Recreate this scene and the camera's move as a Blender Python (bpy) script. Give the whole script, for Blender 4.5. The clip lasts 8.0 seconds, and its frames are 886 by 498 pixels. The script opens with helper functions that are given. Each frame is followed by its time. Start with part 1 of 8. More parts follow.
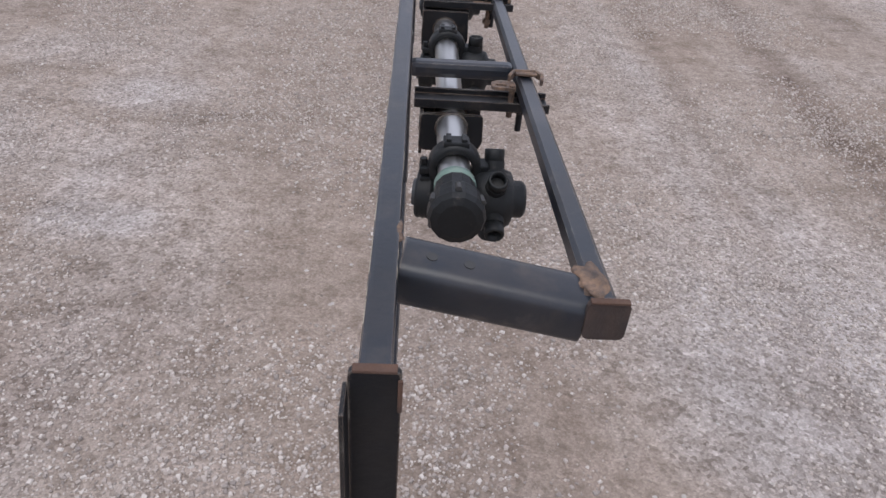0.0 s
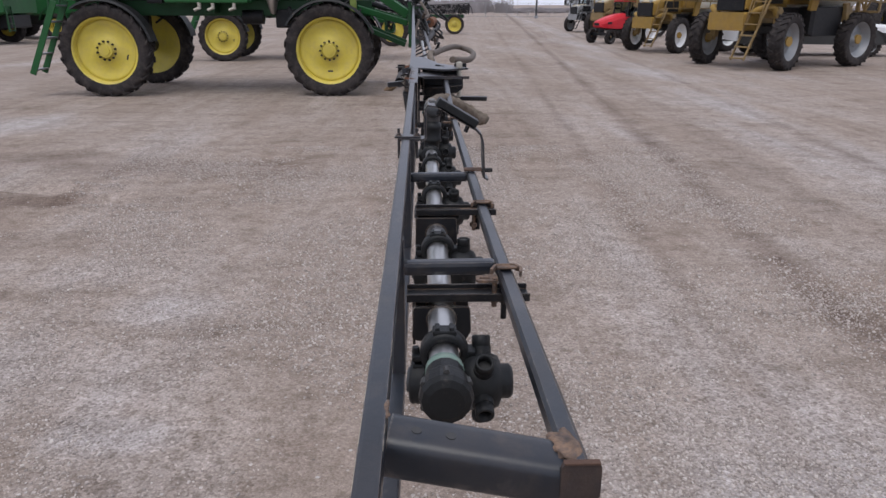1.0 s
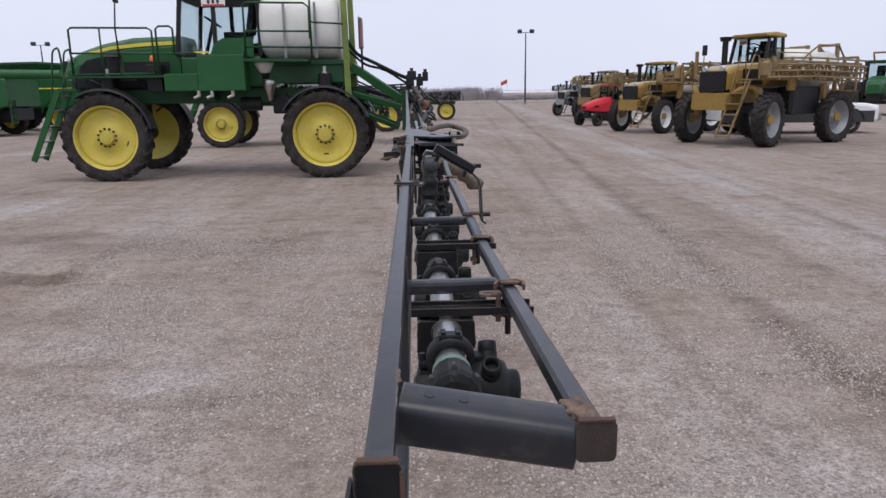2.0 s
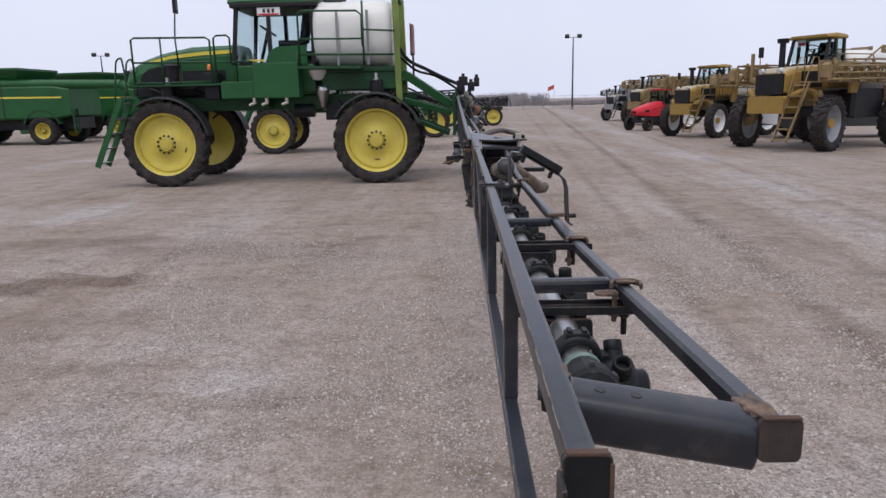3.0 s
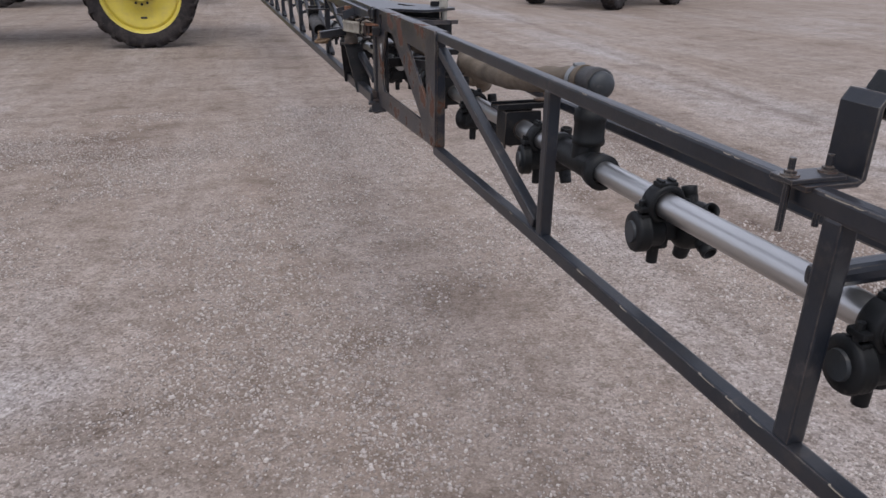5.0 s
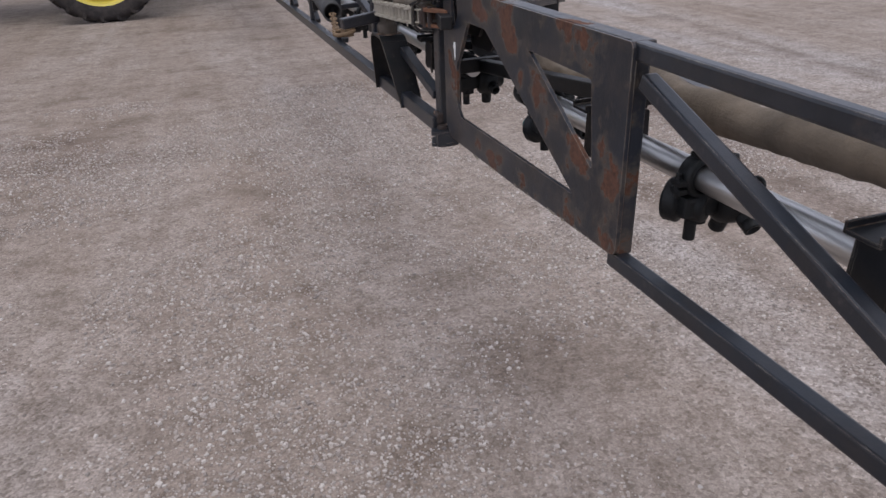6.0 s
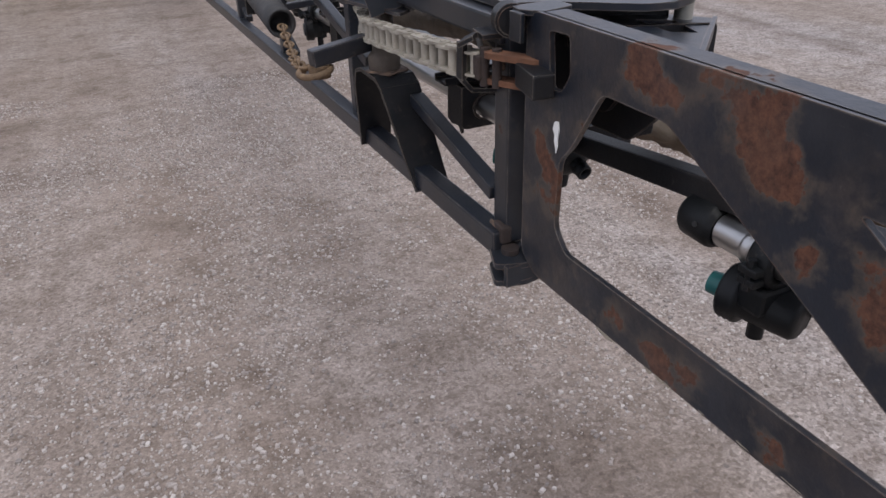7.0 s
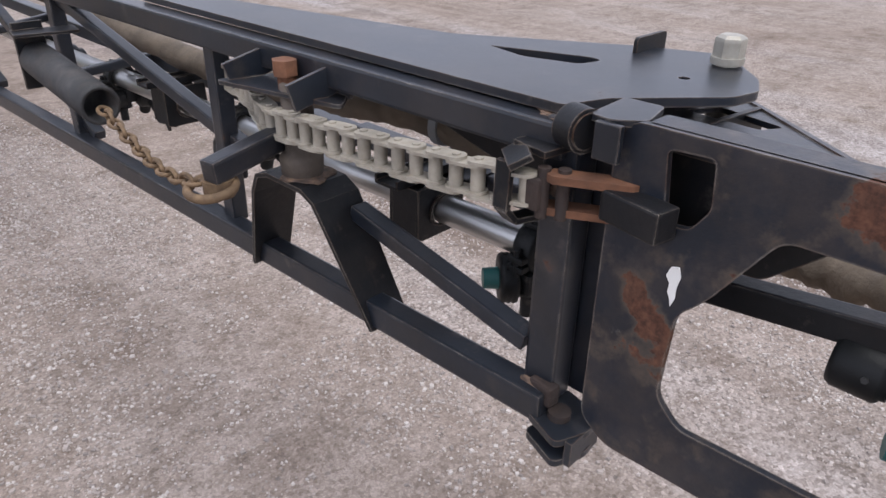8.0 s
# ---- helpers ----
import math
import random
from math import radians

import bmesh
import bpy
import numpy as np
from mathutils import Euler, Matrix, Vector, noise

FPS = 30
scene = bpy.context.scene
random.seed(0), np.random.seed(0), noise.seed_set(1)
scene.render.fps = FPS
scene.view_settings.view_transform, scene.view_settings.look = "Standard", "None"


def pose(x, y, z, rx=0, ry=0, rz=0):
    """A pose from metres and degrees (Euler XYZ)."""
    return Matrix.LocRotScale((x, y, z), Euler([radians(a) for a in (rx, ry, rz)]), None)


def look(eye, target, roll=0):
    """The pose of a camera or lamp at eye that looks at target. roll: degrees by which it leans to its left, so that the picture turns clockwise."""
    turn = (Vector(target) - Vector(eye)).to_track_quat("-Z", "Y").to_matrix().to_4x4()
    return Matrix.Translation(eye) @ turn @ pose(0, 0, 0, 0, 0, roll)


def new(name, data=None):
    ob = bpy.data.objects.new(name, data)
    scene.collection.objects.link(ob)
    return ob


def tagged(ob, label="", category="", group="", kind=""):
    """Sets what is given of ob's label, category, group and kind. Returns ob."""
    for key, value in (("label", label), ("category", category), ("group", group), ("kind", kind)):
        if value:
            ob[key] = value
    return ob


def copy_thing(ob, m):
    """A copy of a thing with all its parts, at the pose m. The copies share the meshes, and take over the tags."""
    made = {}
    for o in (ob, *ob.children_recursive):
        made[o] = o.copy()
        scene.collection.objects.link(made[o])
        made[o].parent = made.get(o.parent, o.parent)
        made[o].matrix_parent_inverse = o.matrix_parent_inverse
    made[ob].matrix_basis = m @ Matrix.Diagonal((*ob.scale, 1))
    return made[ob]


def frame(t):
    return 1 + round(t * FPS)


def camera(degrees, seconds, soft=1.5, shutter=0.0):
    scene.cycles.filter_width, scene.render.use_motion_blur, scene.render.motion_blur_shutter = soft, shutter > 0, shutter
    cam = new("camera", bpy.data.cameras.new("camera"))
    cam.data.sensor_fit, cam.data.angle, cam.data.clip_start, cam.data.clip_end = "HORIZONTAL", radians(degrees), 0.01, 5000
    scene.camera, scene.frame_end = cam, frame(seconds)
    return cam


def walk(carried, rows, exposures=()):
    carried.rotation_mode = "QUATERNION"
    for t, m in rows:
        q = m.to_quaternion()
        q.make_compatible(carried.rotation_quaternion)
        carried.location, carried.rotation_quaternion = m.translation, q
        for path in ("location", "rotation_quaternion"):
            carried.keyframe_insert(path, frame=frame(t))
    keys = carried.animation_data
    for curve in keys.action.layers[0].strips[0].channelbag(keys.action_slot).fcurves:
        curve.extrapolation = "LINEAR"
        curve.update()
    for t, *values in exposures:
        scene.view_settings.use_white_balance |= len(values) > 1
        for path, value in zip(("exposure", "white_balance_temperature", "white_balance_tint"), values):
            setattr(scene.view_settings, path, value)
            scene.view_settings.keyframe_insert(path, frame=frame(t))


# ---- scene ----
cam = camera(64.6, 8.0)
PATH = [
    (0, (-0.007, 0.168, 1.669), (0.096, 1.795, 0.51), 4.6),
    (0.3, (0.004, 0.143, 1.680), (0.039, 1.862, 0.659), 0.6),
    (0.5, (0.011, 0.123, 1.69), (0.024, 1.938, 0.849), -0.8),
    (0.6, (0.019, 0.122, 1.692), (0.036, 1.963, 0.91), -0.9),
    (1, (0.019, 0.096, 1.691), (0.074, 1.983, 1.032), 0.1),
    (1.5, (0.02, 0.074, 1.646), (0.101, 2.016, 1.175), -0.2),
    (1.7, (0.017, 0.066, 1.624), (0.109, 2.016, 1.189), -0.7),
    (2.8, (-0.066, 0.053, 1.586), (-0.101, 2.005, 1.155), -1.2),
    (3, (-0.095, 0.063, 1.591), (-0.15, 2.019, 1.176), -1.3),
    (3.5, (-0.197, 0.187, 1.59), (-0.265, 2.12, 1.078), -0.0),
    (4, (-0.332, 0.546, 1.614), (-0.338, 2.43, 0.943), 1.6),
    (4.2, (-0.373, 0.702, 1.601), (-0.243, 2.573, 0.907), 3.2),
    (5.3, (-0.561, 1.561, 1.584), (0.003, 3.291, 0.753), -0.2),
    (5.5, (-0.544, 1.763, 1.596), (-0.035, 3.499, 0.743), -0.9),
    (6, (-0.539, 2.28, 1.559), (0.014, 3.975, 0.651), -2.0),
    (6.1, (-0.546, 2.379, 1.547), (0.005, 4.082, 0.654), -1.7),
    (6.5, (-0.511, 2.728, 1.541), (0.069, 4.409, 0.626), -2.6),
    (6.8, (-0.471, 2.961, 1.557), (0.177, 4.585, 0.586), -3.0),
    (7, (-0.459, 3.075, 1.546), (0.257, 4.652, 0.547), -1.9),
    (7.3, (-0.464, 3.221, 1.536), (0.463, 4.665, 0.509), 0.9),
    (7.5, (-0.496, 3.316, 1.546), (0.573, 4.668, 0.531), 0.7),
    (8, (-0.522, 3.487, 1.557), (0.754, 4.698, 0.606), 1.0),
]
walk(cam, [(t, look(eye, target, roll)) for t, eye, target, roll in PATH],
     exposures=[(0.0, 0.34), (0.5, 0.32), (1.0, 0.16), (1.5, 0.1), (3.0, 0.1), (4.0, 0.1), (5.5, 0.08), (6.5, 0.07), (7.0, 0.12), (7.5, 0.30), (8.0, 0.56)])

# ---- world and light: a pale overcast sky with a weak wide sun ----
SUN_EL, SUN_AZ = 66.0, 200.0
world = bpy.data.worlds.new("overcast")
scene.world = world
world.use_nodes = True
wn, wl = world.node_tree.nodes, world.node_tree.links
wn.clear()
sky = wn.new("ShaderNodeTexSky")
sky.sky_type = "NISHITA"
sky.sun_disc = False
sky.sun_elevation, sky.sun_rotation = radians(SUN_EL), radians(SUN_AZ)
sky.air_density, sky.dust_density, sky.ozone_density = 1.0, 6.0, 1.0
cloud = wn.new("ShaderNodeRGB")
cloud.outputs[0].default_value = (10.35, 10.75, 12.85, 1)
mixs = wn.new("ShaderNodeMix")
mixs.data_type = "RGBA"
mixs.inputs[0].default_value = 0.82
dirn = wn.new("ShaderNodeTexCoord")
puff = wn.new("ShaderNodeTexNoise")
puff.inputs["Scale"].default_value, puff.inputs["Detail"].default_value = 2.2, 5.0
wl.new(dirn.outputs["Generated"], puff.inputs["Vector"])
tint = wn.new("ShaderNodeValToRGB")
tint.color_ramp.elements[0].position, tint.color_ramp.elements[1].position = 0.3, 0.7
tint.color_ramp.elements[0].color, tint.color_ramp.elements[1].color = (0.90, 0.905, 0.925, 1), (1.0, 1.0, 1.0, 1)
wl.new(puff.outputs[0], tint.inputs[0])
soft = wn.new("ShaderNodeMix")
soft.data_type, soft.blend_type = "RGBA", "MULTIPLY"
soft.inputs[0].default_value = 1.0
wl.new(cloud.outputs[0], soft.inputs[6])
wl.new(tint.outputs[0], soft.inputs[7])
wl.new(sky.outputs[0], mixs.inputs[6])
wl.new(soft.outputs[2], mixs.inputs[7])
bg = wn.new("ShaderNodeBackground")
bg.inputs[1].default_value = 0.085
wl.new(mixs.outputs[2], bg.inputs[0])
wout = wn.new("ShaderNodeOutputWorld")
wl.new(bg.outputs[0], wout.inputs[0])

sun = new("sun", bpy.data.lights.new("sun", "SUN"))
sun.data.energy, sun.data.angle, sun.data.color = 1.25, radians(42), (1.0, 0.975, 0.95)
sun.matrix_world = look((0, 0, 0), (-math.sin(radians(SUN_AZ)) * math.cos(radians(SUN_EL)),
                                    -math.cos(radians(SUN_AZ)) * math.cos(radians(SUN_EL)), -math.sin(radians(SUN_EL))))


# ---- materials ----
def mat(name, base, rough=0.6, metal=0.0, vary=0.25, scale=6.0, grain=60.0, bump=0.15, dust=None, dust_amt=0.0,
        rust=0.0, rust_scale=5.0, coat=0.0, stretch=(1, 1, 1), spec=0.5, spots=(), worn=0.0, grime=0.0):
    """Paint, metal, rubber or plastic: two scales of variation, dust and rust with shapes of their own."""
    m = bpy.data.materials.new(name)
    m.use_nodes = True
    nt = m.node_tree
    n, l = nt.nodes, nt.links
    p = n["Principled BSDF"]
    tc = n.new("ShaderNodeTexCoord")
    mp = n.new("ShaderNodeMapping")
    mp.inputs["Scale"].default_value = stretch
    l.new(tc.outputs["Object"], mp.inputs[0])

    def noise_node(sc, detail=4.0, rough_=0.6):
        t = n.new("ShaderNodeTexNoise")
        t.inputs["Scale"].default_value, t.inputs["Detail"].default_value = sc, detail
        t.inputs["Roughness"].default_value = rough_
        l.new(mp.outputs[0], t.inputs["Vector"])
        return t

    def ramp(src, lo, hi, a=(0, 0, 0, 1), b=(1, 1, 1, 1)):
        r = n.new("ShaderNodeValToRGB")
        r.color_ramp.elements[0].position, r.color_ramp.elements[1].position = lo, hi
        r.color_ramp.elements[0].color, r.color_ramp.elements[1].color = a, b
        l.new(src, r.inputs[0])
        return r

    def mixc(fac, a, b):
        x = n.new("ShaderNodeMix")
        x.data_type = "RGBA"
        l.new(fac, x.inputs[0])
        for sock, v in ((x.inputs[6], a), (x.inputs[7], b)):
            if hasattr(v, "links"):
                l.new(v, sock)
            else:
                sock.default_value = v
        return x.outputs[2]

    big, fine = noise_node(scale), noise_node(grain, 6.0, 0.7)
    dark = tuple(c * (1 - vary) for c in base) + (1,)
    light = tuple(min(1, c * (1 + vary)) for c in base) + (1,)
    col = ramp(big.outputs[0], 0.3, 0.7, dark, light).outputs[0]
    speck = ramp(fine.outputs[0], 0.35, 0.75).outputs[0]
    fx = n.new("ShaderNodeMath")
    fx.operation = "MULTIPLY"
    fx.inputs[1].default_value = 0.35 * vary
    l.new(speck, fx.inputs[0])
    col = mixc(fx.outputs[0], col, light)
    rgh = None
    if dust:
        dn = noise_node(scale * 2.3, 6.0, 0.7)
        df = ramp(dn.outputs[0], 0.62 - 0.35 * dust_amt, 0.85 - 0.2 * dust_amt)
        dm = n.new("ShaderNodeMath")
        dm.operation = "MULTIPLY"
        dm.inputs[1].default_value = min(0.8, 0.25 + dust_amt * 0.5)
        l.new(df.outputs[0], dm.inputs[0])
        col = mixc(dm.outputs[0], col, tuple(dust) + (1,))
    if rust > 0:
        rn = noise_node(rust_scale, 7.0, 0.62)
        rsrc = rn.outputs[0]
        for q, wide in spots:
            dist = n.new("ShaderNodeVectorMath")
            dist.operation = "DISTANCE"
            dist.inputs[1].default_value = q
            l.new(tc.outputs["Object"], dist.inputs[0])
            fall = n.new("ShaderNodeMapRange")
            fall.inputs["From Min"].default_value, fall.inputs["From Max"].default_value = 0.40 * wide, 1.9 * wide
            fall.inputs["To Min"].default_value, fall.inputs["To Max"].default_value = 0.205, 0.0
            l.new(dist.outputs["Value"], fall.inputs["Value"])
            grow = n.new("ShaderNodeMath")
            grow.operation = "ADD"
            l.new(rsrc, grow.inputs[0])
            l.new(fall.outputs[0], grow.inputs[1])
            rsrc = grow.outputs[0]
        rf = ramp(rsrc, 0.72 - 0.25 * rust, 0.76 - 0.25 * rust)
        rc = ramp(fine.outputs[0], 0.3, 0.75, (0.040, 0.017, 0.012, 1), (0.165, 0.072, 0.042, 1)).outputs[0]
        edge = ramp(rsrc, 0.60 - 0.25 * rust, 0.735 - 0.25 * rust)
        em = n.new("ShaderNodeMath")
        em.operation = "MULTIPLY"
        em.inputs[1].default_value = 0.28 + 0.3 * (len(spots) > 0)
        l.new(edge.outputs[0], em.inputs[0])
        col = mixc(em.outputs[0], col, (0.105, 0.082, 0.062, 1))
        col = mixc(rf.outputs[0], col, rc)
        rr = n.new("ShaderNodeMapRange")
        rr.inputs["To Min"].default_value, rr.inputs["To Max"].default_value = rough, 0.9
        l.new(rf.outputs[0], rr.inputs["Value"])
        rgh = rr.outputs[0]
    if grime:
        # brown splash film in runs and blotches
        gn = noise_node(scale * 1.1, 8.0, 0.72)
        gf = ramp(gn.outputs[0], 0.46, 0.78)
        gm = n.new("ShaderNodeMath")
        gm.operation = "MULTIPLY"
        gm.inputs[1].default_value = grime
        l.new(gf.outputs[0], gm.inputs[0])
        col = mixc(gm.outputs[0], col, (0.105, 0.076, 0.056, 1))
        hn = noise_node(scale * 0.45, 5.0, 0.6)
        hf = ramp(hn.outputs[0], 0.50, 0.72)
        hm = n.new("ShaderNodeMath")
        hm.operation = "MULTIPLY"
        hm.inputs[1].default_value = grime * 0.8
        l.new(hf.outputs[0], hm.inputs[0])
        col = mixc(hm.outputs[0], col, (0.085, 0.082, 0.084, 1))
    if worn:
        # paint rubbed through along the arrises
        geo = n.new("ShaderNodeNewGeometry")
        bev = n.new("ShaderNodeBevel")
        bev.samples = 4
        bev.inputs["Radius"].default_value = 0.0035
        dot = n.new("ShaderNodeVectorMath")
        dot.operation = "DOT_PRODUCT"
        l.new(bev.outputs[0], dot.inputs[0])
        l.new(geo.outputs["True Normal"], dot.inputs[1])
        en = noise_node(scale * 3.0, 8.0, 0.75)
        wear = n.new("ShaderNodeMath")
        wear.operation = "MULTIPLY_ADD"
        wear.inputs[1].default_value = 0.55
        l.new(en.outputs[0], wear.inputs[0])
        inv = n.new("ShaderNodeMath")
        inv.operation = "SUBTRACT"
        inv.inputs[0].default_value = 1.0
        l.new(dot.outputs["Value"], inv.inputs[1])
        l.new(inv.outputs[0], wear.inputs[2])
        wf = ramp(wear.outputs[0], 0.46 - 0.12 * worn, 0.54 - 0.10 * worn)
        wm = n.new("ShaderNodeMath")
        wm.operation = "MULTIPLY"
        wm.inputs[1].default_value = 0.75
        l.new(wf.outputs[0], wm.inputs[0])
        rub = ramp(en.outputs[0], 0.4, 0.62, (0.12, 0.066, 0.042, 1), (0.27, 0.245, 0.21, 1)).outputs[0]
        col = mixc(wm.outputs[0], col, rub)
    l.new(col, p.inputs["Base Color"])
    if rgh:
        l.new(rgh, p.inputs["Roughness"])
    else:
        rr = n.new("ShaderNodeMapRange")
        rr.inputs["To Min"].default_value, rr.inputs["To Max"].default_value = max(0.03, rough - 0.08), min(1, rough + 0.12)
        l.new(fine.outputs[0], rr.inputs["Value"])
        l.new(rr.outputs[0], p.inputs["Roughness"])
    p.inputs["Specular IOR Level"].default_value = spec
    p.inputs["Metallic"].default_value = metal
    p.inputs["Coat Weight"].default_value = coat
    b = n.new("ShaderNodeBump")
    b.inputs["Strength"].default_value, b.inputs["Distance"].default_value = bump, 0.004
    l.new(fine.outputs[0], b.inputs["Height"])
    l.new(b.outputs[0], p.inputs["Normal"])
    return m


DUST = (0.34, 0.28, 0.24)
M_BOOM = mat("boom_paint", (0.011, 0.0145, 0.021), 0.34, 0.0, 0.35, 9, 160, 0.07, DUST, 0.05, 0.07, 16, worn=0.5, grime=0.22)
RUSTY = [((-0.038, 3.578, 1.376), 0.02), ((-0.038, 3.552, 1.366), 0.022), ((-0.038, 3.526, 1.353), 0.018), ((-0.038, 3.46, 1.374), 0.022),
         ((-0.038, 3.424, 1.374), 0.022), ((-0.038, 3.41, 1.345), 0.02), ((-0.038, 3.4, 1.323), 0.022), ((-0.038, 3.366, 1.279), 0.016),
         ((-0.038, 3.3, 1.278), 0.022), ((-0.038, 3.286, 1.262), 0.018), ((-0.038, 3.251, 1.233), 0.02), ((-0.038, 3.167, 1.21), 0.026),
         ((-0.038, 3.14, 1.195), 0.022), ((-0.038, 3.23, 1.385), 0.022), ((-0.038, 3.191, 1.37), 0.026), ((-0.038, 3.145, 1.366), 0.026),
         ((-0.038, 3.068, 1.217), 0.028), ((-0.038, 3.062, 1.18), 0.02), ((-0.038, 3.171, 1.097), 0.026), ((-0.038, 3.069, 1.108), 0.026),
         ((-0.038, 3.712, 1.24), 0.018), ((-0.038, 3.705, 1.212), 0.02), ((-0.038, 3.703, 1.178), 0.018), ((-0.038, 3.57, 1.092), 0.016),
         ((-0.038, 3.5, 1.092), 0.02), ((-0.038, 3.467, 1.09), 0.022), ((-0.038, 3.343, 1.09), 0.016), ((-0.038, 3.715, 1.07), 0.018)]
M_BOOMR = mat("boom_paint_rusty", (0.013, 0.0165, 0.024), 0.34, 0.0, 0.3, 8, 120, 0.16, (0.16, 0.125, 0.10), 0.16, 0.18, 26.0, spec=0.36, spots=RUSTY, worn=0.8, grime=0.46)
M_RUST = mat("rust", (0.078, 0.042, 0.028), 0.9, 0.0, 0.5, 30, 200, 0.5, (0.05, 0.04, 0.04), 0.5)
M_STEEL = mat("stainless_steel", (0.50, 0.497, 0.49), 0.33, 1.0, 0.12, 12, 220, 0.06, (0.28, 0.27, 0.25), 0.08, stretch=(1, 0.3, 1))
M_PLAST = mat("black_plastic", (0.007, 0.008, 0.009), 0.48, 0.0, 0.3, 18, 150, 0.15, DUST, 0.02, spec=0.3)
M_BLACK = mat("black_steel", (0.006, 0.007, 0.009), 0.45, 0.0, 0.3, 12, 120, 0.15, DUST, 0.02, 0.03, 20, spec=0.3, worn=0.3, grime=0.12)
M_TEAL = mat("teal_plastic", (0.014, 0.105, 0.10), 0.45, 0.0, 0.2, 20, 120, 0.1)
M_GREYCAP = mat("grey_plastic", (0.030, 0.034, 0.038), 0.5, 0.0, 0.3, 20, 120, 0.1, DUST, 0.1)
M_HOSE = mat("dusty_hose", (0.118, 0.092, 0.067), 0.85, 0.0, 0.35, 16, 70, 0.7, (0.07, 0.058, 0.046), 0.4)
M_CHAIN = mat("dusty_chain", (0.35, 0.32, 0.265), 0.7, 0.15, 0.3, 30, 160, 0.35, (0.25, 0.2, 0.14), 0.4, 0.05, 30)
M_TANCHAIN = mat("rusty_yellow_chain", (0.19, 0.125, 0.07), 0.75, 0.2, 0.5, 40, 200, 0.3, (0.06, 0.035, 0.022), 0.7)
M_WHITE = mat("bare_primer", (0.72, 0.72, 0.70), 0.7, 0, 0.1)
M_ZINC = mat("zinc_bolt", (0.40, 0.38, 0.33), 0.5, 0.5, 0.2, 30, 150, 0.2, (0.3, 0.25, 0.18), 0.3)
M_TYRE = mat("tyre_rubber", (0.022, 0.019, 0.019), 0.85, 0.0, 0.3, 3, 40, 0.3, (0.12, 0.098, 0.085), 0.45, spec=0.3)
M_GREEN = mat("green_paint", (0.010, 0.078, 0.020), 0.42, 0.0, 0.15, 1.5, 40, 0.05, DUST, 0.0, spec=0.35)
M_DGREEN = mat("dark_green_steel", (0.008, 0.050, 0.016), 0.5, 0.0, 0.25, 2, 40, 0.1, DUST, 0.0, spec=0.35)
M_YRIM = mat("yellow_rim", (0.54, 0.44, 0.060), 0.45, 0.0, 0.14, 2.5, 40, 0.08, (0.36, 0.28, 0.12), 0.5)
M_YSTRIPE = mat("yellow_stripe", (0.66, 0.55, 0.06), 0.4, 0, 0.05)
M_GOLD = mat("gold_paint", (0.27, 0.168, 0.038), 0.5, 0.0, 0.25, 1.5, 40, 0.1, (0.22, 0.16, 0.09), 0.35, 0.04, 4, spec=0.3)
M_GOLDF = mat("gold_frame", (0.215, 0.145, 0.058), 0.55, 0.0, 0.3, 3, 40, 0.15, (0.2, 0.16, 0.11), 0.4, 0.08, 6)
M_SILVER = mat("silver_rim", (0.24, 0.25, 0.26), 0.45, 0.3, 0.15, 2, 40, 0.1, DUST, 0.3)
M_RED = mat("red_paint", (0.50, 0.014, 0.026), 0.4, 0, 0.12, 1.5, 40, 0.05, DUST, 0.0, spec=0.35)
M_TANK = mat("white_poly_tank", (0.66, 0.66, 0.62), 0.5, 0, 0.06, 1.2, 30, 0.05, (0.48, 0.46, 0.40), 0.25)
M_WPAINT = mat("white_paint", (0.72, 0.73, 0.74), 0.35, 0, 0.06, 1.2, 30, 0.03, DUST, 0.1)
M_GREYBOOM = mat("grey_boom_paint", (0.24, 0.245, 0.25), 0.5, 0, 0.2, 3, 40, 0.1, DUST, 0.2)
M_AMBER = mat("amber_lens", (0.75, 0.17, 0.03), 0.3, 0, 0.1)
M_LENS = mat("clear_lens", (0.6, 0.62, 0.63), 0.15, 0.3, 0.1)
M_ORANGE = mat("orange_cloth", (0.42, 0.075, 0.04), 0.8, 0, 0.15)
M_BROWN = mat("maroon_panel", (0.20, 0.085, 0.085), 0.5, 0, 0.15, 3, 40, 0.1, DUST, 0.15)
M_POLE = mat("dark_pole", (0.055, 0.058, 0.062), 0.6, 0.3, 0.2, 1)
M_GREYM = mat("grey_metal", (0.25, 0.26, 0.27), 0.5, 0.5, 0.2, 3)
M_CREAM = mat("chipped_primer", (0.30, 0.265, 0.21), 0.8, 0, 0.25, 40, 200, 0.2, (0.16, 0.12, 0.09), 0.3)
M_DUSTY = mat("dust_coated_paint", (0.36, 0.31, 0.22), 0.7, 0, 0.15, 3, 40, 0.1, (0.28, 0.22, 0.13), 0.3)
M_MAST = mat("yellow_green_steel", (0.14, 0.19, 0.035), 0.5, 0, 0.2, 2, 40, 0.1, DUST, 0.1)
M_DUSTB = mat("dusty_black_rubber", (0.022, 0.023, 0.025), 0.6, 0, 0.4, 14, 120, 0.35, (0.13, 0.12, 0.11), 0.3, grime=0.4)
M_WELD = mat("weld_rust", (0.17, 0.105, 0.066), 0.7, 0, 0.7, 60, 200, 0.4, (0.022, 0.026, 0.034), 0.9)
M_ORUST = mat("orange_rust", (0.145, 0.064, 0.034), 0.85, 0, 0.45, 40, 200, 0.4, (0.08, 0.045, 0.03), 0.4)
M_SEAL = mat("seal_rubber", (0.13, 0.20, 0.17), 0.5, 0, 0.2, 20, 120, 0.1, DUST, 0.2)
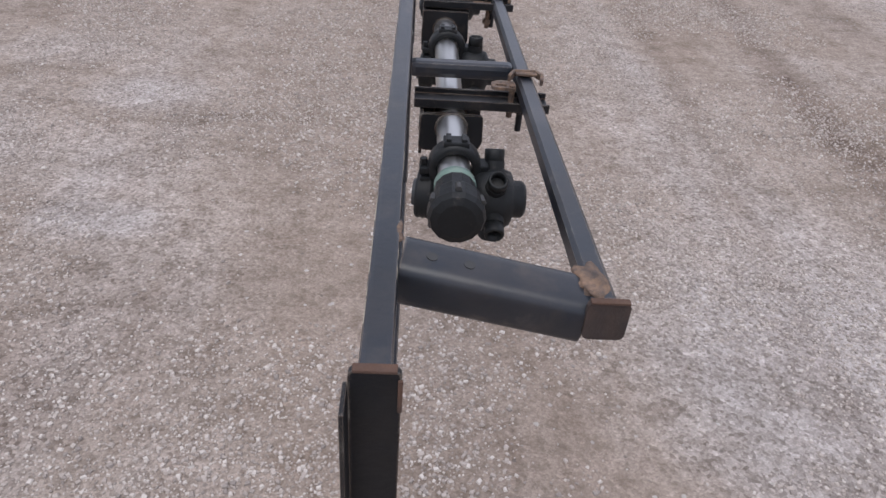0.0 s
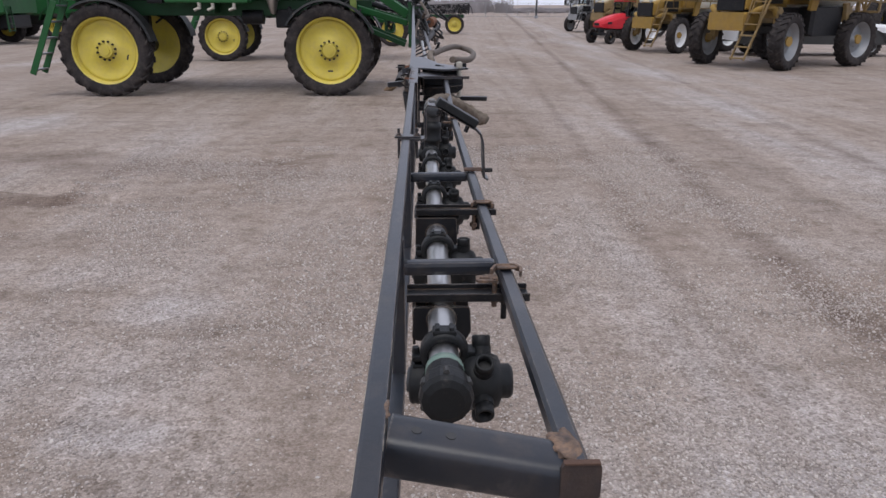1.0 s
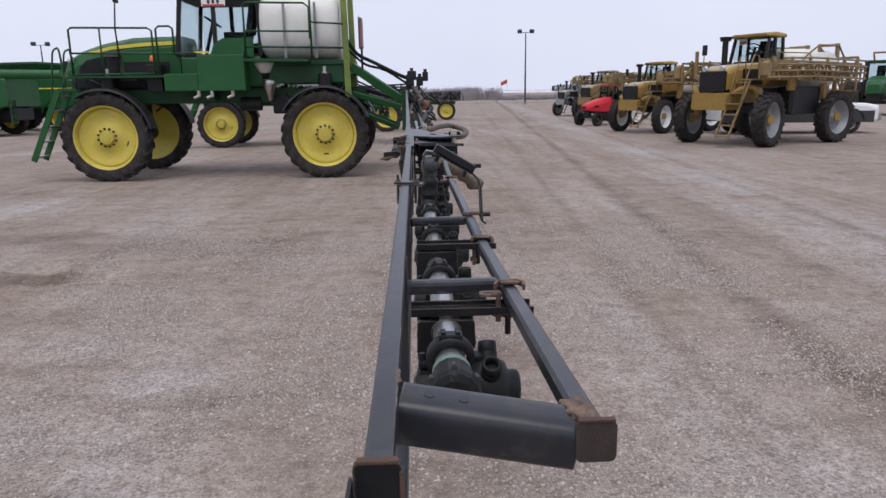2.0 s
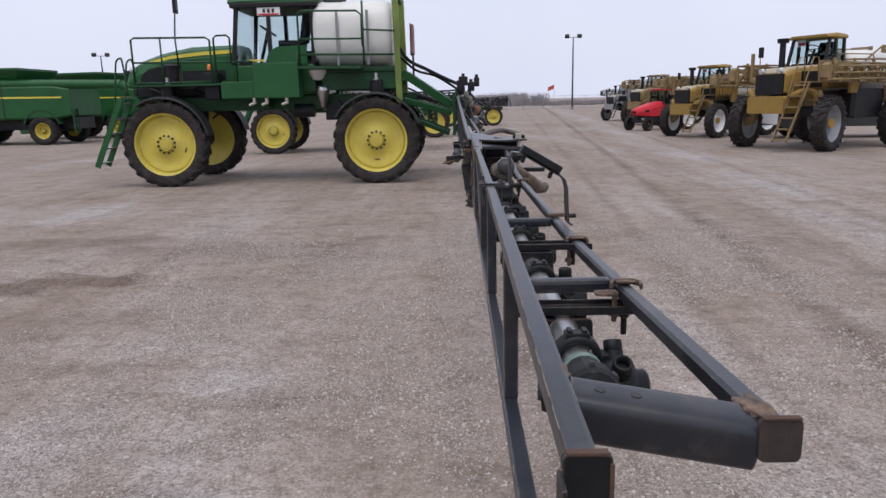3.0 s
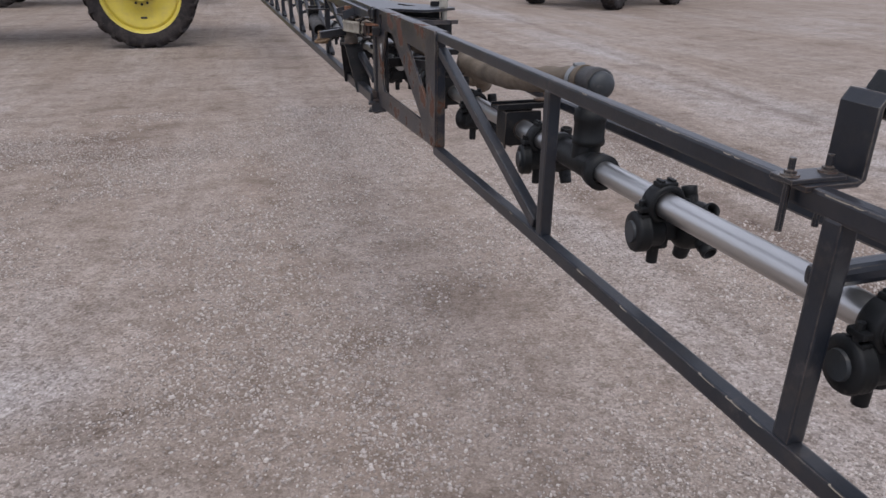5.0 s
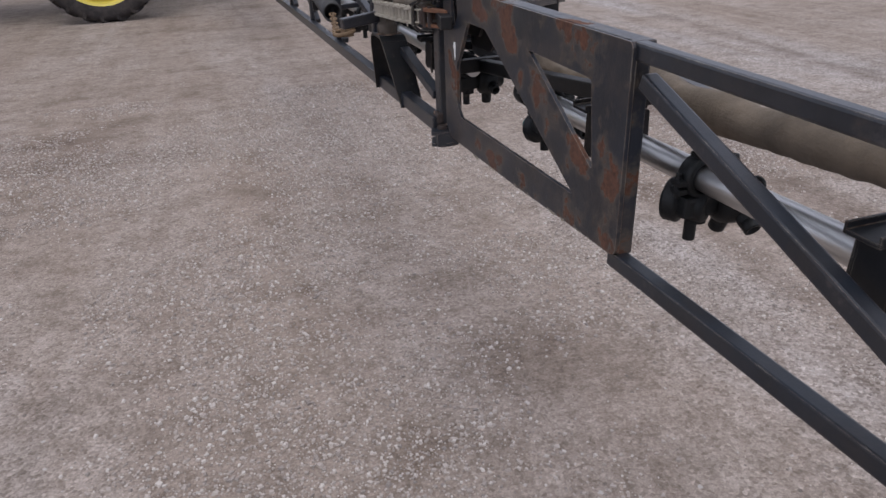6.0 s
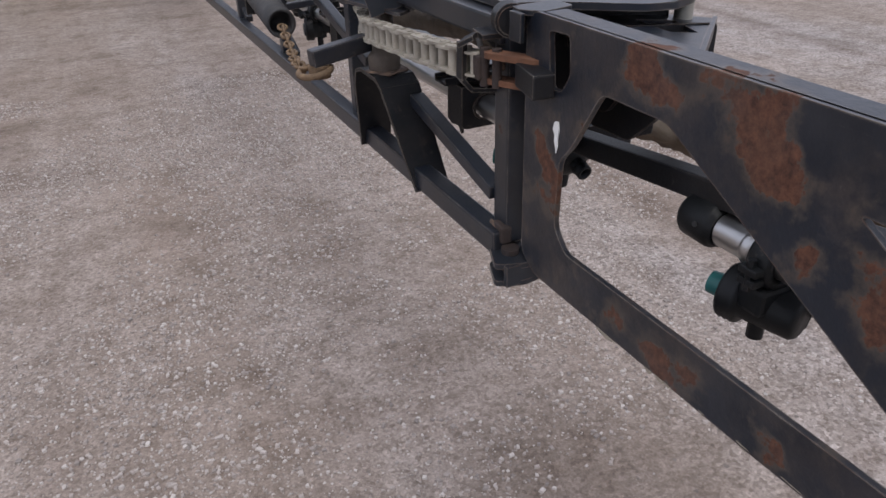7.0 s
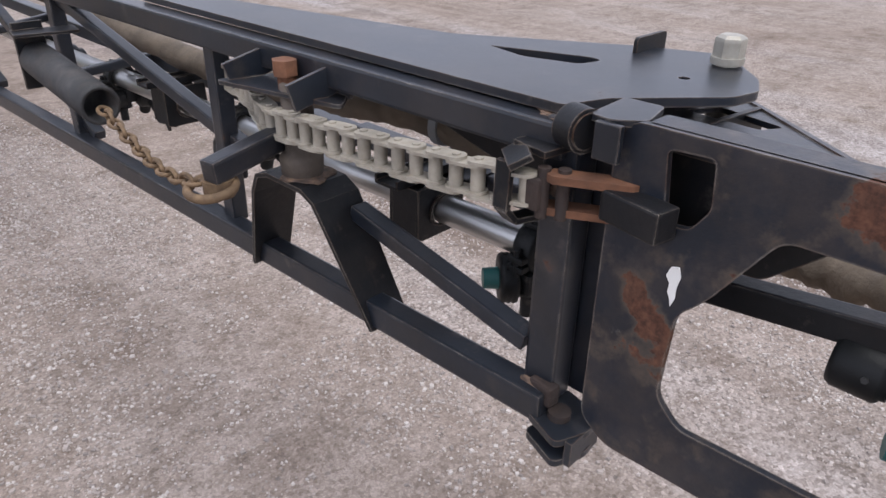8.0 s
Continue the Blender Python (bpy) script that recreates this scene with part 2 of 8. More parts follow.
M_SLEEVE = mat("brown_sleeve", (0.085, 0.068, 0.055), 0.75, 0, 0.3, 18, 120, 0.3, (0.20, 0.17, 0.14), 0.3)
M_CAP = mat("dark_rust", (0.040, 0.026, 0.021), 0.75, 0, 0.5, 25, 160, 0.4, (0.015, 0.015, 0.018), 0.6)
M_SEAT = mat("seat_cloth", (0.035, 0.035, 0.04), 0.85, 0, 0.2)
M_INK = mat("dark_ink", (0.03, 0.03, 0.03), 0.6, 0, 0.05)
M_FENDER = mat("black_fender", (0.012, 0.013, 0.014), 0.55, 0, 0.2, 3, 40, 0.1, DUST, 0.15, spec=0.3)


def glass_mat(name, tint=(0.72, 0.80, 0.80)):
    m = bpy.data.materials.new(name)
    m.use_nodes = True
    p = m.node_tree.nodes["Principled BSDF"]
    p.inputs["Base Color"].default_value = tint + (1,)
    p.inputs["Roughness"].default_value = 0.03
    p.inputs["Transmission Weight"].default_value = 1.0
    p.inputs["IOR"].default_value = 1.1
    return m


M_GLASS = glass_mat("cab_glass")


def gravel_mat(name, pebble=False):
    m = bpy.data.materials.new(name)
    m.use_nodes = True
    n, l = m.node_tree.nodes, m.node_tree.links
    p = n["Principled BSDF"]
    p.inputs["Roughness"].default_value = 0.92
    p.inputs["Specular IOR Level"].default_value = 0.2
    geo = n.new("ShaderNodeNewGeometry")

    def tex(kind, sc, vec=None, detail=5.0, rough_=0.6):
        t = n.new(kind)
        t.inputs["Scale"].default_value = sc
        if kind == "ShaderNodeTexNoise":
            t.inputs["Detail"].default_value, t.inputs["Roughness"].default_value = detail, rough_
        l.new(vec or geo.outputs["Position"], t.inputs["Vector"])
        return t

    def ramp(src, stops):
        r = n.new("ShaderNodeValToRGB")
        while len(r.color_ramp.elements) < len(stops):
            r.color_ramp.elements.new(0.5)
        for e, (pos, c) in zip(r.color_ramp.elements, stops):
            e.position, e.color = pos, tuple(c) + (1,)
        l.new(src, r.inputs[0])
        return r.outputs[0]

    def mixc(fac, a, b, mode="MIX"):
        x = n.new("ShaderNodeMix")
        x.data_type, x.blend_type = "RGBA", mode
        for sock, v in ((x.inputs[0], fac), (x.inputs[6], a), (x.inputs[7], b)):
            if hasattr(v, "links"):
                l.new(v, sock)
            else:
                sock.default_value = v
        return x.outputs[2]

    if pebble:
        rnd = geo.outputs["Random Per Island"]
        col = ramp(rnd, [(0.0, (0.17, 0.145, 0.13)), (0.3, (0.30, 0.258, 0.228)), (0.7, (0.40, 0.350, 0.314)), (0.95, (0.53, 0.483, 0.445))])
        fine = tex("ShaderNodeTexNoise", 300)
        col = mixc(0.25, col, ramp(fine.outputs[0], [(0.3, (0.2, 0.17, 0.155)), (0.7, (0.6, 0.55, 0.52))]))
        l.new(col, p.inputs["Base Color"])
        return m
    # broad areas: brown packed dirt against pale loose stone, drawn out along the lane
    def maths(op, a, b=None, c=None):
        x = n.new("ShaderNodeMath")
        x.operation = op
        for sock, v in zip(x.inputs, (a, b, c)):
            if v is None:
                continue
            if hasattr(v, "links"):
                l.new(v, sock)
            else:
                sock.default_value = v
        return x.outputs[0]

    mp = n.new("ShaderNodeMapping")
    mp.inputs["Scale"].default_value = (1.0, 0.22, 1.0)
    mp.inputs["Rotation"].default_value = (0, 0, radians(-5))
    l.new(geo.outputs["Position"], mp.inputs[0])
    lanes = tex("ShaderNodeTexNoise", 0.75, mp.outputs[0], 6.0, 0.62)
    patch = tex("ShaderNodeTexNoise", 0.9, None, 7.0, 0.66)
    wide = tex("ShaderNodeTexNoise", 0.13, None, 4.0, 0.55)
    sep = n.new("ShaderNodeSeparateXYZ")
    l.new(geo.outputs["Position"], sep.inputs[0])
    px, py = sep.outputs[0], sep.outputs[1]
    wob = maths("MULTIPLY_ADD", patch.outputs[0], 1.6, -0.8)

    def blob(cx, cy, rx, ry):
        dx = maths("DIVIDE", maths("SUBTRACT", px, cx), rx)
        dy = maths("DIVIDE", maths("SUBTRACT", py, cy), ry)
        d = maths("ADD", maths("ADD", maths("MULTIPLY", dx, dx), maths("MULTIPLY", dy, dy)), wob)
        return maths("MAXIMUM", maths("SUBTRACT", 1.0, d), 0.0)

    def band(x0, slope, half):
        off = maths("SUBTRACT", maths("SUBTRACT", px, x0), maths("MULTIPLY", py, slope))
        d = maths("ADD", maths("ABSOLUTE", maths("DIVIDE", off, half)), maths("MULTIPLY", wob, 1.2))
        return maths("MAXIMUM", maths("SUBTRACT", 1.0, d), 0.0)

    pale = maths("MULTIPLY_ADD", lanes.outputs[0], 2.4, -0.95)
    for q, k in ((blob(-2.1, 3.0, 1.0, 0.65), 0.36), (blob(-2.4, 4.5, 0.8, 0.40), 0.32), (blob(-1.5, 3.9, 0.45, 0.30), 0.35), (blob(-1.3, 2.62, 0.35, 0.18), 0.45),
                 (blob(1.5, 1.9, 1.0, 1.1), 0.5), (band(4.3, 0.09, 1.3), 0.45), (blob(2.9, 4.9, 0.9, 0.6), 0.45), (blob(1.2, 2.8, 0.9, 1.6), 0.3), (blob(-6.6, 10.6, 2.4, 1.3), 0.55),
                 (band(1.2, 0.06, 0.5), 0.10), (blob(1.5, 4.2, 0.8, 1.0), 0.10)):
        pale = maths("MULTIPLY_ADD", q, k, pale)
    dirt = maths("MULTIPLY_ADD", wide.outputs[0], 1.6, -0.62)
    for q, k in ((blob(-4.2, 6.1, 0.7, 0.35), 0.8), (blob(-3.5, 6.35, 0.7, 0.35), 0.85), (blob(-2.8, 7.7, 1.5, 0.6), 0.6), (blob(-1.5, 7.3, 0.9, 0.35), 0.45), (blob(-4.4, 8.2, 1.6, 0.6), 0.4),
                 (blob(-3.2, 5.2, 1.8, 0.4), 0.35), (band(2.06, 0.10, 0.24), 0.62), (band(3.05, 0.09, 0.40), 0.30), (band(1.35, 0.075, 0.16), 0.35), (band(4.2, 0.11, 0.22), 0.4), (blob(-1.2, 4.3, 0.6, 0.8), 0.3), (blob(-1.55, 2.72, 0.45, 0.18), 0.4),
                 (blob(-1.1, 1.9, 0.8, 0.8), 0.40), (blob(-1.1, 3.55, 0.4, 0.3), 0.3), (blob(-1.5, 8.0, 0.6, 0.5), 0.3)):
        dirt = maths("MULTIPLY_ADD", q, k, dirt)
    base = ramp(pale, [(0.05, (0.272, 0.222, 0.186)), (0.4, (0.320, 0.272, 0.237)), (0.9, (0.378, 0.347, 0.330))])
    base = mixc(ramp(dirt, [(0.25, (0, 0, 0)), (0.95, (0.85, 0.85, 0.85))]), base, (0.155, 0.118, 0.097, 1))
    stain = ramp(patch.outputs[0], [(0.30, (0.76, 0.72, 0.69)), (0.46, (1, 1, 1)), (0.72, (1.07, 1.08, 1.10))])
    base = mixc(0.5, base, stain, "MULTIPLY")
    mid = tex("ShaderNodeTexNoise", 5.0, None, 6.0, 0.68)
    drag = n.new("ShaderNodeMapping")
    drag.inputs["Scale"].default_value = (0.55, 1.35, 1.0)
    drag.inputs["Rotation"].default_value = (0, 0, radians(4))
    l.new(geo.outputs["Position"], drag.inputs[0])
    across = tex("ShaderNodeTexNoise", 1.5, drag.outputs[0], 6.0, 0.66)
    base = mixc(0.75, base, ramp(mid.outputs[0], [(0.32, (0.68, 0.64, 0.61)), (0.5, (1, 1, 1)), (0.70, (1.17, 1.17, 1.19))]), "MULTIPLY")
    base = mixc(0.8, base, ramp(across.outputs[0], [(0.30, (0.68, 0.65, 0.62)), (0.46, (1, 1, 1)), (0.70, (1.15, 1.15, 1.16))]), "MULTIPLY")
    comb = n.new("ShaderNodeMapping")
    comb.inputs["Scale"].default_value = (1.0, 0.05, 1.0)
    comb.inputs["Rotation"].default_value = (0, 0, radians(-5))
    l.new(geo.outputs["Position"], comb.inputs[0])
    streak = tex("ShaderNodeTexNoise", 4.5, comb.outputs[0], 5.0, 0.6)
    base = mixc(0.45, base, ramp(streak.outputs[0], [(0.34, (0.78, 0.75, 0.73)), (0.5, (1, 1, 1)), (0.68, (1.14, 1.14, 1.15))]), "MULTIPLY")
    clump = tex("ShaderNodeTexNoise", 16.0, None, 4.0, 0.6)
    base = mixc(0.6, base, ramp(clump.outputs[0], [(0.30, (0.66, 0.635, 0.61)), (0.5, (1, 1, 1)), (0.72, (1.20, 1.20, 1.22))]), "MULTIPLY")
    # single stones
    stones = tex("ShaderNodeTexVoronoi", 80)
    stone2 = tex("ShaderNodeTexVoronoi", 175)
    fine = tex("ShaderNodeTexNoise", 60, None, 8.0, 0.75)
    tone = n.new("ShaderNodeSeparateColor")
    l.new(stones.outputs["Color"], tone.inputs[0])
    tone2 = n.new("ShaderNodeSeparateColor")
    l.new(stone2.outputs["Color"], tone2.inputs[0])
    k1 = ramp(tone.outputs[0], [(0.0, (0.60, 0.575, 0.56)), (0.5, (0.98, 0.98, 0.98)), (0.90, (1.09, 1.09, 1.10)), (1.0, (1.34, 1.34, 1.36))])
    k2 = ramp(tone2.outputs[0], [(0.0, (0.78, 0.765, 0.75)), (0.7, (1.02, 1.02, 1.02)), (1.0, (1.22, 1.22, 1.22))])
    cover = ramp(pale, [(0.0, (0.35, 0.35, 0.35)), (0.6, (1, 1, 1))])
    base = mixc(cover, base, mixc(1.0, base, k1, "MULTIPLY"))
    base = mixc(0.7, base, k2, "MULTIPLY")
    base = mixc(0.48, base, ramp(fine.outputs[0], [(0.32, (0.60, 0.58, 0.56)), (0.68, (1.26, 1.26, 1.26))]), "MULTIPLY")
    # scattered larger stones, pale and dark
    clip = tex("ShaderNodeTexNoise", 120, None, 3.0, 0.6)
    for cells, reach, odds in ((36, 0.26, 0.82), (19, 0.12, 0.90)):
        big = tex("ShaderNodeTexVoronoi", cells)
        pick = n.new("ShaderNodeSeparateColor")
        l.new(big.outputs["Color"], pick.inputs[0])
        spot = maths("MULTIPLY", maths("LESS_THAN", maths("MULTIPLY_ADD", clip.outputs[0], 0.5, maths("SUBTRACT", big.outputs["Distance"], 0.25)), maths("MULTIPLY_ADD", pick.outputs[1], reach, 0.05)), maths("GREATER_THAN", pick.outputs[0], odds))
        base = mixc(maths("MULTIPLY", spot, 0.75), base, ramp(pick.outputs[2], [(0.0, (0.13, 0.11, 0.10)), (0.45, (0.24, 0.21, 0.19)), (1.0, (0.47, 0.445, 0.42))]))
    l.new(base, p.inputs["Base Color"])
    hsum = maths("ADD", maths("MULTIPLY_ADD", stones.outputs["Distance"], -0.9, 1.0), fine.outputs[0])
    b = n.new("ShaderNodeBump")
    b.inputs["Strength"].default_value, b.inputs["Distance"].default_value = 0.78, 0.007
    l.new(hsum, b.inputs["Height"])
    l.new(b.outputs[0], p.inputs["Normal"])
    return m


M_GROUND = gravel_mat("packed_gravel")
M_PEBBLE = gravel_mat("loose_stone", True)


# ---- mesh helpers ----
def basis(a, b, up=(0, 0, 1)):
    d = (Vector(b) - Vector(a)).normalized()
    u = Vector(up)
    if abs(d.dot(u)) > 0.98:
        u = Vector((0, 1, 0)) if abs(d.y) < 0.9 else Vector((1, 0, 0))
    s = d.cross(u).normalized()
    return d, s, s.cross(d).normalized()


def beam(bm, a, b, w, h, up=(0, 0, 1), bevel=0.0):
    """A bar of section w (sideways) by h from a to b."""
    a, b = Vector(a), Vector(b)
    d, s, u = basis(a, b, up)
    vs = [bm.verts.new(p + s * (i * w / 2) + u * (j * h / 2)) for p in (a, b) for i, j in ((-1, -1), (1, -1), (1, 1), (-1, 1))]
    fs = [bm.faces.new([vs[k] for k in q]) for q in ((3, 2, 1, 0), (4, 5, 6, 7), (0, 1, 5, 4), (1, 2, 6, 5), (2, 3, 7, 6), (3, 0, 4, 7))]
    if bevel:
        es = list({e for f in fs for e in f.edges})
        bmesh.ops.bevel(bm, geom=es, offset=bevel, segments=2, affect="EDGES", profile=0.6)


def block(bm, c, s, bevel=0.0, rz=0.0):
    r = Matrix.Rotation(radians(rz), 3, "Z")
    half = r @ Vector((s[0] / 2, 0, 0))
    beam(bm, Vector(c) - half, Vector(c) + half, s[1], s[2], (0, 0, 1), bevel)


def rod(bm, a, b, r, n=14, r2=None, caps=True):
    a, b = Vector(a), Vector(b)
    d, s, u = basis(a, b)
    r2 = r if r2 is None else r2
    rings = [[bm.verts.new(p + (s * math.cos(k * math.tau / n) + u * math.sin(k * math.tau / n)) * q) for k in range(n)] for p, q in ((a, r), (b, r2))]
    for k in range(n):
        f = bm.faces.new((rings[0][k], rings[0][(k + 1) % n], rings[1][(k + 1) % n], rings[1][k]))
        f.smooth = n > 8
    if caps:
        for f in (bm.faces.new(rings[0][::-1]), bm.faces.new(rings[1])):
            for e in f.edges:
                e.smooth = False


def curve_points(pts, steps=6):
    """Smooth points through the given ones."""
    pts = [Vector(p) for p in pts]
    out = []
    for i in range(len(pts) - 1):
        p0, p1, p2, p3 = pts[max(i - 1, 0)], pts[i], pts[i + 1], pts[min(i + 2, len(pts) - 1)]
        for k in range(steps):
            t = k / steps
            out.append(0.5 * ((2 * p1) + (p2 - p0) * t + (2 * p0 - 5 * p1 + 4 * p2 - p3) * t * t + (3 * p1 - p0 - 3 * p2 + p3) * t ** 3))
    out.append(pts[-1])
    return out


def pipe(bm, pts, r, n=10, steps=6, smooth=True):
    """A round bar or hose along points."""
    pts = curve_points(pts, steps) if smooth else [Vector(p) for p in pts]
    prev, ref = None, None
    for i, p in enumerate(pts):
        d = (pts[min(i + 1, len(pts) - 1)] - pts[max(i - 1, 0)]).normalized()
        if ref is None:
            ref = d.orthogonal().normalized()
        ref = (ref - d * ref.dot(d)).normalized()
        o = d.cross(ref)
        ring = [bm.verts.new(p + (ref * math.cos(k * math.tau / n) + o * math.sin(k * math.tau / n)) * r) for k in range(n)]
        if prev:
            for k in range(n):
                f = bm.faces.new((prev[k], prev[(k + 1) % n], ring[(k + 1) % n], ring[k]))
                f.smooth = True
        else:
            bm.faces.new(ring[::-1])
        prev = ring
    bm.faces.new(prev)


def lathe(bm, profile, n=24, m=None, closed=False):
    """Turns (radius, height) round local z, then places it by m."""
    m = m or Matrix()
    rings = []
    for r, z in profile:
        rings.append([bm.verts.new(m @ Vector((r * math.cos(k * math.tau / n), r * math.sin(k * math.tau / n), z))) for k in range(n)] if r > 1e-5 else [bm.verts.new(m @ Vector((0, 0, z)))])
    pairs = list(zip(rings, rings[1:])) + ([(rings[-1], rings[0])] if closed else [])
    for a, b in pairs:
        for k in range(n):
            q = [a[k % len(a)], a[(k + 1) % len(a)], b[(k + 1) % len(b)], b[k % len(b)]]
            q = [v for i, v in enumerate(q) if v not in q[:i]]
            if len(q) > 2:
                bm.faces.new(q).smooth = True


def plate(bm, outer, holes, place, thick):
    """A flat plate from an outline and holes in (u, v); place(u, v, w) gives the point, w from 0 to thick."""
    loops = [outer] + list(holes)
    low = [[bm.verts.new(place(u, v, 0)) for u, v in lp] for lp in loops]
    high = [[bm.verts.new(place(u, v, thick)) for u, v in lp] for lp in loops]
    made = []
    for side in (low, high):
        es = []
        for lp in side:
            es += [bm.edges.new((lp[i], lp[(i + 1) % len(lp)])) for i in range(len(lp))]
        made += bmesh.ops.triangle_fill(bm, edges=es, use_beauty=True, use_dissolve=False)["geom"]
    for a, b in zip(low, high):
        for i in range(len(a)):
            j = (i + 1) % len(a)
            bm.faces.new((a[i], a[j], b[j], b[i]))


def round_poly(pts, r, steps=4):
    """The outline with its corners rounded."""
    out, k = [], len(pts)
    for i in range(k):
        p, a, b = Vector(pts[i]), Vector(pts[i - 1]), Vector(pts[(i + 1) % k])
        da, db = (a - p), (b - p)
        q = min(r, da.length * 0.45, db.length * 0.45)
        s, e = p + da.normalized() * q, p + db.normalized() * q
        for t in range(steps + 1):
            f = t / steps
            out.append(tuple((1 - f) ** 2 * s + 2 * f * (1 - f) * p + f * f * e))
    return out


def mesh_of(name, bm, material):
    bmesh.ops.recalc_face_normals(bm, faces=bm.faces)
    me = bpy.data.meshes.new(name)
    bm.to_mesh(me)
    bm.free()
    for x in material if isinstance(material, (list, tuple)) else (material,):
        me.materials.append(x)
    return me


def part(name, bm, material, parent, label="", at=None):
    ob = new(name, mesh_of(name, bm, material))
    ob.parent = parent
    if at is not None:
        ob.matrix_basis = at if isinstance(at, Matrix) else Matrix.Translation(at)
    if label:
        tagged(ob, label)
    return ob


def piece(name, me, parent, at):
    ob = new(name, me)
    ob.parent = parent
    ob.matrix_basis = at
    return ob


def thing(name, label, category, at=None, group=""):
    ob = new(name)
    ob.empty_display_size = 0.2
    if at is not None:
        ob.matrix_world = at
    return tagged(ob, label, category, group)


def made(fn, *a, **k):
    bm = bmesh.new()
    fn(bm, *a, **k)
    return bm


# ---- the lot: one sheet of gravel to the horizon ----
def ground_height(x, y):
    near = math.exp(-((x / 9) ** 2 + ((y - 6) / 10) ** 2))
    z = 0.010 * noise.noise(Vector((x * 0.7, y * 0.5, 1.3))) + 0.005 * noise.noise(Vector((x * 2.7, y * 2.1, 4.0)))
    for rx, dep in ((2.7, 0.018), (3.4, 0.022), (-3.3, 0.015)):
        z -= 0.7 * dep * math.exp(-((x - rx - 0.085 * (y - 6) - 0.10 * math.sin(0.6 * y + rx)) / 0.20) ** 2) * (0.6 + 0.4 * noise.noise(Vector((rx, y * 0.4, 0))))
    # churned soil with low ridges
    churn = math.exp(-(((x + 3.6) / 1.5) ** 2 + ((y - 6.5) / 0.7) ** 2))
    z += churn * (0.085 * noise.noise(Vector((x * 1.6, y * 5.0, 9.0))) + 0.050 * noise.noise(Vector((x * 4.0, y * 7.0, 3.0))))
    return z * near


def build_ground():
    def axis(lo, hi, fine_lo, fine_hi, step):
        v = list(np.arange(fine_lo, fine_hi + 1e-6, step))
        q, d = fine_hi, step
        while q < hi:
            d *= 1.35
            q += d
            v.append(min(q, hi))
        q, d = fine_lo, step
        while q > lo:
            d *= 1.35
            q -= d
            v.insert(0, max(q, lo))
        return v
    xs, ys = axis(-1500, 1500, -7, 8, 0.09), axis(-300, 2500, -1, 15, 0.10)
    verts = [(x, y, ground_height(x, y)) for y in ys for x in xs]
    w = len(xs)
    faces = [(j * w + i, j * w + i + 1, (j + 1) * w + i + 1, (j + 1) * w + i) for j in range(len(ys) - 1) for i in range(w - 1)]
    me = bpy.data.meshes.new("ground")
    me.from_pydata(verts, [], faces)
    me.materials.append(M_GROUND)
    for q in me.polygons:
        q.use_smooth = True
    tagged(new("ground", me), "pale brown packed gravel lot with loose stones and wheel tracks", "ground", kind="structure")


def build_loose_stones():
    """Crushed stones: jittered little blocks, thick in patches, half sunk into the dirt."""
    rng = np.random.default_rng(7)
    spots = []
    while len(spots) < 150000:
        x, y = rng.uniform(-3.4, 3.2), 0.3 + 8.6 * rng.random() ** 1.15
        dens = 0.36 + 1.2 * noise.noise(Vector((x * 1.1, y * 0.9, 2.2))) + 0.5 * noise.noise(Vector((x * 4.0, y * 4.0, 5.0)))
        if rng.random() < dens:
            spots.append((x, y, ground_height(x, y)))
    p = np.array(spots)
    n = len(p)
    r = np.minimum(0.0028 * (1 + rng.pareto(2.6, n)), 0.0085)
    big = rng.random(n) < 0.008
    r[big] = rng.uniform(0.007, 0.011, big.sum())
    corner = np.array([(i, j, k) for k in (-1, 1) for j in (-1, 1) for i in (-1, 1)], float)
    shape = corner[None] * rng.uniform(0.55, 1.15, (n, 8, 3)) * np.where(corner[None, :, 2:] > 0, 0.72, 1.0)
    shape *= r[:, None, None] * np.stack([rng.uniform(0.8, 1.35, n), rng.uniform(0.7, 1.1, n), rng.uniform(0.5, 0.85, n)], 1)[:, None, :]
    a = rng.uniform(0, math.tau, n)
    c, sn = np.cos(a)[:, None], np.sin(a)[:, None]
    out = np.empty_like(shape)
    out[..., 0] = c * shape[..., 0] - sn * shape[..., 1] + p[:, None, 0]
    out[..., 1] = sn * shape[..., 0] + c * shape[..., 1] + p[:, None, 1]
    out[..., 2] = shape[..., 2] + p[:, None, 2] + 0.35 * r[:, None]
    quads = np.array([(4, 5, 7, 6), (0, 1, 5, 4), (1, 3, 7, 5), (3, 2, 6, 7), (2, 0, 4, 6)])
    faces = (quads[None] + (np.arange(n) * 8)[:, None, None]).reshape(-1, 4)
    me = bpy.data.meshes.new("gravel")
    me.from_pydata(out.reshape(-1, 3).tolist(), [], faces.tolist())
    me.materials.append(M_PEBBLE)
    tagged(new("gravel", me), "loose grey and tan crushed stones scattered on the lot", "gravel", kind="stuff")


build_ground()


# ---- the boom: outer section, hung on the breakaway hinge ----
TOP = 1.376          # top of the upper rail at the boom tip
XL = -0.021          # middle of the left-hand truss


def upper(y):
    return 1.3755 + 0.0046 * (y - 0.455)      # top of the upper rail


def lower(y):
    return 1.118 - 0.020 * (y - 1.75)      # top of the lower rail


SIDE_KNOTS = ((0.0, 1.379), (0.557, 1.350), (1.04, 1.325), (1.50, 1.305), (2.66, 1.288), (3.06, 1.293), (3.66, 1.338))


def side(y):
    """Top of the side rail, which sags in the middle and rises into the hinge."""
    return float(np.interp(y, [k[0] for k in SIDE_KNOTS], [k[1] for k in SIDE_KNOTS]))


def line_z(y):
    return 1.265 - 0.0265 * (y - 1.30) - 0.0115 * max(0.0, y - 2.385)     # middle of the spray pipe


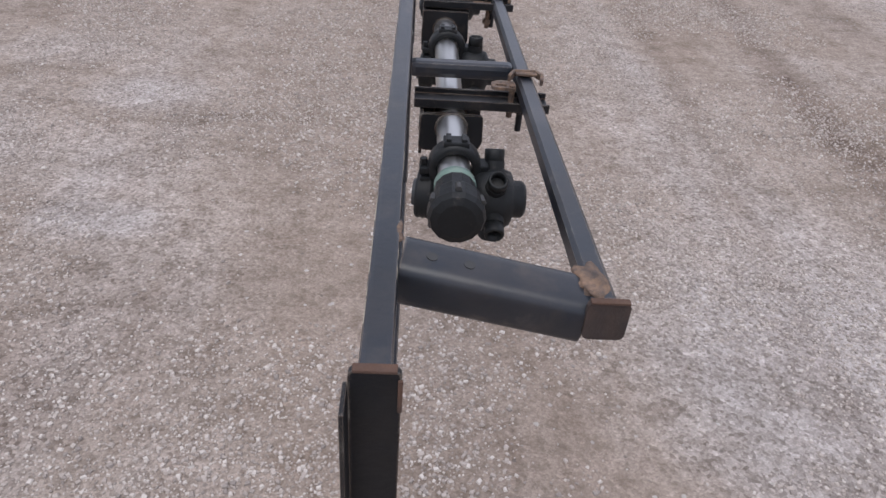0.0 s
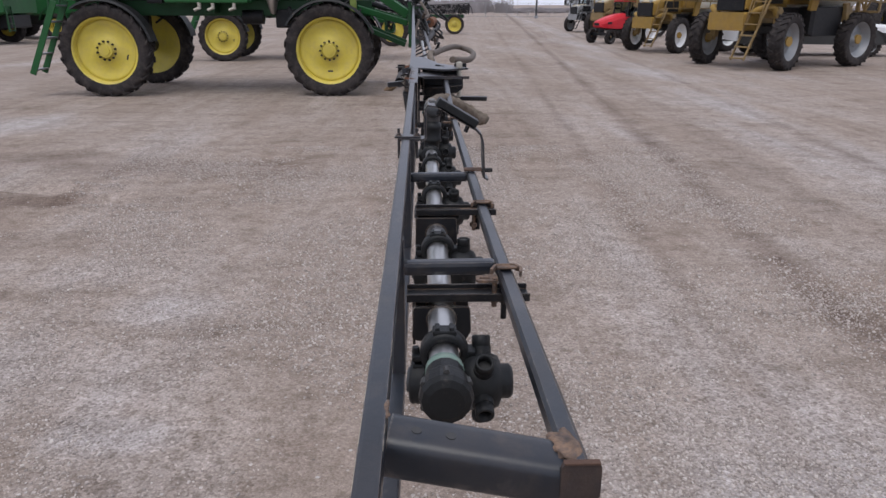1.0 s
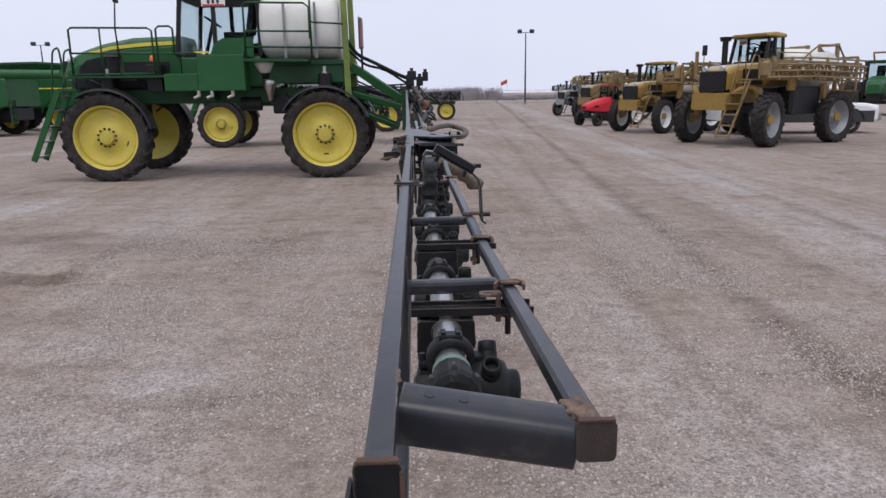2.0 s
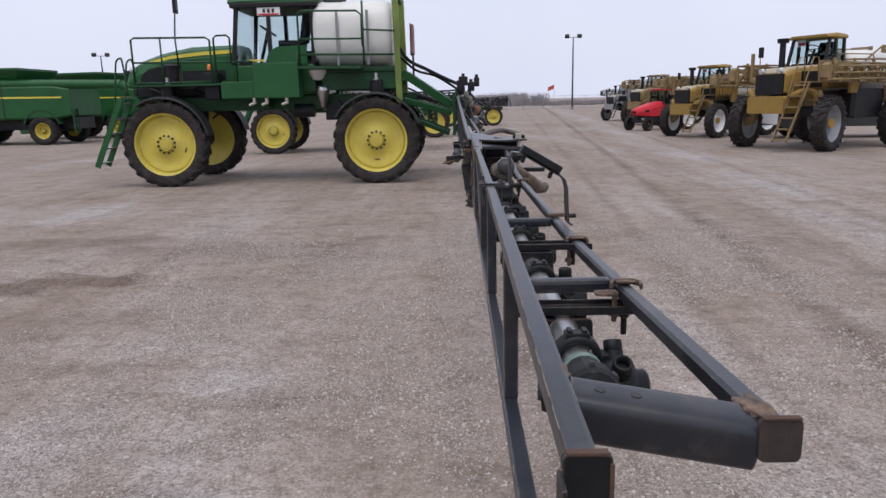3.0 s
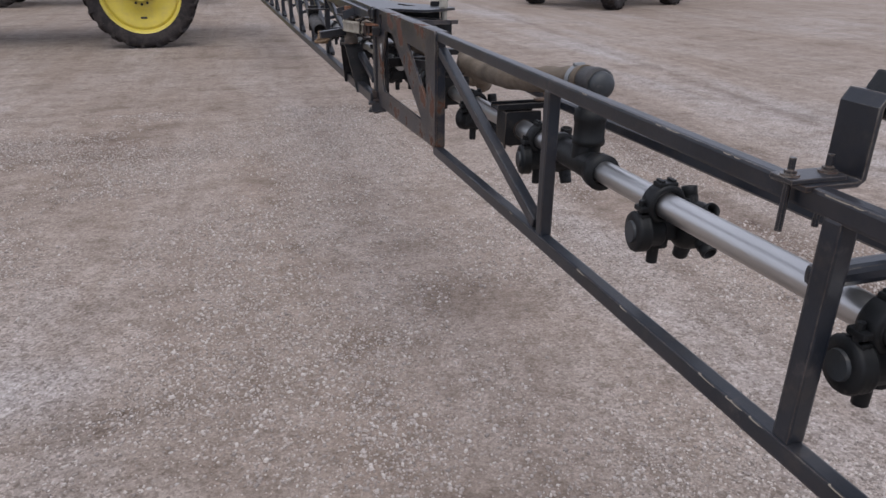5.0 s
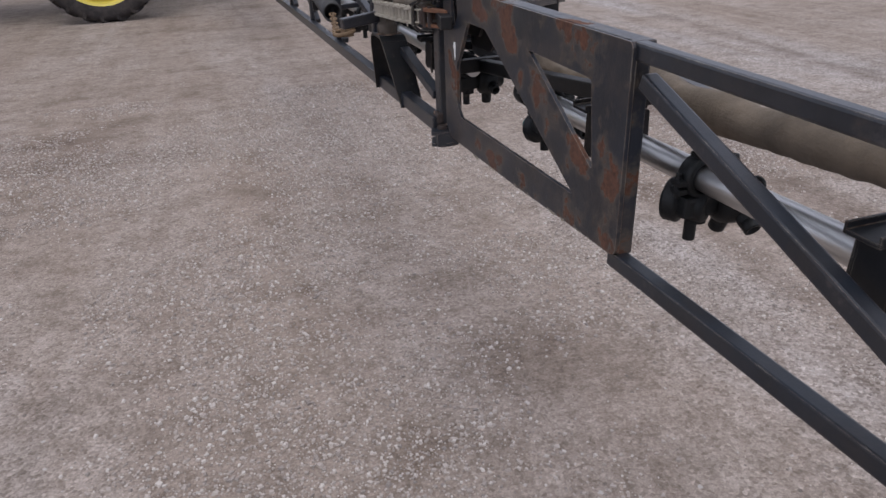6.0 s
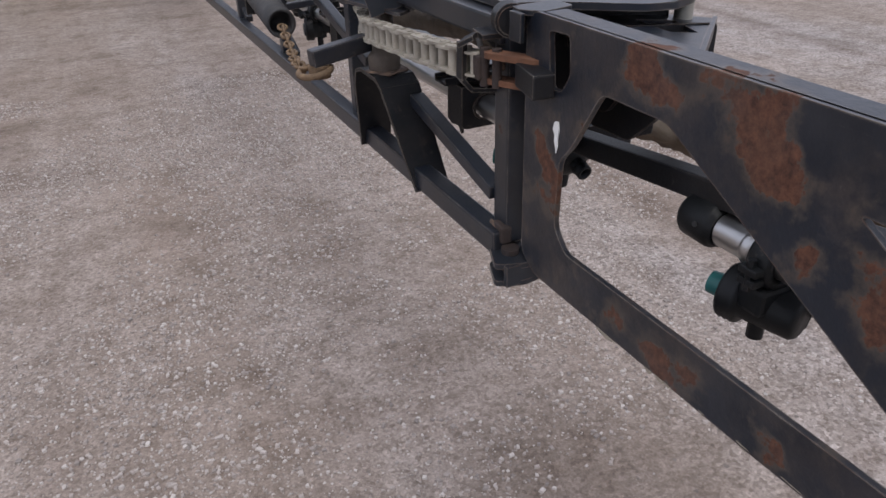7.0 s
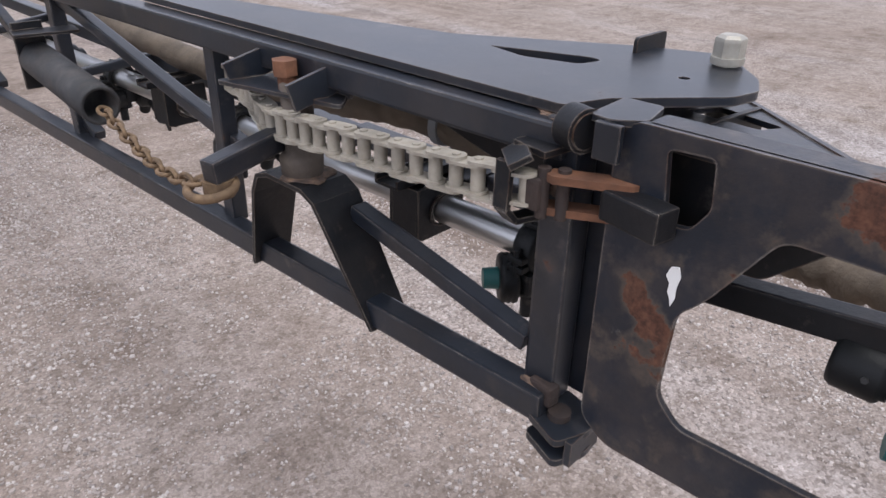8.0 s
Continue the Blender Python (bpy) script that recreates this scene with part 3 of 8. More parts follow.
def line_x(y):
    return 0.043 + 0.0018 * (y - 0.815) + 0.0195 * max(0.0, y - 2.385)     # it turns a little at the tee


def square(bm, a, b, s=0.023, up=(0, 0, 1)):
    beam(bm, a, b, s, s, up, bevel=0.0035)


def bolt(bm, at, axis, r=0.008, h=0.007, shank=0.0):
    at, axis = Vector(at), Vector(axis).normalized()
    rod(bm, at, at + axis * h, r, 6)
    rod(bm, at - axis * 0.002, at + axis * 0.0025, r * 1.5, 14)
    if shank:
        rod(bm, at, at + axis * (h + shank), r * 0.55, 10)


def nozzle_assembly(parent, y, x=0.045, turn=0.0, cap_colour=None, hide_turret=False, lead=0.0, swing=-8, drop=0.042, back=0.022):
    """Clamp ring round the pipe, check valve to one side, turret with spray tips to the other."""
    z = line_z(y) if y < 3.62 else INNER_LINE(y)
    o = Vector((x, y, z))
    bm = bmesh.new()
    lathe(bm, [(0.021, -0.013), (0.029, -0.013), (0.031, -0.009), (0.031, 0.009), (0.029, 0.013), (0.021, 0.013)], 20,
          Matrix.Translation(o) @ Matrix.Rotation(radians(90), 4, "X"), True)
    block(bm, o + Vector((0, 0, 0.030)), (0.030, 0.020, 0.007), 0.002)
    for dx in (-0.009, 0.009):
        block(bm, o + Vector((dx, 0, 0.034)), (0.006, 0.016, 0.006), 0.001)
    block(bm, o + Vector((-0.033, 0, -0.004)), (0.016, 0.022, 0.008), 0.002)
    block(bm, o + Vector((-0.033, 0, -0.016)), (0.014, 0.022, 0.008), 0.002)
    block(bm, o + Vector((0.032, 0, -0.004)), (0.014, 0.022, 0.020), 0.002)
    rod(bm, o + Vector((-0.036, 0, -0.026)), o + Vector((-0.036, 0, 0.008)), 0.0045, 6)
    block(bm, o + Vector((0.004, 0, -0.040)), (0.066, 0.030, 0.030), 0.005)
    rod(bm, o + Vector((0.0, 0, -0.03)), o + Vector((0.0, 0, -0.066)), 0.014, 14)
    rod(bm, o + Vector((-0.004, 0.004, -0.060)), o + Vector((-0.004, 0.004, -0.094)), 0.0085, 12)
    body = part("nozzle_body", bm, M_PLAST, parent)
    swing = Matrix.Translation(o) @ Matrix.Rotation(radians(swing), 4, "Z") @ Matrix.Translation(-o)
    bm = bmesh.new()
    lathe(bm, [(0.0, -back), (0.018, -back), (0.021, 0.004 - back), (0.021, 0.0), (0.0265, 0.002), (0.0275, 0.006), (0.0262, 0.009), (0.0275, 0.012), (0.0262, 0.015), (0.0275, 0.018), (0.0255, 0.022), (0.017, 0.023), (0.0, 0.023)], 20,
          Matrix.Translation(o + Vector((-0.020, 0, -drop))) @ Matrix.Rotation(radians(-90), 4, "Y") @ Matrix.Diagonal((1.12, 1.12, 1.0, 1.0)))
    bmesh.ops.transform(bm, matrix=swing, verts=bm.verts)
    part("check_valve", bm, M_PLAST, body)
    bm = bmesh.new()
    if cap_colour:
        rod(bm, o + Vector((-0.036, 0, -drop)), o + Vector((-0.061, 0, -drop)), 0.0138, 18, 0.0122)
    else:
        rod(bm, o + Vector((-0.037, 0, -drop)), o + Vector((-0.047, 0, -drop)), 0.0185, 16, 0.016)
    bmesh.ops.transform(bm, matrix=swing, verts=bm.verts)
    part("valve_cap", bm, cap_colour or M_GREYCAP, body, "teal plastic cap" if cap_colour else "grey plastic cap")
    if not hide_turret:
        bm = bmesh.new()
        c = o + Vector((0.047, -0.008 - lead, -0.035))
        lathe(bm, [(0.0, -0.026), (0.024, -0.026), (0.033, -0.020), (0.036, -0.006), (0.036, 0.010), (0.032, 0.020), (0.022, 0.024), (0.022, 0.034), (0.018, 0.038), (0.0, 0.038)], 24,
              Matrix.Translation(c) @ Matrix.Rotation(radians(90), 4, "Y"))
        for ang in (62, 128, 196, 276):
            a = radians(ang + turn)
            d = Vector((0.0, math.cos(a), math.sin(a))).normalized()
            rod(bm, c + d * 0.026, c + d * 0.044, 0.0125, 14)
            lathe(bm, [(0.0078, 0), (0.0118, 0), (0.0118, 0.018), (0.0108, 0.020), (0.0085, 0.020), (0.0078, 0.004)], 14,
                  Matrix.Translation(c + d * 0.038) @ d.to_track_quat("Z", "Y").to_matrix().to_4x4(), True)
        part("nozzle_turret", bm, M_PLAST, body)
    return body


def pipe_bracket(parent, y, z_bar, x0, x1, z_pipe, x=0.045, clip=True):
    """A folded black bracket that hangs the pipe under a flat bar."""
    bm = bmesh.new()
    beam(bm, (x0, y, z_bar), (x1, y, z_bar), 0.040, 0.005, (0, 0, 1), 0.0012)
    for dy in (-0.019, 0.019):
        beam(bm, (x0, y + dy, z_bar + 0.004), (x1, y + dy, z_bar + 0.004), 0.0035, 0.012, (0, 0, 1), 0.0008)
    part("bracket_bar", bm, M_BLACK, parent)
    bm = bmesh.new()
    circ = [(x + 0.0205 * math.cos(k * math.tau / 20), z_pipe + 0.0205 * math.sin(k * math.tau / 20)) for k in range(20)]
    out = round_poly([(x - 0.040, z_bar - 0.003), (x + 0.040, z_bar - 0.003), (x + 0.042, z_pipe - 0.020), (x + 0.034, z_pipe - 0.034), (x - 0.034, z_pipe - 0.034), (x - 0.042, z_pipe - 0.030)], 0.005)
    for dy in (-0.036, 0.012):
        plate(bm, out, [circ], lambda u, v, w, q=dy: (u, y + q + w, v), 0.005)
    flap = round_poly([(y - 0.034, z_bar - 0.004), (y + 0.014, z_bar - 0.004), (y + 0.014, z_pipe - 0.030), (y + 0.004, z_pipe - 0.034), (y - 0.022, z_pipe - 0.030), (y - 0.030, z_pipe - 0.042), (y - 0.034, z_pipe - 0.040)], 0.003)
    plate(bm, flap, [], lambda u, v, w: (x - 0.041 + w, u, v), 0.004)
    for sx in (-1, 1):
        lathe(bm, [(0.0185, -0.0015), (0.0215, -0.0015), (0.0215, 0.0015), (0.0185, 0.0015)], 16,
              Matrix.Translation((x, y - 0.012 + sx * 0.026, z_pipe)) @ Matrix.Rotation(radians(90), 4, "X"), True)
    rod(bm, (x - 0.018, y - 0.014, z_pipe - 0.028), (x - 0.018, y - 0.014, z_pipe - 0.042), 0.0035, 8)
    part("pipe_hanger", bm, M_BLACK, parent)
    bm = bmesh.new()
    bolt(bm, (x1 - 0.035, y, z_bar - 0.003), (0, 0, -1), 0.008, 0.008, 0.026)
    part("bolt", bm, M_BLACK, parent)
    if clip:
        bm = bmesh.new()
        zr = side(y)
        ring = [(0.116, y + 0.004), (0.124, y + 0.024), (0.152, y + 0.026), (0.160, y + 0.012), (0.157, y - 0.006)]
        for p, q in zip(ring, ring[1:]):
            beam(bm, (p[0], p[1], zr + 0.002), (q[0], q[1], zr + 0.002), 0.0045, 0.009, (0, 0, 1), 0.0012)
        beam(bm, (0.126, y + 0.020, zr + 0.0035), (0.154, y + 0.020, zr + 0.0035), 0.014, 0.003, (0, 0, 1), 0.0008)
        tongue = round_poly([(0.094, y - 0.004), (0.126, y - 0.006), (0.126, y + 0.020), (0.094, y + 0.016)], 0.006)
        slot = round_poly([(0.099, y + 0.002), (0.114, y + 0.001), (0.114, y + 0.007), (0.099, y + 0.008)], 0.002)
        plate(bm, tongue, [slot], lambda u, v, w: (u, v, zr - 0.012 + w), 0.004)
        rod(bm, (0.121, y, zr - 0.050), (0.121, y, zr - 0.006), 0.004, 8)
        rod(bm, (0.121, y, zr - 0.042), (0.121, y, zr - 0.034), 0.008, 6)
        part("u_clip", bm, M_WELD, parent, "rusty steel clip")


def outer_boom():
    root = thing("spray_boom_outer_section", "dark blue-grey steel truss boom end, chipped and rusty at joints", "spray boom", Matrix.Translation((XL, 0.45, 1.08)))
    inv = root.matrix_world.inverted()

    def add(name, bm, material, label="", parent=None):
        ob = part(name, bm, material, parent or root, label)
        if not parent:
            ob.matrix_basis = inv
        return ob

    bm = bmesh.new()
    beam(bm, (XL - 0.0015, 0.455, upper(0.455) - 0.0115), (XL - 0.0015, 3.06, upper(3.06) - 0.0115), 0.0205, 0.0235, (0, 0, 1), 0.0042)
    add("top_rail", bm, M_BOOM, "dark painted square tube with chipped edges")
    bm = bmesh.new()
    square(bm, (XL - 0.003, 0.475, lower(0.47) - 0.0115), (XL - 0.003, 3.06, lower(3.06) - 0.0115), 0.0235)
    add("bottom_rail", bm, M_BOOM)
    bm = bmesh.new()
    prev, h, c = None, 0.01075, 0.0070
    for y in (0.563, 1.04, 1.50, 2.66, 3.06, 3.66):
        x, z = 0.1395 - 0.0012 * (y - 0.56), side(y) - 0.011
        ring = [bm.verts.new((x + u, y, z + v)) for u, v in ((-h, -c), (-c, -h), (c, -h), (h, -c), (h, c), (c, h), (-c, h), (-h, c))]
        if prev:
            for k in range(8):
                bm.faces.new((prev[k], prev[(k + 1) % 8], ring[(k + 1) % 8], ring[k]))
        else:
            bm.faces.new(ring)
        prev = ring
    bm.faces.new(prev[::-1])
    add("side_rail", bm, M_BOOM)
    bm = bmesh.new()
    beam(bm, (0.076, 3.235, 1.262), (0.074, 3.86, 1.192), 0.026, 0.028, (0, 0, 1), 0.003)
    add("lower_brace", bm, M_BLACK, "black brace bar behind the gusset")
    # end plate: an upright channel that closes the truss
    bm = bmesh.new()
    out = round_poly([(-0.0375, 1.382), (-0.0065, 1.382), (-0.0065, 1.072), (-0.0375, 1.072)], 0.005)
    plate(bm, out, [], lambda u, v, w: (u, 0.449 + w, v), 0.005)
    beam(bm, (-0.0390, 0.438, 1.372), (-0.0390, 0.438, 1.076), 0.026, 0.003, (1, 0, 0), 0.001)
    add("end_plate", bm, M_BLACK, "black end plate with rusty upper edge")
    for p, q, w, h in (((-0.035, 0.4515, 1.3820), (-0.009, 0.4515, 1.3820), 0.0065, 0.0025), ((-0.0072, 0.4488, 1.376), (-0.0072, 0.4488, 1.350), 0.003, 0.0025)):
        bm = bmesh.new()
        beam(bm, p, q, w, h, (0, 0, 1), 0.0008)
        add("rust_seam", bm, M_RUST, "rusted weld seam")
    # chipped paint along the upper left edge and the lower rail
    rng = random.Random(4)
    chips = []
    for k in range(5):
        bm = bmesh.new()
        length = (0.010, 0.016, 0.024, 0.035, 0.013)[k]
        ring = []
        for i in range(5):
            f = i / 4 - 0.5
            t = 0.0035 * (1 - (2 * f) ** 2) * rng.uniform(0.6, 1.2) + 0.0006
            ring.append([bm.verts.new((0.0004 - 0.0, f * length, -t * 1.4)), bm.verts.new((-0.0004, f * length, -0.0004)), bm.verts.new((t, f * length, 0.0004))])
        for p, q in zip(ring, ring[1:]):
            bm.faces.new((p[0], p[1], q[1], q[0]))
            bm.faces.new((p[1], p[2], q[2], q[1]))
            bm.faces.new((p[2], p[0], q[0], q[2]))
        chips.append(mesh_of("paint_chip", bm, M_CREAM))
    for k in range(44):
        y = 0.50 + 1.75 * rng.random() ** 1.3
        x, z = (XL - 0.0112, upper(y) - 0.0012) if k % 9 else (XL + 0.0080, upper(y) - 0.0012)
        m = Matrix.Translation((x, y, z)) @ Matrix.Rotation(0 if k % 9 else math.pi, 4, "Z") @ Matrix.Diagonal((0.75, 1.0, 0.75, 1))
        piece("paint_chip", chips[rng.randrange(5)], root, inv @ m)
    for k in range(12):
        y = 1.75 + 0.75 * rng.random() if k < 8 else 0.6 + 2.2 * rng.random()
        m = Matrix.Translation((XL - 0.0142, y, lower(y) - 0.0006)) @ Matrix.Diagonal((1.6, 1.3, 1.2, 1))
        piece("paint_chip", chips[rng.randrange(5)], root, inv @ m)
    # end tube across to the side rail
    bm = bmesh.new()
    a, b = Vector((XL + 0.011, 0.592, 1.346)), Vector((0.130, 0.578, 1.326))
    axis = (b - a).normalized()
    crosswise = axis.cross(Vector((0, -0.12, 1))).normalized()
    upwards = crosswise.cross(axis)
    section = []
    for k in range(24):
        c, n = math.cos(2 * math.pi * (k + 0.5) / 24), math.sin(2 * math.pi * (k + 0.5) / 24)
        section.append((math.copysign(abs(c) ** 0.55, c) * 0.0222, math.copysign(abs(n) ** 0.55, n) * 0.0217))
    ends = [[bm.verts.new(p + crosswise * u + upwards * v) for u, v in section] for p in (a - axis * 0.0025, b)]
    for k in range(24):
        bm.faces.new((ends[0][k], ends[0][(k + 1) % 24], ends[1][(k + 1) % 24], ends[1][k])).smooth = True
    bm.faces.new(ends[0][::-1])
    bm.faces.new(ends[1])
    bmesh.ops.recalc_face_normals(bm, faces=bm.faces)
    for e in bm.edges:
        e.smooth = len(e.link_faces) == 2 and all(len(f.verts) == 4 for f in e.link_faces)
    tube = add("end_tube", bm, M_BOOM, "round painted tube across the boom tip")
    # dark discs on the tube stand for the shade inside two bolt holes
    bm = bmesh.new()
    for f in (0.14, 0.34):
        p = a.lerp(b, f) + upwards * 0.0205 + crosswise * 0.002
        rod(bm, p, p + upwards * 0.0017, 0.0042, 14)
    part("hole_shade_disc", bm, M_INK, tube)
    bm = bmesh.new()
    out = round_poly([(0.1255, side(0.56) + 0.003), (0.1575, side(0.56) + 0.003), (0.1575, side(0.56) - 0.032), (0.1255, side(0.56) - 0.032)], 0.006)
    plate(bm, out, [], lambda u, v, w: (u, 0.553 + w, v), 0.005)
    add("side_end_cap", bm, M_CAP, "dark brown rusty square end cap")
    bm = bmesh.new()
    beam(bm, (0.127, 0.5545, side(0.56) + 0.0035), (0.156, 0.5545, side(0.56) + 0.0035), 0.006, 0.002, (0, 0, 1), 0.0006)
    add("rust_seam", bm, M_RUST, "rusted weld seam")
    for px, py, pz, sx, sy, sz in ((0.1335, 0.586, side(0.586) - 0.001, 0.0125, 0.021, 0.0045), (XL + 0.003, 0.600, TOP - 0.0022, 0.0075, 0.019, 0.0026)):
        bm = bmesh.new()
        bmesh.ops.create_icosphere(bm, subdivisions=3, radius=1.0)
        for v in bm.verts:
            k = 1 + 0.55 * noise.noise(v.co * 1.7 + Vector((px * 90, 3.0, 1.0))) + 0.18 * noise.noise(v.co * 6)
            v.co = Vector((px + v.co.x * sx * k, py + v.co.y * sy * k, pz + v.co.z * sz * k))
        for f in bm.faces:
            f.smooth = True
        add("weld_rust", bm, M_WELD, "weld with light brown rust")
    # uprights
    for y in (1.104, 1.759, 2.375):
        bm = bmesh.new()
        square(bm, (XL - 0.001, y, lower(y) - 0.002), (XL - 0.001, y, upper(y) - 0.02), 0.0225, (0, 1, 0))
        add("upright", bm, M_BOOM)
    bm = bmesh.new()
    beam(bm, (XL, 2.402, lower(2.40) + 0.010), (XL, 3.025, upper(3.0) - 0.045), 0.022, 0.022, (1, 0, 0), 0.0035)
    add("diagonal", bm, M_BOOM)
    # cross members to the side rail
    for y, x1 in ((1.102, 0.128), (1.785, 0.128)):
        bm = bmesh.new()
        beam(bm, (XL + 0.008, y, side(y) - 0.012), (x1, y, side(y) - 0.011), 0.024, 0.022, (0, 0, 1), 0.007)
        add("cross_member", bm, M_BOOM)
    # long gusset between the last upright and the hinge
    bm = bmesh.new()
    zt = 1.388
    outer = round_poly([(3.036, zt), (3.745, zt), (3.757, zt - 0.02), (3.755, 1.085), (3.725, 1.064), (3.370, 1.074), (3.036, 1.092)], 0.012)
    holes = [round_poly([(3.522, 1.330), (3.615, 1.330), (3.660, 1.258), (3.681, 1.236), (3.684, 1.150), (3.660, 1.126), (3.163, 1.138)], 0.011),
             round_poly([(3.335, 1.326), (3.130, 1.323), (3.114, 1.195)], 0.009),
             round_poly([(3.712, 1.373), (3.674, 1.375), (3.670, 1.335), (3.684, 1.314), (3.705, 1.312)], 0.006)]
    plate(bm, outer, holes, lambda u, v, w: (XL - 0.017 + w, u, v), 0.007)
    beam(bm, (XL + 0.002, 3.04, zt - 0.005), (XL + 0.002, 3.735, zt - 0.005), 0.036, 0.010, (0, 0, 1), 0.003)
    beam(bm, (XL - 0.004, 3.05, 1.092), (XL - 0.004, 3.70, 1.068), 0.024, 0.008, (0, 0, 1), 0.002)
    square(bm, (XL + 0.002, 3.051, 1.090), (XL + 0.002, 3.051, TOP - 0.004), 0.023, (0, 1, 0))
    gus = add("hinge_gusset", bm, M_BOOMR, "flame-cut gusset plate with wide rust patches and peeling paint")
    bm = bmesh.new()
    out = round_poly([(3.688, 1.281), (3.6855, 1.272), (3.6875, 1.262), (3.687, 1.252), (3.690, 1.243), (3.6915, 1.250), (3.6945, 1.256), (3.694, 1.264), (3.698, 1.270), (3.695, 1.279)], 0.0012)
    plate(bm, out, [], lambda u, v, w: (XL - 0.0185 + w, u - 0.0035, v), 0.001)
    part("paint_chip", bm, M_WHITE, gus, "white bare paint chip")
    rng = random.Random(12)
    for k in range(26):
        f = rng.random()
        x, y, z = ((XL - 0.0168, 3.10 + 0.58 * f, 1.0905 - 0.028 * f), (XL - 0.0165, 3.06 + 0.66 * f, zt - 0.0012))[k % 2]
        piece("paint_chip", chips[rng.randrange(5)], gus, Matrix.Translation((x, y, z)))
    # second web behind the gusset, and the sloping top sheet over to the side rail
    bm = bmesh.new()
    top = [(-0.008, 3.785), (0.195, 3.820), (0.262, 3.775), (0.016, 3.548), (-0.008, 3.520)]
    cut = round_poly([(0.130, 3.780), (0.184, 3.768), (0.152, 3.692), (0.118, 3.702)], 0.006)
    plate(bm, round_poly(top, 0.012), [cut], lambda u, v, w: (u, v, TOP - 0.010 - 0.10 * max(0, u) - w), 0.006)
    beam(bm, (0.258, 3.775, TOP - 0.040), (0.022, 3.557, TOP - 0.018), 0.006, 0.014)
    add("hinge_top_sheet", bm, M_BOOMR, "sloping painted sheet with an oval cut-out")
    bm = bmesh.new()
    plate(bm, round_poly([(0.0, 1.366), (0.225, 1.346), (0.225, 1.285), (0.19, 1.262), (0.02, 1.258)], 0.010), [], lambda u, v, w: (u, 3.742 - w, v), 0.006)
    beam(bm, (0.01, 3.728, 1.288), (0.20, 3.728, 1.290), 0.022, 0.006, (0, 0, 1), 0.001)
    add("hinge_web", bm, M_BLACK)
    # black plates added under the sheet, standing for the shadow inside the hinge
    bm = bmesh.new()
    plate(bm, round_poly([(0.03, 3.64), (0.11, 3.62), (0.23, 3.74), (0.22, 3.80), (0.03, 3.79)], 0.01), [], lambda u, v, w: (u, v, 1.300 + w), 0.005)
    plate(bm, round_poly([(3.535, 1.360), (3.745, 1.362), (3.745, 1.258), (3.64, 1.262)], 0.008), [], lambda u, v, w: (0.022 + w, u, v), 0.005)
    add("hinge_shade_plate", bm, M_BLACK)
    # hinge ears
    bm = bmesh.new()
    ear = round_poly([(-0.046, 3.779), (0.014, 3.783), (0.014, 3.745), (-0.030, 3.735), (-0.048, 3.757)], 0.006)
    plate(bm, ear, [], lambda u, v, w: (u, v, TOP + 0.006 + w), 0.006)
    beam(bm, (-0.051, 3.757, TOP + 0.010), (-0.051, 3.757, TOP - 0.022), 0.024, 0.006, (1, 0, 0), 0.0015)
    beam(bm, (-0.030, 3.756, TOP - 0.010), (0.010, 3.756, TOP - 0.010), 0.036, 0.030, (0, 0, 1), 0.006)
    add("hinge_ear", bm, M_BOOM, "bent hinge ear with rusty weld")
    bm = bmesh.new()
    block(bm, (-0.047, 3.724, 1.318), (0.026, 0.060, 0.028), 0.003, -12)
    add("hinge_block", bm, M_BLACK, "black block beside the hinge")
    # added black backing that gives the small gusset opening its shaded depth
    bm = bmesh.new()
    plate(bm, round_poly([(3.60, 1.366), (3.80, 1.366), (3.80, 1.29), (3.66, 1.29)], 0.01), [], lambda u, v, w: (0.004 + w, u, v), 0.006)
    add("hinge_dark_backing", bm, M_BLACK)
    ear = round_poly([(-0.058, 3.806), (-0.076, 3.757), (-0.040, 3.742), (-0.012, 3.746), (0.0, 3.796)], 0.008)
    for z in (1.062, 1.036):
        bm = bmesh.new()
        plate(bm, ear, [], lambda u, v, w: (u, v, z + w), 0.008)
        add("hinge_ear", bm, M_BOOM, "bent hinge ear with rusty weld")
    bm = bmesh.new()
    beam(bm, (-0.040, 3.748, 1.038), (-0.040, 3.748, 1.068), 0.008, 0.05, (1, 0, 0))
    add("ear_web", bm, M_BOOM)
    return root, add


outer_boom()


def INNER_LINE(y):
    return 1.177 - 0.014 * (y - 3.965)


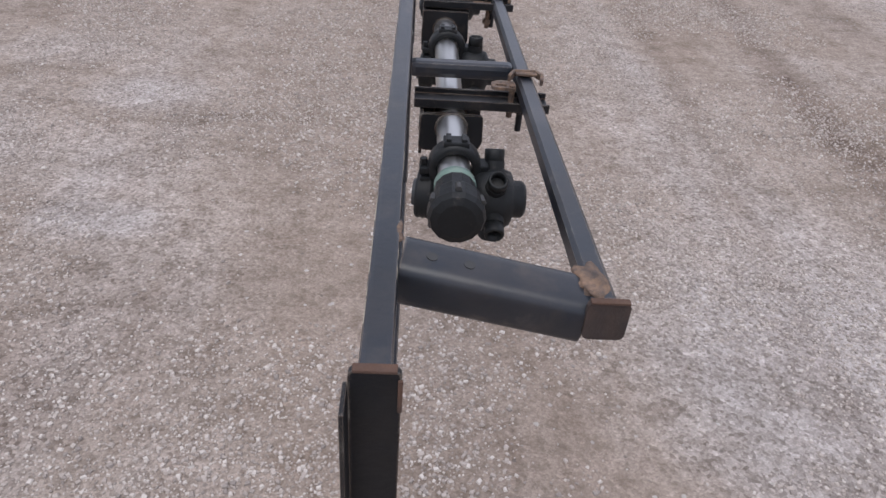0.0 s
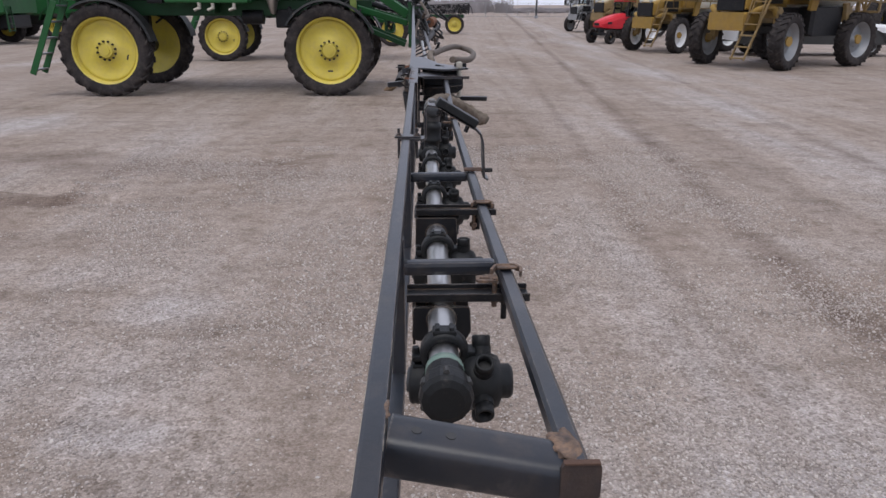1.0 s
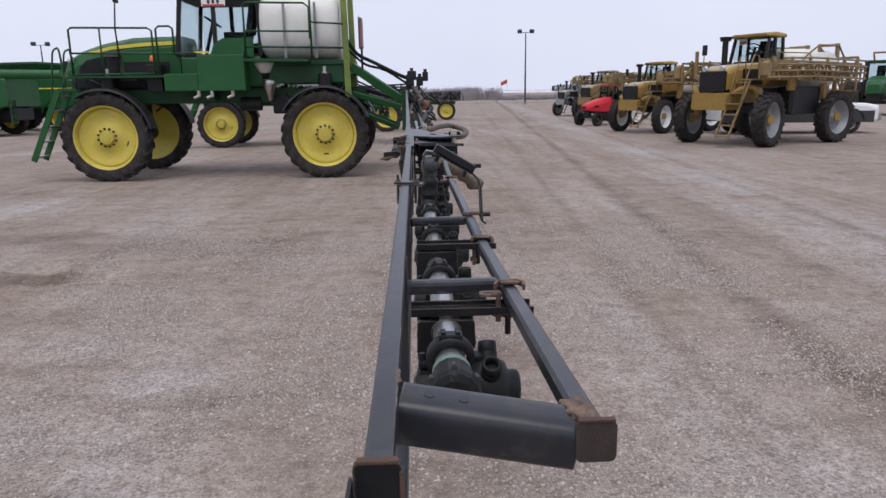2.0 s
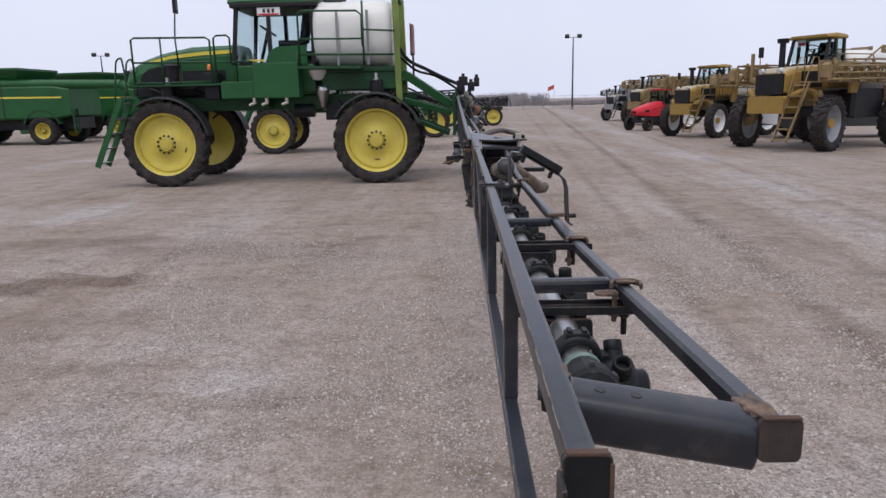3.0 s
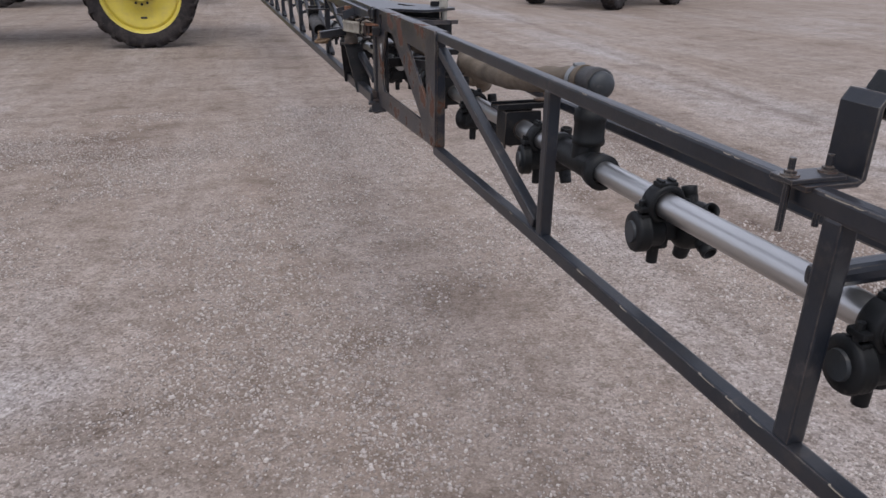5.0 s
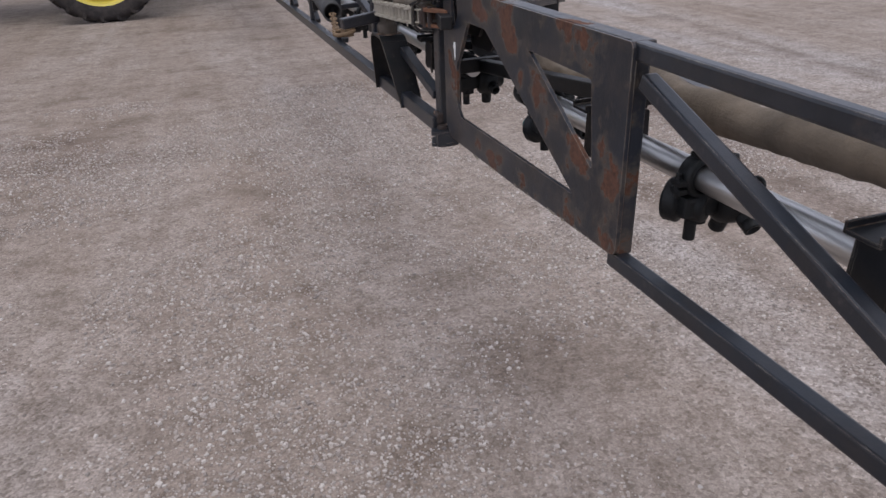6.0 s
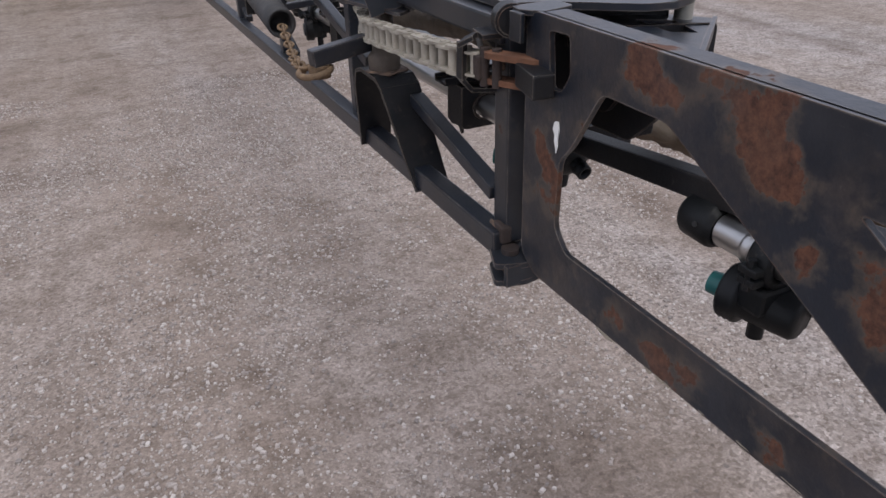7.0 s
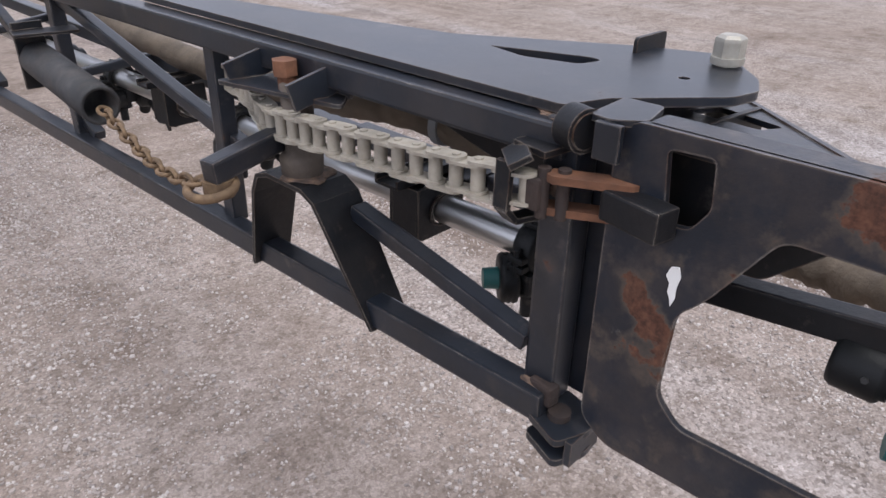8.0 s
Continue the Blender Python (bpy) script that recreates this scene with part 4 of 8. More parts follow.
def spray_line():
    """The stainless pipe of the outer section with its hangers, fittings and nozzles."""
    root = thing("spray_pipe_outer", "stainless steel spray pipe with black nozzle bodies under the boom end", "spray pipe", Matrix.Translation((0.045, 0.8, line_z(0.8))))
    inv = root.matrix_world.inverted()
    holder = root

    def add(name, bm, material, label="", parent=None):
        ob = part(name, bm, material, parent or holder, label)
        if not parent:
            ob.matrix_basis = inv
        return ob

    bm = bmesh.new()
    for ya, yb in ((0.815, 2.385), (2.385, 3.53)):
        rod(bm, (line_x(ya), ya, line_z(ya)), (line_x(yb), yb, line_z(yb)), 0.0190, 28)
    line = add("pipe", bm, M_STEEL, "brushed stainless pipe")
    bm = bmesh.new()
    m = Matrix.Translation((0.043, 0.836, line_z(0.836))) @ Matrix.Rotation(radians(90), 4, "X")
    lathe(bm, [(0.019, -0.006), (0.0235, -0.006), (0.0235, 0.006), (0.019, 0.008)], 24, m)
    add("seal_ring", bm, M_SEAL, "pale green seal ring")
    bm = bmesh.new()
    prof = [(0.020, 0.000), (0.0235, 0.003), (0.0245, 0.022), (0.0300, 0.034), (0.0310, 0.046), (0.0310, 0.056), (0.0280, 0.063), (0.020, 0.066), (0, 0.066)]
    lathe(bm, prof, 14, Matrix.Translation((0, -0.004, 0)) @ m)
    for f in bm.faces:
        f.smooth = False
    plug = add("end_plug", bm, M_PLAST, "black plastic end plug")
    for k in range(6):
        bm = bmesh.new()
        ang = radians(60 * k + 30)
        rod(bm, (0.043 + 0.0285 * math.cos(ang), 0.792, line_z(0.792) + 0.0285 * math.sin(ang)), (0.043 + 0.030 * math.cos(ang), 0.778, line_z(0.778) + 0.030 * math.sin(ang)), 0.0036, 6)
        part("screw", bm, M_INK, plug)
    bm = bmesh.new()
    m = Matrix.Translation((line_x(3.53), 3.532, line_z(3.53))) @ Matrix.Rotation(radians(-90), 4, "X")
    lathe(bm, [(0.0188, -0.058), (0.0202, -0.056), (0.0212, -0.053), (0.0212, -0.050), (0.0198, -0.048), (0.0212, -0.046), (0.0216, -0.041), (0.0202, -0.037), (0.0188, -0.035)], 24, m)
    add("crimp_ring", bm, M_STEEL, "grooved steel crimp ring")
    bm = bmesh.new()
    lathe(bm, [(0.0190, 0), (0.0212, 0), (0.0216, 0.004), (0.0245, 0.006), (0.026, 0.009), (0.0255, 0.042), (0.0225, 0.047), (0, 0.047)], 20, m)
    plug = add("end_plug", bm, M_PLAST, "black plastic end plug")
    bm = bmesh.new()
    rod(bm, (line_x(3.53) - 0.0245, 3.549, line_z(3.53) + 0.004), (line_x(3.53) - 0.0272, 3.549, line_z(3.53) + 0.0045), 0.0032, 6)
    part("screw", bm, M_INK, plug)
    for i, y in enumerate((0.889, 1.315, 1.738, 2.125, 2.566, 2.998)):
        nozzle_assembly(line, y, line_x(y) + 0.001, (0, 25, -18, 10, -30, 14)[i], lead=0.004 if i == 0 else 0.0, swing=-58 if i == 5 else -8, back=0.034 if i == 5 else 0.022)
    nozzle_assembly(line, 3.462, line_x(3.462), 0, M_TEAL, swing=-74, drop=0.055, back=0.055)
    for y, zb, x0, x1, cl in ((1.032, 1.293, -0.006, 0.170, True), (1.455, 1.296, 0.004, 0.164, True), (2.70, 1.266, -0.002, 0.156, True), (3.225, 1.252, 0.0, 0.150, False)):
        pipe_bracket(line, y, zb, x0, x1, line_z(y), line_x(y), cl)
    # tee and riser to the feed hose
    bm = bmesh.new()
    y, z = 2.385, line_z(2.385)
    rod(bm, (0.045, y - 0.075, z), (0.045, y + 0.075, z), 0.024, 20)
    for dy in (-0.075, 0.075):
        lathe(bm, [(0.020, -0.012), (0.030, -0.012), (0.031, 0.010), (0.020, 0.012)], 20, Matrix.Translation((0.045, y + dy, z)) @ Matrix.Rotation(radians(90), 4, "X"))
    rod(bm, (0.046, y - 0.012, z), (0.050, y - 0.014, z + 0.050), 0.0245, 20)
    lathe(bm, [(0.020, 0.0), (0.0285, 0.001), (0.0290, 0.010), (0.0270, 0.013), (0.0270, 0.040), (0.0285, 0.043), (0.0285, 0.060), (0.022, 0.062), (0.022, 0.085)], 20, Matrix.Translation((0.050, y - 0.014, z + 0.032)))
    add("tee_fitting", bm, M_PLAST, "black plastic tee fitting")
    bm = bmesh.new()
    rod(bm, (0.051, y - 0.014, z + 0.100), (0.052, y - 0.014, z + 0.138), 0.0235, 18)
    lathe(bm, [(0.0, -0.028), (0.024, -0.028), (0.0275, -0.025), (0.0275, -0.008), (0.0255, -0.006), (0.0255, 0.012), (0.0235, 0.014), (0.0235, 0.024), (0.0215, 0.026), (0.0215, 0.050)], 22, Matrix.Translation((0.052, y - 0.006, z + 0.137)) @ Matrix.Rotation(radians(-90), 4, "X"))
    elbow = add("elbow", bm, M_DUSTB, "grey-black dusty elbow", None)
    bm = bmesh.new()
    lathe(bm, [(0.0, -0.046), (0.010, -0.0455), (0.018, -0.042), (0.0225, -0.036), (0.0235, -0.028), (0.0, -0.028)], 22, Matrix.Translation((0.052, y - 0.006, z + 0.137)) @ Matrix.Rotation(radians(-90), 4, "X"))
    part("elbow_cap", bm, M_GREYCAP, elbow, "rounded grey plastic cap")
    return root


spray_line()


def feed_hose():
    pts = [(0.051, 2.40, 1.373), (0.050, 2.50, 1.357), (0.050, 2.66, 1.330), (0.050, 2.76, 1.319), (0.052, 2.91, 1.309), (0.058, 3.06, 1.301), (0.108, 3.22, 1.296), (0.178, 3.38, 1.254), (0.285, 3.56, 1.165), (0.332, 3.69, 1.138), (0.305, 3.82, 1.145), (0.225, 3.90, 1.180), (0.145, 3.98, 1.240), (0.095, 4.06, 1.275), (0.085, 4.16, 1.282), (0.10, 4.36, 1.256), (0.10, 4.62, 1.238), (0.10, 4.85, 1.245), (0.10, 5.06, 1.258), (0.090, 5.5, 1.29), (0.085, 6.0, 1.30), (0.10, 6.7, 1.28)]
    bm = bmesh.new()
    pipe(bm, pts, 0.0240, 16, 14)
    for v in bm.verts:
        knot = max(0.0, min(1.0, (v.co.y - 3.12) * 6)) * max(0.0, min(1.0, (4.0 - v.co.y) * 6))
        v.co += Vector((0.3, 0.2, 1.0)) * (0.0034 * noise.noise(v.co * 42) + 0.0045 * noise.noise(v.co * 15))
        v.co += Vector((0.5, 0.2, 1.0)) * knot * (0.011 * noise.noise(v.co * 26 + Vector((v.co.y * 30, 0, 0))) + 0.006 * noise.noise(v.co * 70))
    ob = tagged(new("feed_hose", mesh_of("feed_hose", bm, M_HOSE)), "dusty tan rubber feed hose sagging between the pipe fittings", "hose")
    for p in ((0.051, 2.425, 1.369), (0.092, 4.068, 1.277)):
        bm = bmesh.new()
        rod(bm, (p[0], p[1] - 0.004, p[2]), (p[0] - 0.001, p[1] + 0.008, p[2]), 0.0268, 18)
        rod(bm, (p[0] - 0.012, p[1] + 0.002, p[2] + 0.0265), (p[0] + 0.008, p[1] + 0.002, p[2] + 0.0265), 0.004, 8)
        part("hose_clamp", bm, M_GREYM, ob, "grey steel hose clamp")
    return ob


feed_hose()


def slack_hose():
    bm = bmesh.new()
    pipe(bm, [(0.10, 6.7, 1.27), (0.14, 7.1, 1.25), (0.26, 7.9, 1.24), (0.40, 8.7, 1.22), (0.50, 9.0, 1.19), (0.58, 8.6, 1.18), (0.57, 7.9, 1.18), (0.48, 7.3, 1.17), (0.30, 6.9, 1.20)], 0.030, 12, 7)
    tagged(new("slack_hose", mesh_of("slack_hose", bm, M_SLEEVE)), "slack dark brown hose loop beside the boom", "hose")


slack_hose()


def marker_bow():
    """A strap bow over the boom that carries a black panel."""
    root = thing("marker_bracket", "bent grey steel strap bow with black bar across the boom", "bracket", Matrix.Translation((0.02, 1.81, TOP)))
    inv = root.matrix_world.inverted()
    bm = bmesh.new()
    pts = [(-0.040, TOP + 0.004), (0.020, TOP + 0.004), (0.026, TOP + 0.008), (0.026, 1.452), (0.032, 1.462), (0.060, 1.4575), (0.146, 1.406), (0.160, 1.392), (0.166, 1.372), (0.170, 1.286), (0.180, 1.280)]
    rings = []
    for k, (xk, zk) in enumerate(pts):
        (xa, za), (xb, zb) = pts[max(0, k - 1)], pts[min(len(pts) - 1, k + 1)]
        nrm = Vector((zb - za, 0, xa - xb)).normalized() * 0.0026
        rings.append([bm.verts.new(Vector((xk, 1.812 + dy, zk)) + nrm * q) for dy, q in ((-0.023, -1), (0.023, -1), (0.023, 1), (-0.023, 1))])
    for p, q in zip(rings, rings[1:]):
        for i in range(4):
            bm.faces.new((p[i], p[(i + 1) % 4], q[(i + 1) % 4], q[i]))
    bm.faces.new(rings[0][::-1])
    bm.faces.new(rings[-1])
    bmesh.ops.recalc_face_normals(bm, faces=bm.faces)
    strap = part("strap", bm, M_BOOM, root, "bent flat steel strap")
    strap.matrix_basis = inv
    bm = bmesh.new()
    a, b = Vector((0.054, 1.812, 1.470)), Vector((0.150, 1.812, 1.413))
    beam(bm, a, b, 0.046, 0.024, (0, 0, 1), 0.003)
    bar = part("panel_bar", bm, M_PLAST, root, "black plastic bar")
    bar.matrix_basis = inv
    for p, q in [(c + Vector((-0.006, 0, -0.010)), c + Vector((-0.012, 0, -0.026))) for c in (a.lerp(b, 0.15), a.lerp(b, 0.85))] + [(Vector((0.164, 1.812, 1.30)), Vector((0.192, 1.812, 1.30)))]:
        bm = bmesh.new()
        rod(bm, p, q, 0.0055, 8)
        ob = part("bolt", bm, M_BLACK, root)
        ob.matrix_basis = inv
    bm = bmesh.new()
    beam(bm, (-0.050, 1.812, TOP + 0.009), (0.014, 1.812, TOP + 0.009), 0.030, 0.005, (0, 0, 1), 0.001)
    for x in (-0.040, 0.004):
        bolt(bm, (x, 1.812, TOP + 0.011), (0, 0, 1), 0.006, 0.006, 0.012)
        rod(bm, (x, 1.812, TOP - 0.045), (x, 1.812, TOP + 0.010), 0.0035, 8)
    ob = part("clamp", bm, M_BOOM, root, "bolted clamp plate")
    ob.matrix_basis = inv
    bm = bmesh.new()
    beam(bm, (0.120, 1.80, side(1.8) + 0.004), (0.164, 1.80, side(1.8) + 0.004), 0.030, 0.004, (0, 0, 1), 0.001)
    ob = part("foot_clip", bm, M_RUST, root, "rusty foot clip")
    ob.matrix_basis = inv


marker_bow()


# ---- inner section of the boom, with the breakaway linkage ----
def inner_boom():
    root = thing("spray_boom_inner_section", "long dark blue-grey steel truss boom reaching to the green sprayer", "spray boom", Matrix.Translation((XL, 3.84, 1.08)))
    inv = root.matrix_world.inverted()

    def add(name, bm, material, label="", parent=None):
        ob = part(name, bm, material, parent or root, label)
        if not parent:
            ob.matrix_basis = inv
        return ob

    def tz(y):      # top of the upper rail, rising towards the machine
        return 1.372 + max(0.0, y - 5.6) * 0.036

    def bz(y):
        return 1.078 - 0.012 * (y - 3.85) + max(0.0, y - 6.5) * 0.006

    def ax(y):
        return XL - 0.012 - 0.011 * max(0.0, y - 4.4)

    bm = bmesh.new()
    ys = [3.80, 5.6, 13.9]
    for a, b in zip(ys, ys[1:]):
        beam(bm, (ax(a), a, tz(a) - 0.016), (ax(b), b, tz(b) - 0.016), 0.032, 0.032, (0, 0, 1), 0.004)
    add("top_rail", bm, M_BOOM)
    bm = bmesh.new()
    for a, b in zip([3.79, 6.5], [6.5, 13.9]):
        beam(bm, (ax(a) - 0.012, a, bz(a)), (ax(b) - 0.012, b, bz(b)), 0.030, 0.034, (0, 0, 1), 0.004)
    add("bottom_rail", bm, M_BOOM)
    bm = bmesh.new()
    ys = [3.80, 4.3, 13.9]
    for a, b in zip(ys, ys[1:]):
        beam(bm, (0.150 - 0.012 * (a - 3.8), a, 1.19), (0.150 - 0.012 * (b - 3.8), b, 1.19 + 0.014 * (b - 3.8)), 0.030, 0.030, (0, 0, 1), 0.004)
    add("side_rail", bm, M_BOOM)
    bm = bmesh.new()
    beam(bm, (-0.024, 3.807, 1.075), (-0.024, 3.807, 1.375), 0.034, 0.036, (0, 1, 0), 0.004)
    beam(bm, (0.000, 3.786, 1.078), (0.000, 3.786, 1.37), 0.010, 0.030, (0, 1, 0), 0.002)
    add("hinge_post", bm, M_BOOM, "square hinge post with a rusty foot")
    bm = bmesh.new()
    rod(bm, (-0.042, 3.776, 1.028), (-0.042, 3.776, 1.078), 0.012, 16)
    beam(bm, (-0.044, 3.782, 1.092), (-0.040, 3.812, 1.092), 0.016, 0.024, (0, 0, 1), 0.004)
    add("hinge_pin", bm, M_CAP, "rusty hinge pin and weld")
    bm = bmesh.new()
    rod(bm, (-0.038, 3.802, 1.371), (-0.044, 3.781, 1.371), 0.0195, 24)
    rod(bm, (-0.044, 3.782, 1.371), (-0.0445, 3.780, 1.371), 0.0155, 24)
    add("hinge_bushing", bm, M_BLACK, "black rubber hinge bushing")
    for px, py, pz, sx, sy, sz in ((-0.022, 3.822, 1.3715, 0.016, 0.022, 0.003), (-0.044, 3.812, 1.088, 0.006, 0.018, 0.014), (-0.030, 3.792, 1.374, 0.014, 0.010, 0.004),
                                   (-0.050, 3.800, 1.322, 0.006, 0.012, 0.012), (-0.058, 4.160, 1.2265, 0.030, 0.034, 0.0018)):
        bm = bmesh.new()
        bmesh.ops.create_icosphere(bm, subdivisions=3, radius=1.0)
        for v in bm.verts:
            k = 1 + 0.5 * noise.noise(v.co * 1.8 + Vector((px * 90, py, 1.0))) + 0.2 * noise.noise(v.co * 6)
            v.co = Vector((px + v.co.x * sx * k, py + v.co.y * sy * k, pz + v.co.z * sz * k))
        for f in bm.faces:
            f.smooth = True
        add("weld_rust", bm, M_WELD, "weld with brown rust")
    # uprights and diagonals
    ys = [4.385, 4.95, 5.5, 6.1, 6.7, 7.3, 7.9, 8.5, 9.1, 9.7, 10.3, 10.9, 11.5, 12.1, 12.7, 13.3]
    for y in ys:
        bm = bmesh.new()
        square(bm, (ax(y) - 0.004, y, bz(y) + 0.01), (ax(y) - 0.002, y, tz(y) - 0.022), 0.026, (0, 1, 0))
        add("upright", bm, M_BOOM)
    bm = bmesh.new()
    beam(bm, (-0.034, 3.826, 1.136), (-0.034, 4.095, 1.192), 0.020, 0.024, (1, 0, 0), 0.003)
    add("diagonal", bm, M_BOOM)
    for a, b in zip(ys, ys[1:]):
        bm = bmesh.new()
        beam(bm, (ax(a) + 0.006, a - 0.06, bz(a) + 0.125 if a < 4.5 else bz(a) + 0.02), (ax(b) + 0.006, b, tz(b) - 0.03), 0.020, 0.022, (1, 0, 0), 0.003)
        add("diagonal", bm, M_BOOM)
        bm = bmesh.new()
        square(bm, (ax(b), b, bz(b) + 0.13), (0.150 - 0.012 * (b - 3.8), b, 1.19 + 0.014 * (b - 3.8)), 0.018)
        add("cross_member", bm, M_BOOM)
    for y, r in ((4.107, 0.009), (4.135, 0.005), (4.262, 0.004)):
        bm = bmesh.new()
        rod(bm, (ax(y) - 0.0268, y, 1.074), (ax(y) - 0.0285, y, 1.074), r, 12)
        add("paint_dot", bm, M_WHITE, "white paint dot")
    # top hinge plate with a slot, and the big nut
    bm = bmesh.new()
    out = round_poly([(-0.030, 4.60), (-0.030, 3.815), (0.014, 3.800), (0.100, 3.724), (0.136, 3.716), (0.177, 3.733), (0.258, 3.800), (0.225, 3.89), (0.115, 4.08), (0.020, 4.60)], 0.008)
    slot = round_poly([(0.098, 4.010), (0.136, 3.895), (0.130, 3.880), (0.100, 3.888), (0.084, 3.95)], 0.008)
    pin = [(0.128 + 0.006 * math.cos(k), 3.786 + 0.006 * math.sin(k)) for k in np.linspace(0, math.tau, 9)[:-1]]
    plate(bm, out, [slot, pin], lambda u, v, w: (u, v, 1.3745 + w), 0.009)
    add("hinge_top_plate", bm, M_BOOM, "flat painted top plate with a long slot")
    bm = bmesh.new()
    lathe(bm, [(0, 0.034), (0.011, 0.034), (0.0155, 0.031), (0.016, 0.028), (0.016, 0.010), (0, 0.010)], 6, Matrix.Translation((0.208, 3.780, 1.381)))
    for f in bm.faces:
        f.smooth = False
    rod(bm, (0.208, 3.780, 1.386), (0.208, 3.780, 1.393), 0.017, 20)
    rod(bm, (0.208, 3.780, 1.386), (0.208, 3.780, 1.24), 0.012, 14)
    add("hinge_nut", bm, M_ZINC, "large zinc hex nut")
    bm = bmesh.new()
    out = round_poly([(0.186, 1.372), (0.250, 1.372), (0.250, 1.400), (0.186, 1.400)], 0.006)
    plate(bm, out, [], lambda u, v, w: (u, 3.872 + w, v), 0.005)
    add("stop_tab", bm, M_BLACK)
    bm = bmesh.new()
    for (a, b) in (((0.02, 3.86), (0.20, 3.80)),):
        beam(bm, (a[0], a[1], 1.33), (b[0], b[1], 1.33), 0.008, 0.10)
    out = [(3.84, 1.374), (4.25, 1.374), (4.225, 1.350), (3.93, 1.272), (3.86, 1.260)]
    plate(bm, round_poly(out, 0.012), [], lambda u, v, w: (0.045 + w, u, v), 0.006)
    add("hinge_side_web", bm, M_BLACK, "deep black web under the top plate")
    # lower black stop block and horizontal bars to the right of the hinge
    bm = bmesh.new()
    out = round_poly([(0.0, 1.215), (0.20, 1.215), (0.20, 1.185), (0.0, 1.185)], 0.004)
    plate(bm, out, [], lambda u, v, w: (u, 3.80 + w, v), 0.02)
    add("hinge_cross_bar", bm, M_BLACK)
    bm = bmesh.new()
    beam(bm, (0.10, 4.06, 1.200), (0.375, 4.02, 1.200), 0.05, 0.022, (0, 0, 1), 0.003)
    add("stop_bar", bm, M_BLACK, "flat black bar beside the hinge")
    # spring pedestal: folded strap bracket, knob and bolt
    bm = bmesh.new()
    w = 0.034
    strip = [(-0.042, 4.290, 1.054), (-0.056, 4.238, 1.188), (-0.058, 4.222, 1.215), (-0.058, 4.198, 1.223), (-0.058, 4.128, 1.223), (-0.058, 4.106, 1.213), (-0.036, 4.040, 1.054)]
    prev = None
    for i, p in enumerate(strip):
        p = Vector(p)
        d = (Vector(strip[min(i + 1, 6)]) - Vector(strip[max(i - 1, 0)])).normalized()
        nrm = Vector((1, 0, 0)).cross(d).normalized() * 0.003
        half = 0.034 if 0 < i < 6 else 0.030
        ring = [bm.verts.new(p + Vector((a, 0, 0)) + nrm * q) for a, q in ((-half, -1), (half, -1), (half, 1), (-half, 1))]
        if prev:
            for k in range(4):
                bm.faces.new((prev[k], prev[(k + 1) % 4], ring[(k + 1) % 4], ring[k]))
        else:
            bm.faces.new(ring)
        prev = ring
    bm.faces.new(prev[::-1])
    add("spring_pedestal", bm, M_BLACK, "folded black steel pedestal")
    bm = bmesh.new()
    o = Vector((-0.058, 4.168, 1.222))
    lathe(bm, [(0, 0), (0.022, 0), (0.026, 0.006), (0.027, 0.026), (0.022, 0.032), (0.019, 0.034), (0.019, 0.115), (0.015, 0.118)], 24, Matrix.Translation(o))
    add("pivot_sleeve", bm, M_SLEEVE, "dusty pivot sleeve")
    bm = bmesh.new()
    rod(bm, o + Vector((-0.005, 0.009, 0.10)), o + Vector((-0.005, 0.009, 0.126)), 0.011, 12)
    rod(bm, o + Vector((-0.006, 0.010, 0.124)), o + Vector((-0.006, 0.010, 0.142)), 0.0155, 6)
    add("pivot_bolt", bm, M_ORUST, "rusty orange bolt head")
    bm = bmesh.new()
    lug = round_poly([(-0.105, 4.27), (-0.028, 4.245), (-0.018, 4.12), (-0.060, 4.08)], 0.012)
    plate(bm, lug, [], lambda u, v, w: (u, v, 1.325 + w), 0.005)
    plate(bm, round_poly([(4.095, 1.326), (4.255, 1.326), (4.20, 1.366), (4.105, 1.366)], 0.012), [], lambda u, v, w: (-0.034 + w, u, v), 0.005)
    for yy in (4.115, 4.245):
        beam(bm, (-0.034, yy, 1.352), (-0.094, yy + 0.012, 1.334), 0.005, 0.032)
    add("pivot_bracket", bm, M_BOOM, "welded bracket over the pivot")
    bm = bmesh.new()
    beam(bm, (-0.056, 4.195, 1.270), (-0.180, 4.172, 1.258), 0.024, 0.028, (0, 0, 1), 0.004)
    add("chain_arm", bm, M_BOOM, "short square arm")
    # spring cylinder
    bm = bmesh.new()
    a, b = Vector((-0.112, 4.89, 1.250), ), Vector((-0.124, 4.600, 1.228))
    d = (b - a).normalized()
    m = Matrix.Translation(a) @ d.to_track_quat("Z", "Y").to_matrix().to_4x4()
    length = (b - a).length
    lathe(bm, [(0.0, 0.0), (0.026, 0.0), (0.031, 0.008), (0.031, length), (0.025, length), (0.025, length - 0.06), (0.0, length - 0.06)], 24, m)
    add("spring_tube", bm, M_DUSTB, "dark grey spring tube with an open end")
    bm = bmesh.new()
    beam(bm, (-0.05, 4.84, 1.30), (-0.15, 4.86, 1.30), 0.05, 0.005)
    beam(bm, (-0.118, 4.88, 1.20), (-0.118, 4.88, 1.315), 0.05, 0.006, (0, 1, 0))
    add("spring_anchor", bm, M_BLACK)
    # latch strap round the chain's end
    bm = bmesh.new()
    lp = [(-0.030, 3.815, 1.352), (-0.066, 3.822, 1.351), (-0.080, 3.823, 1.341), (-0.082, 3.823, 1.297), (-0.070, 3.821, 1.283), (-0.030, 3.812, 1.280)]
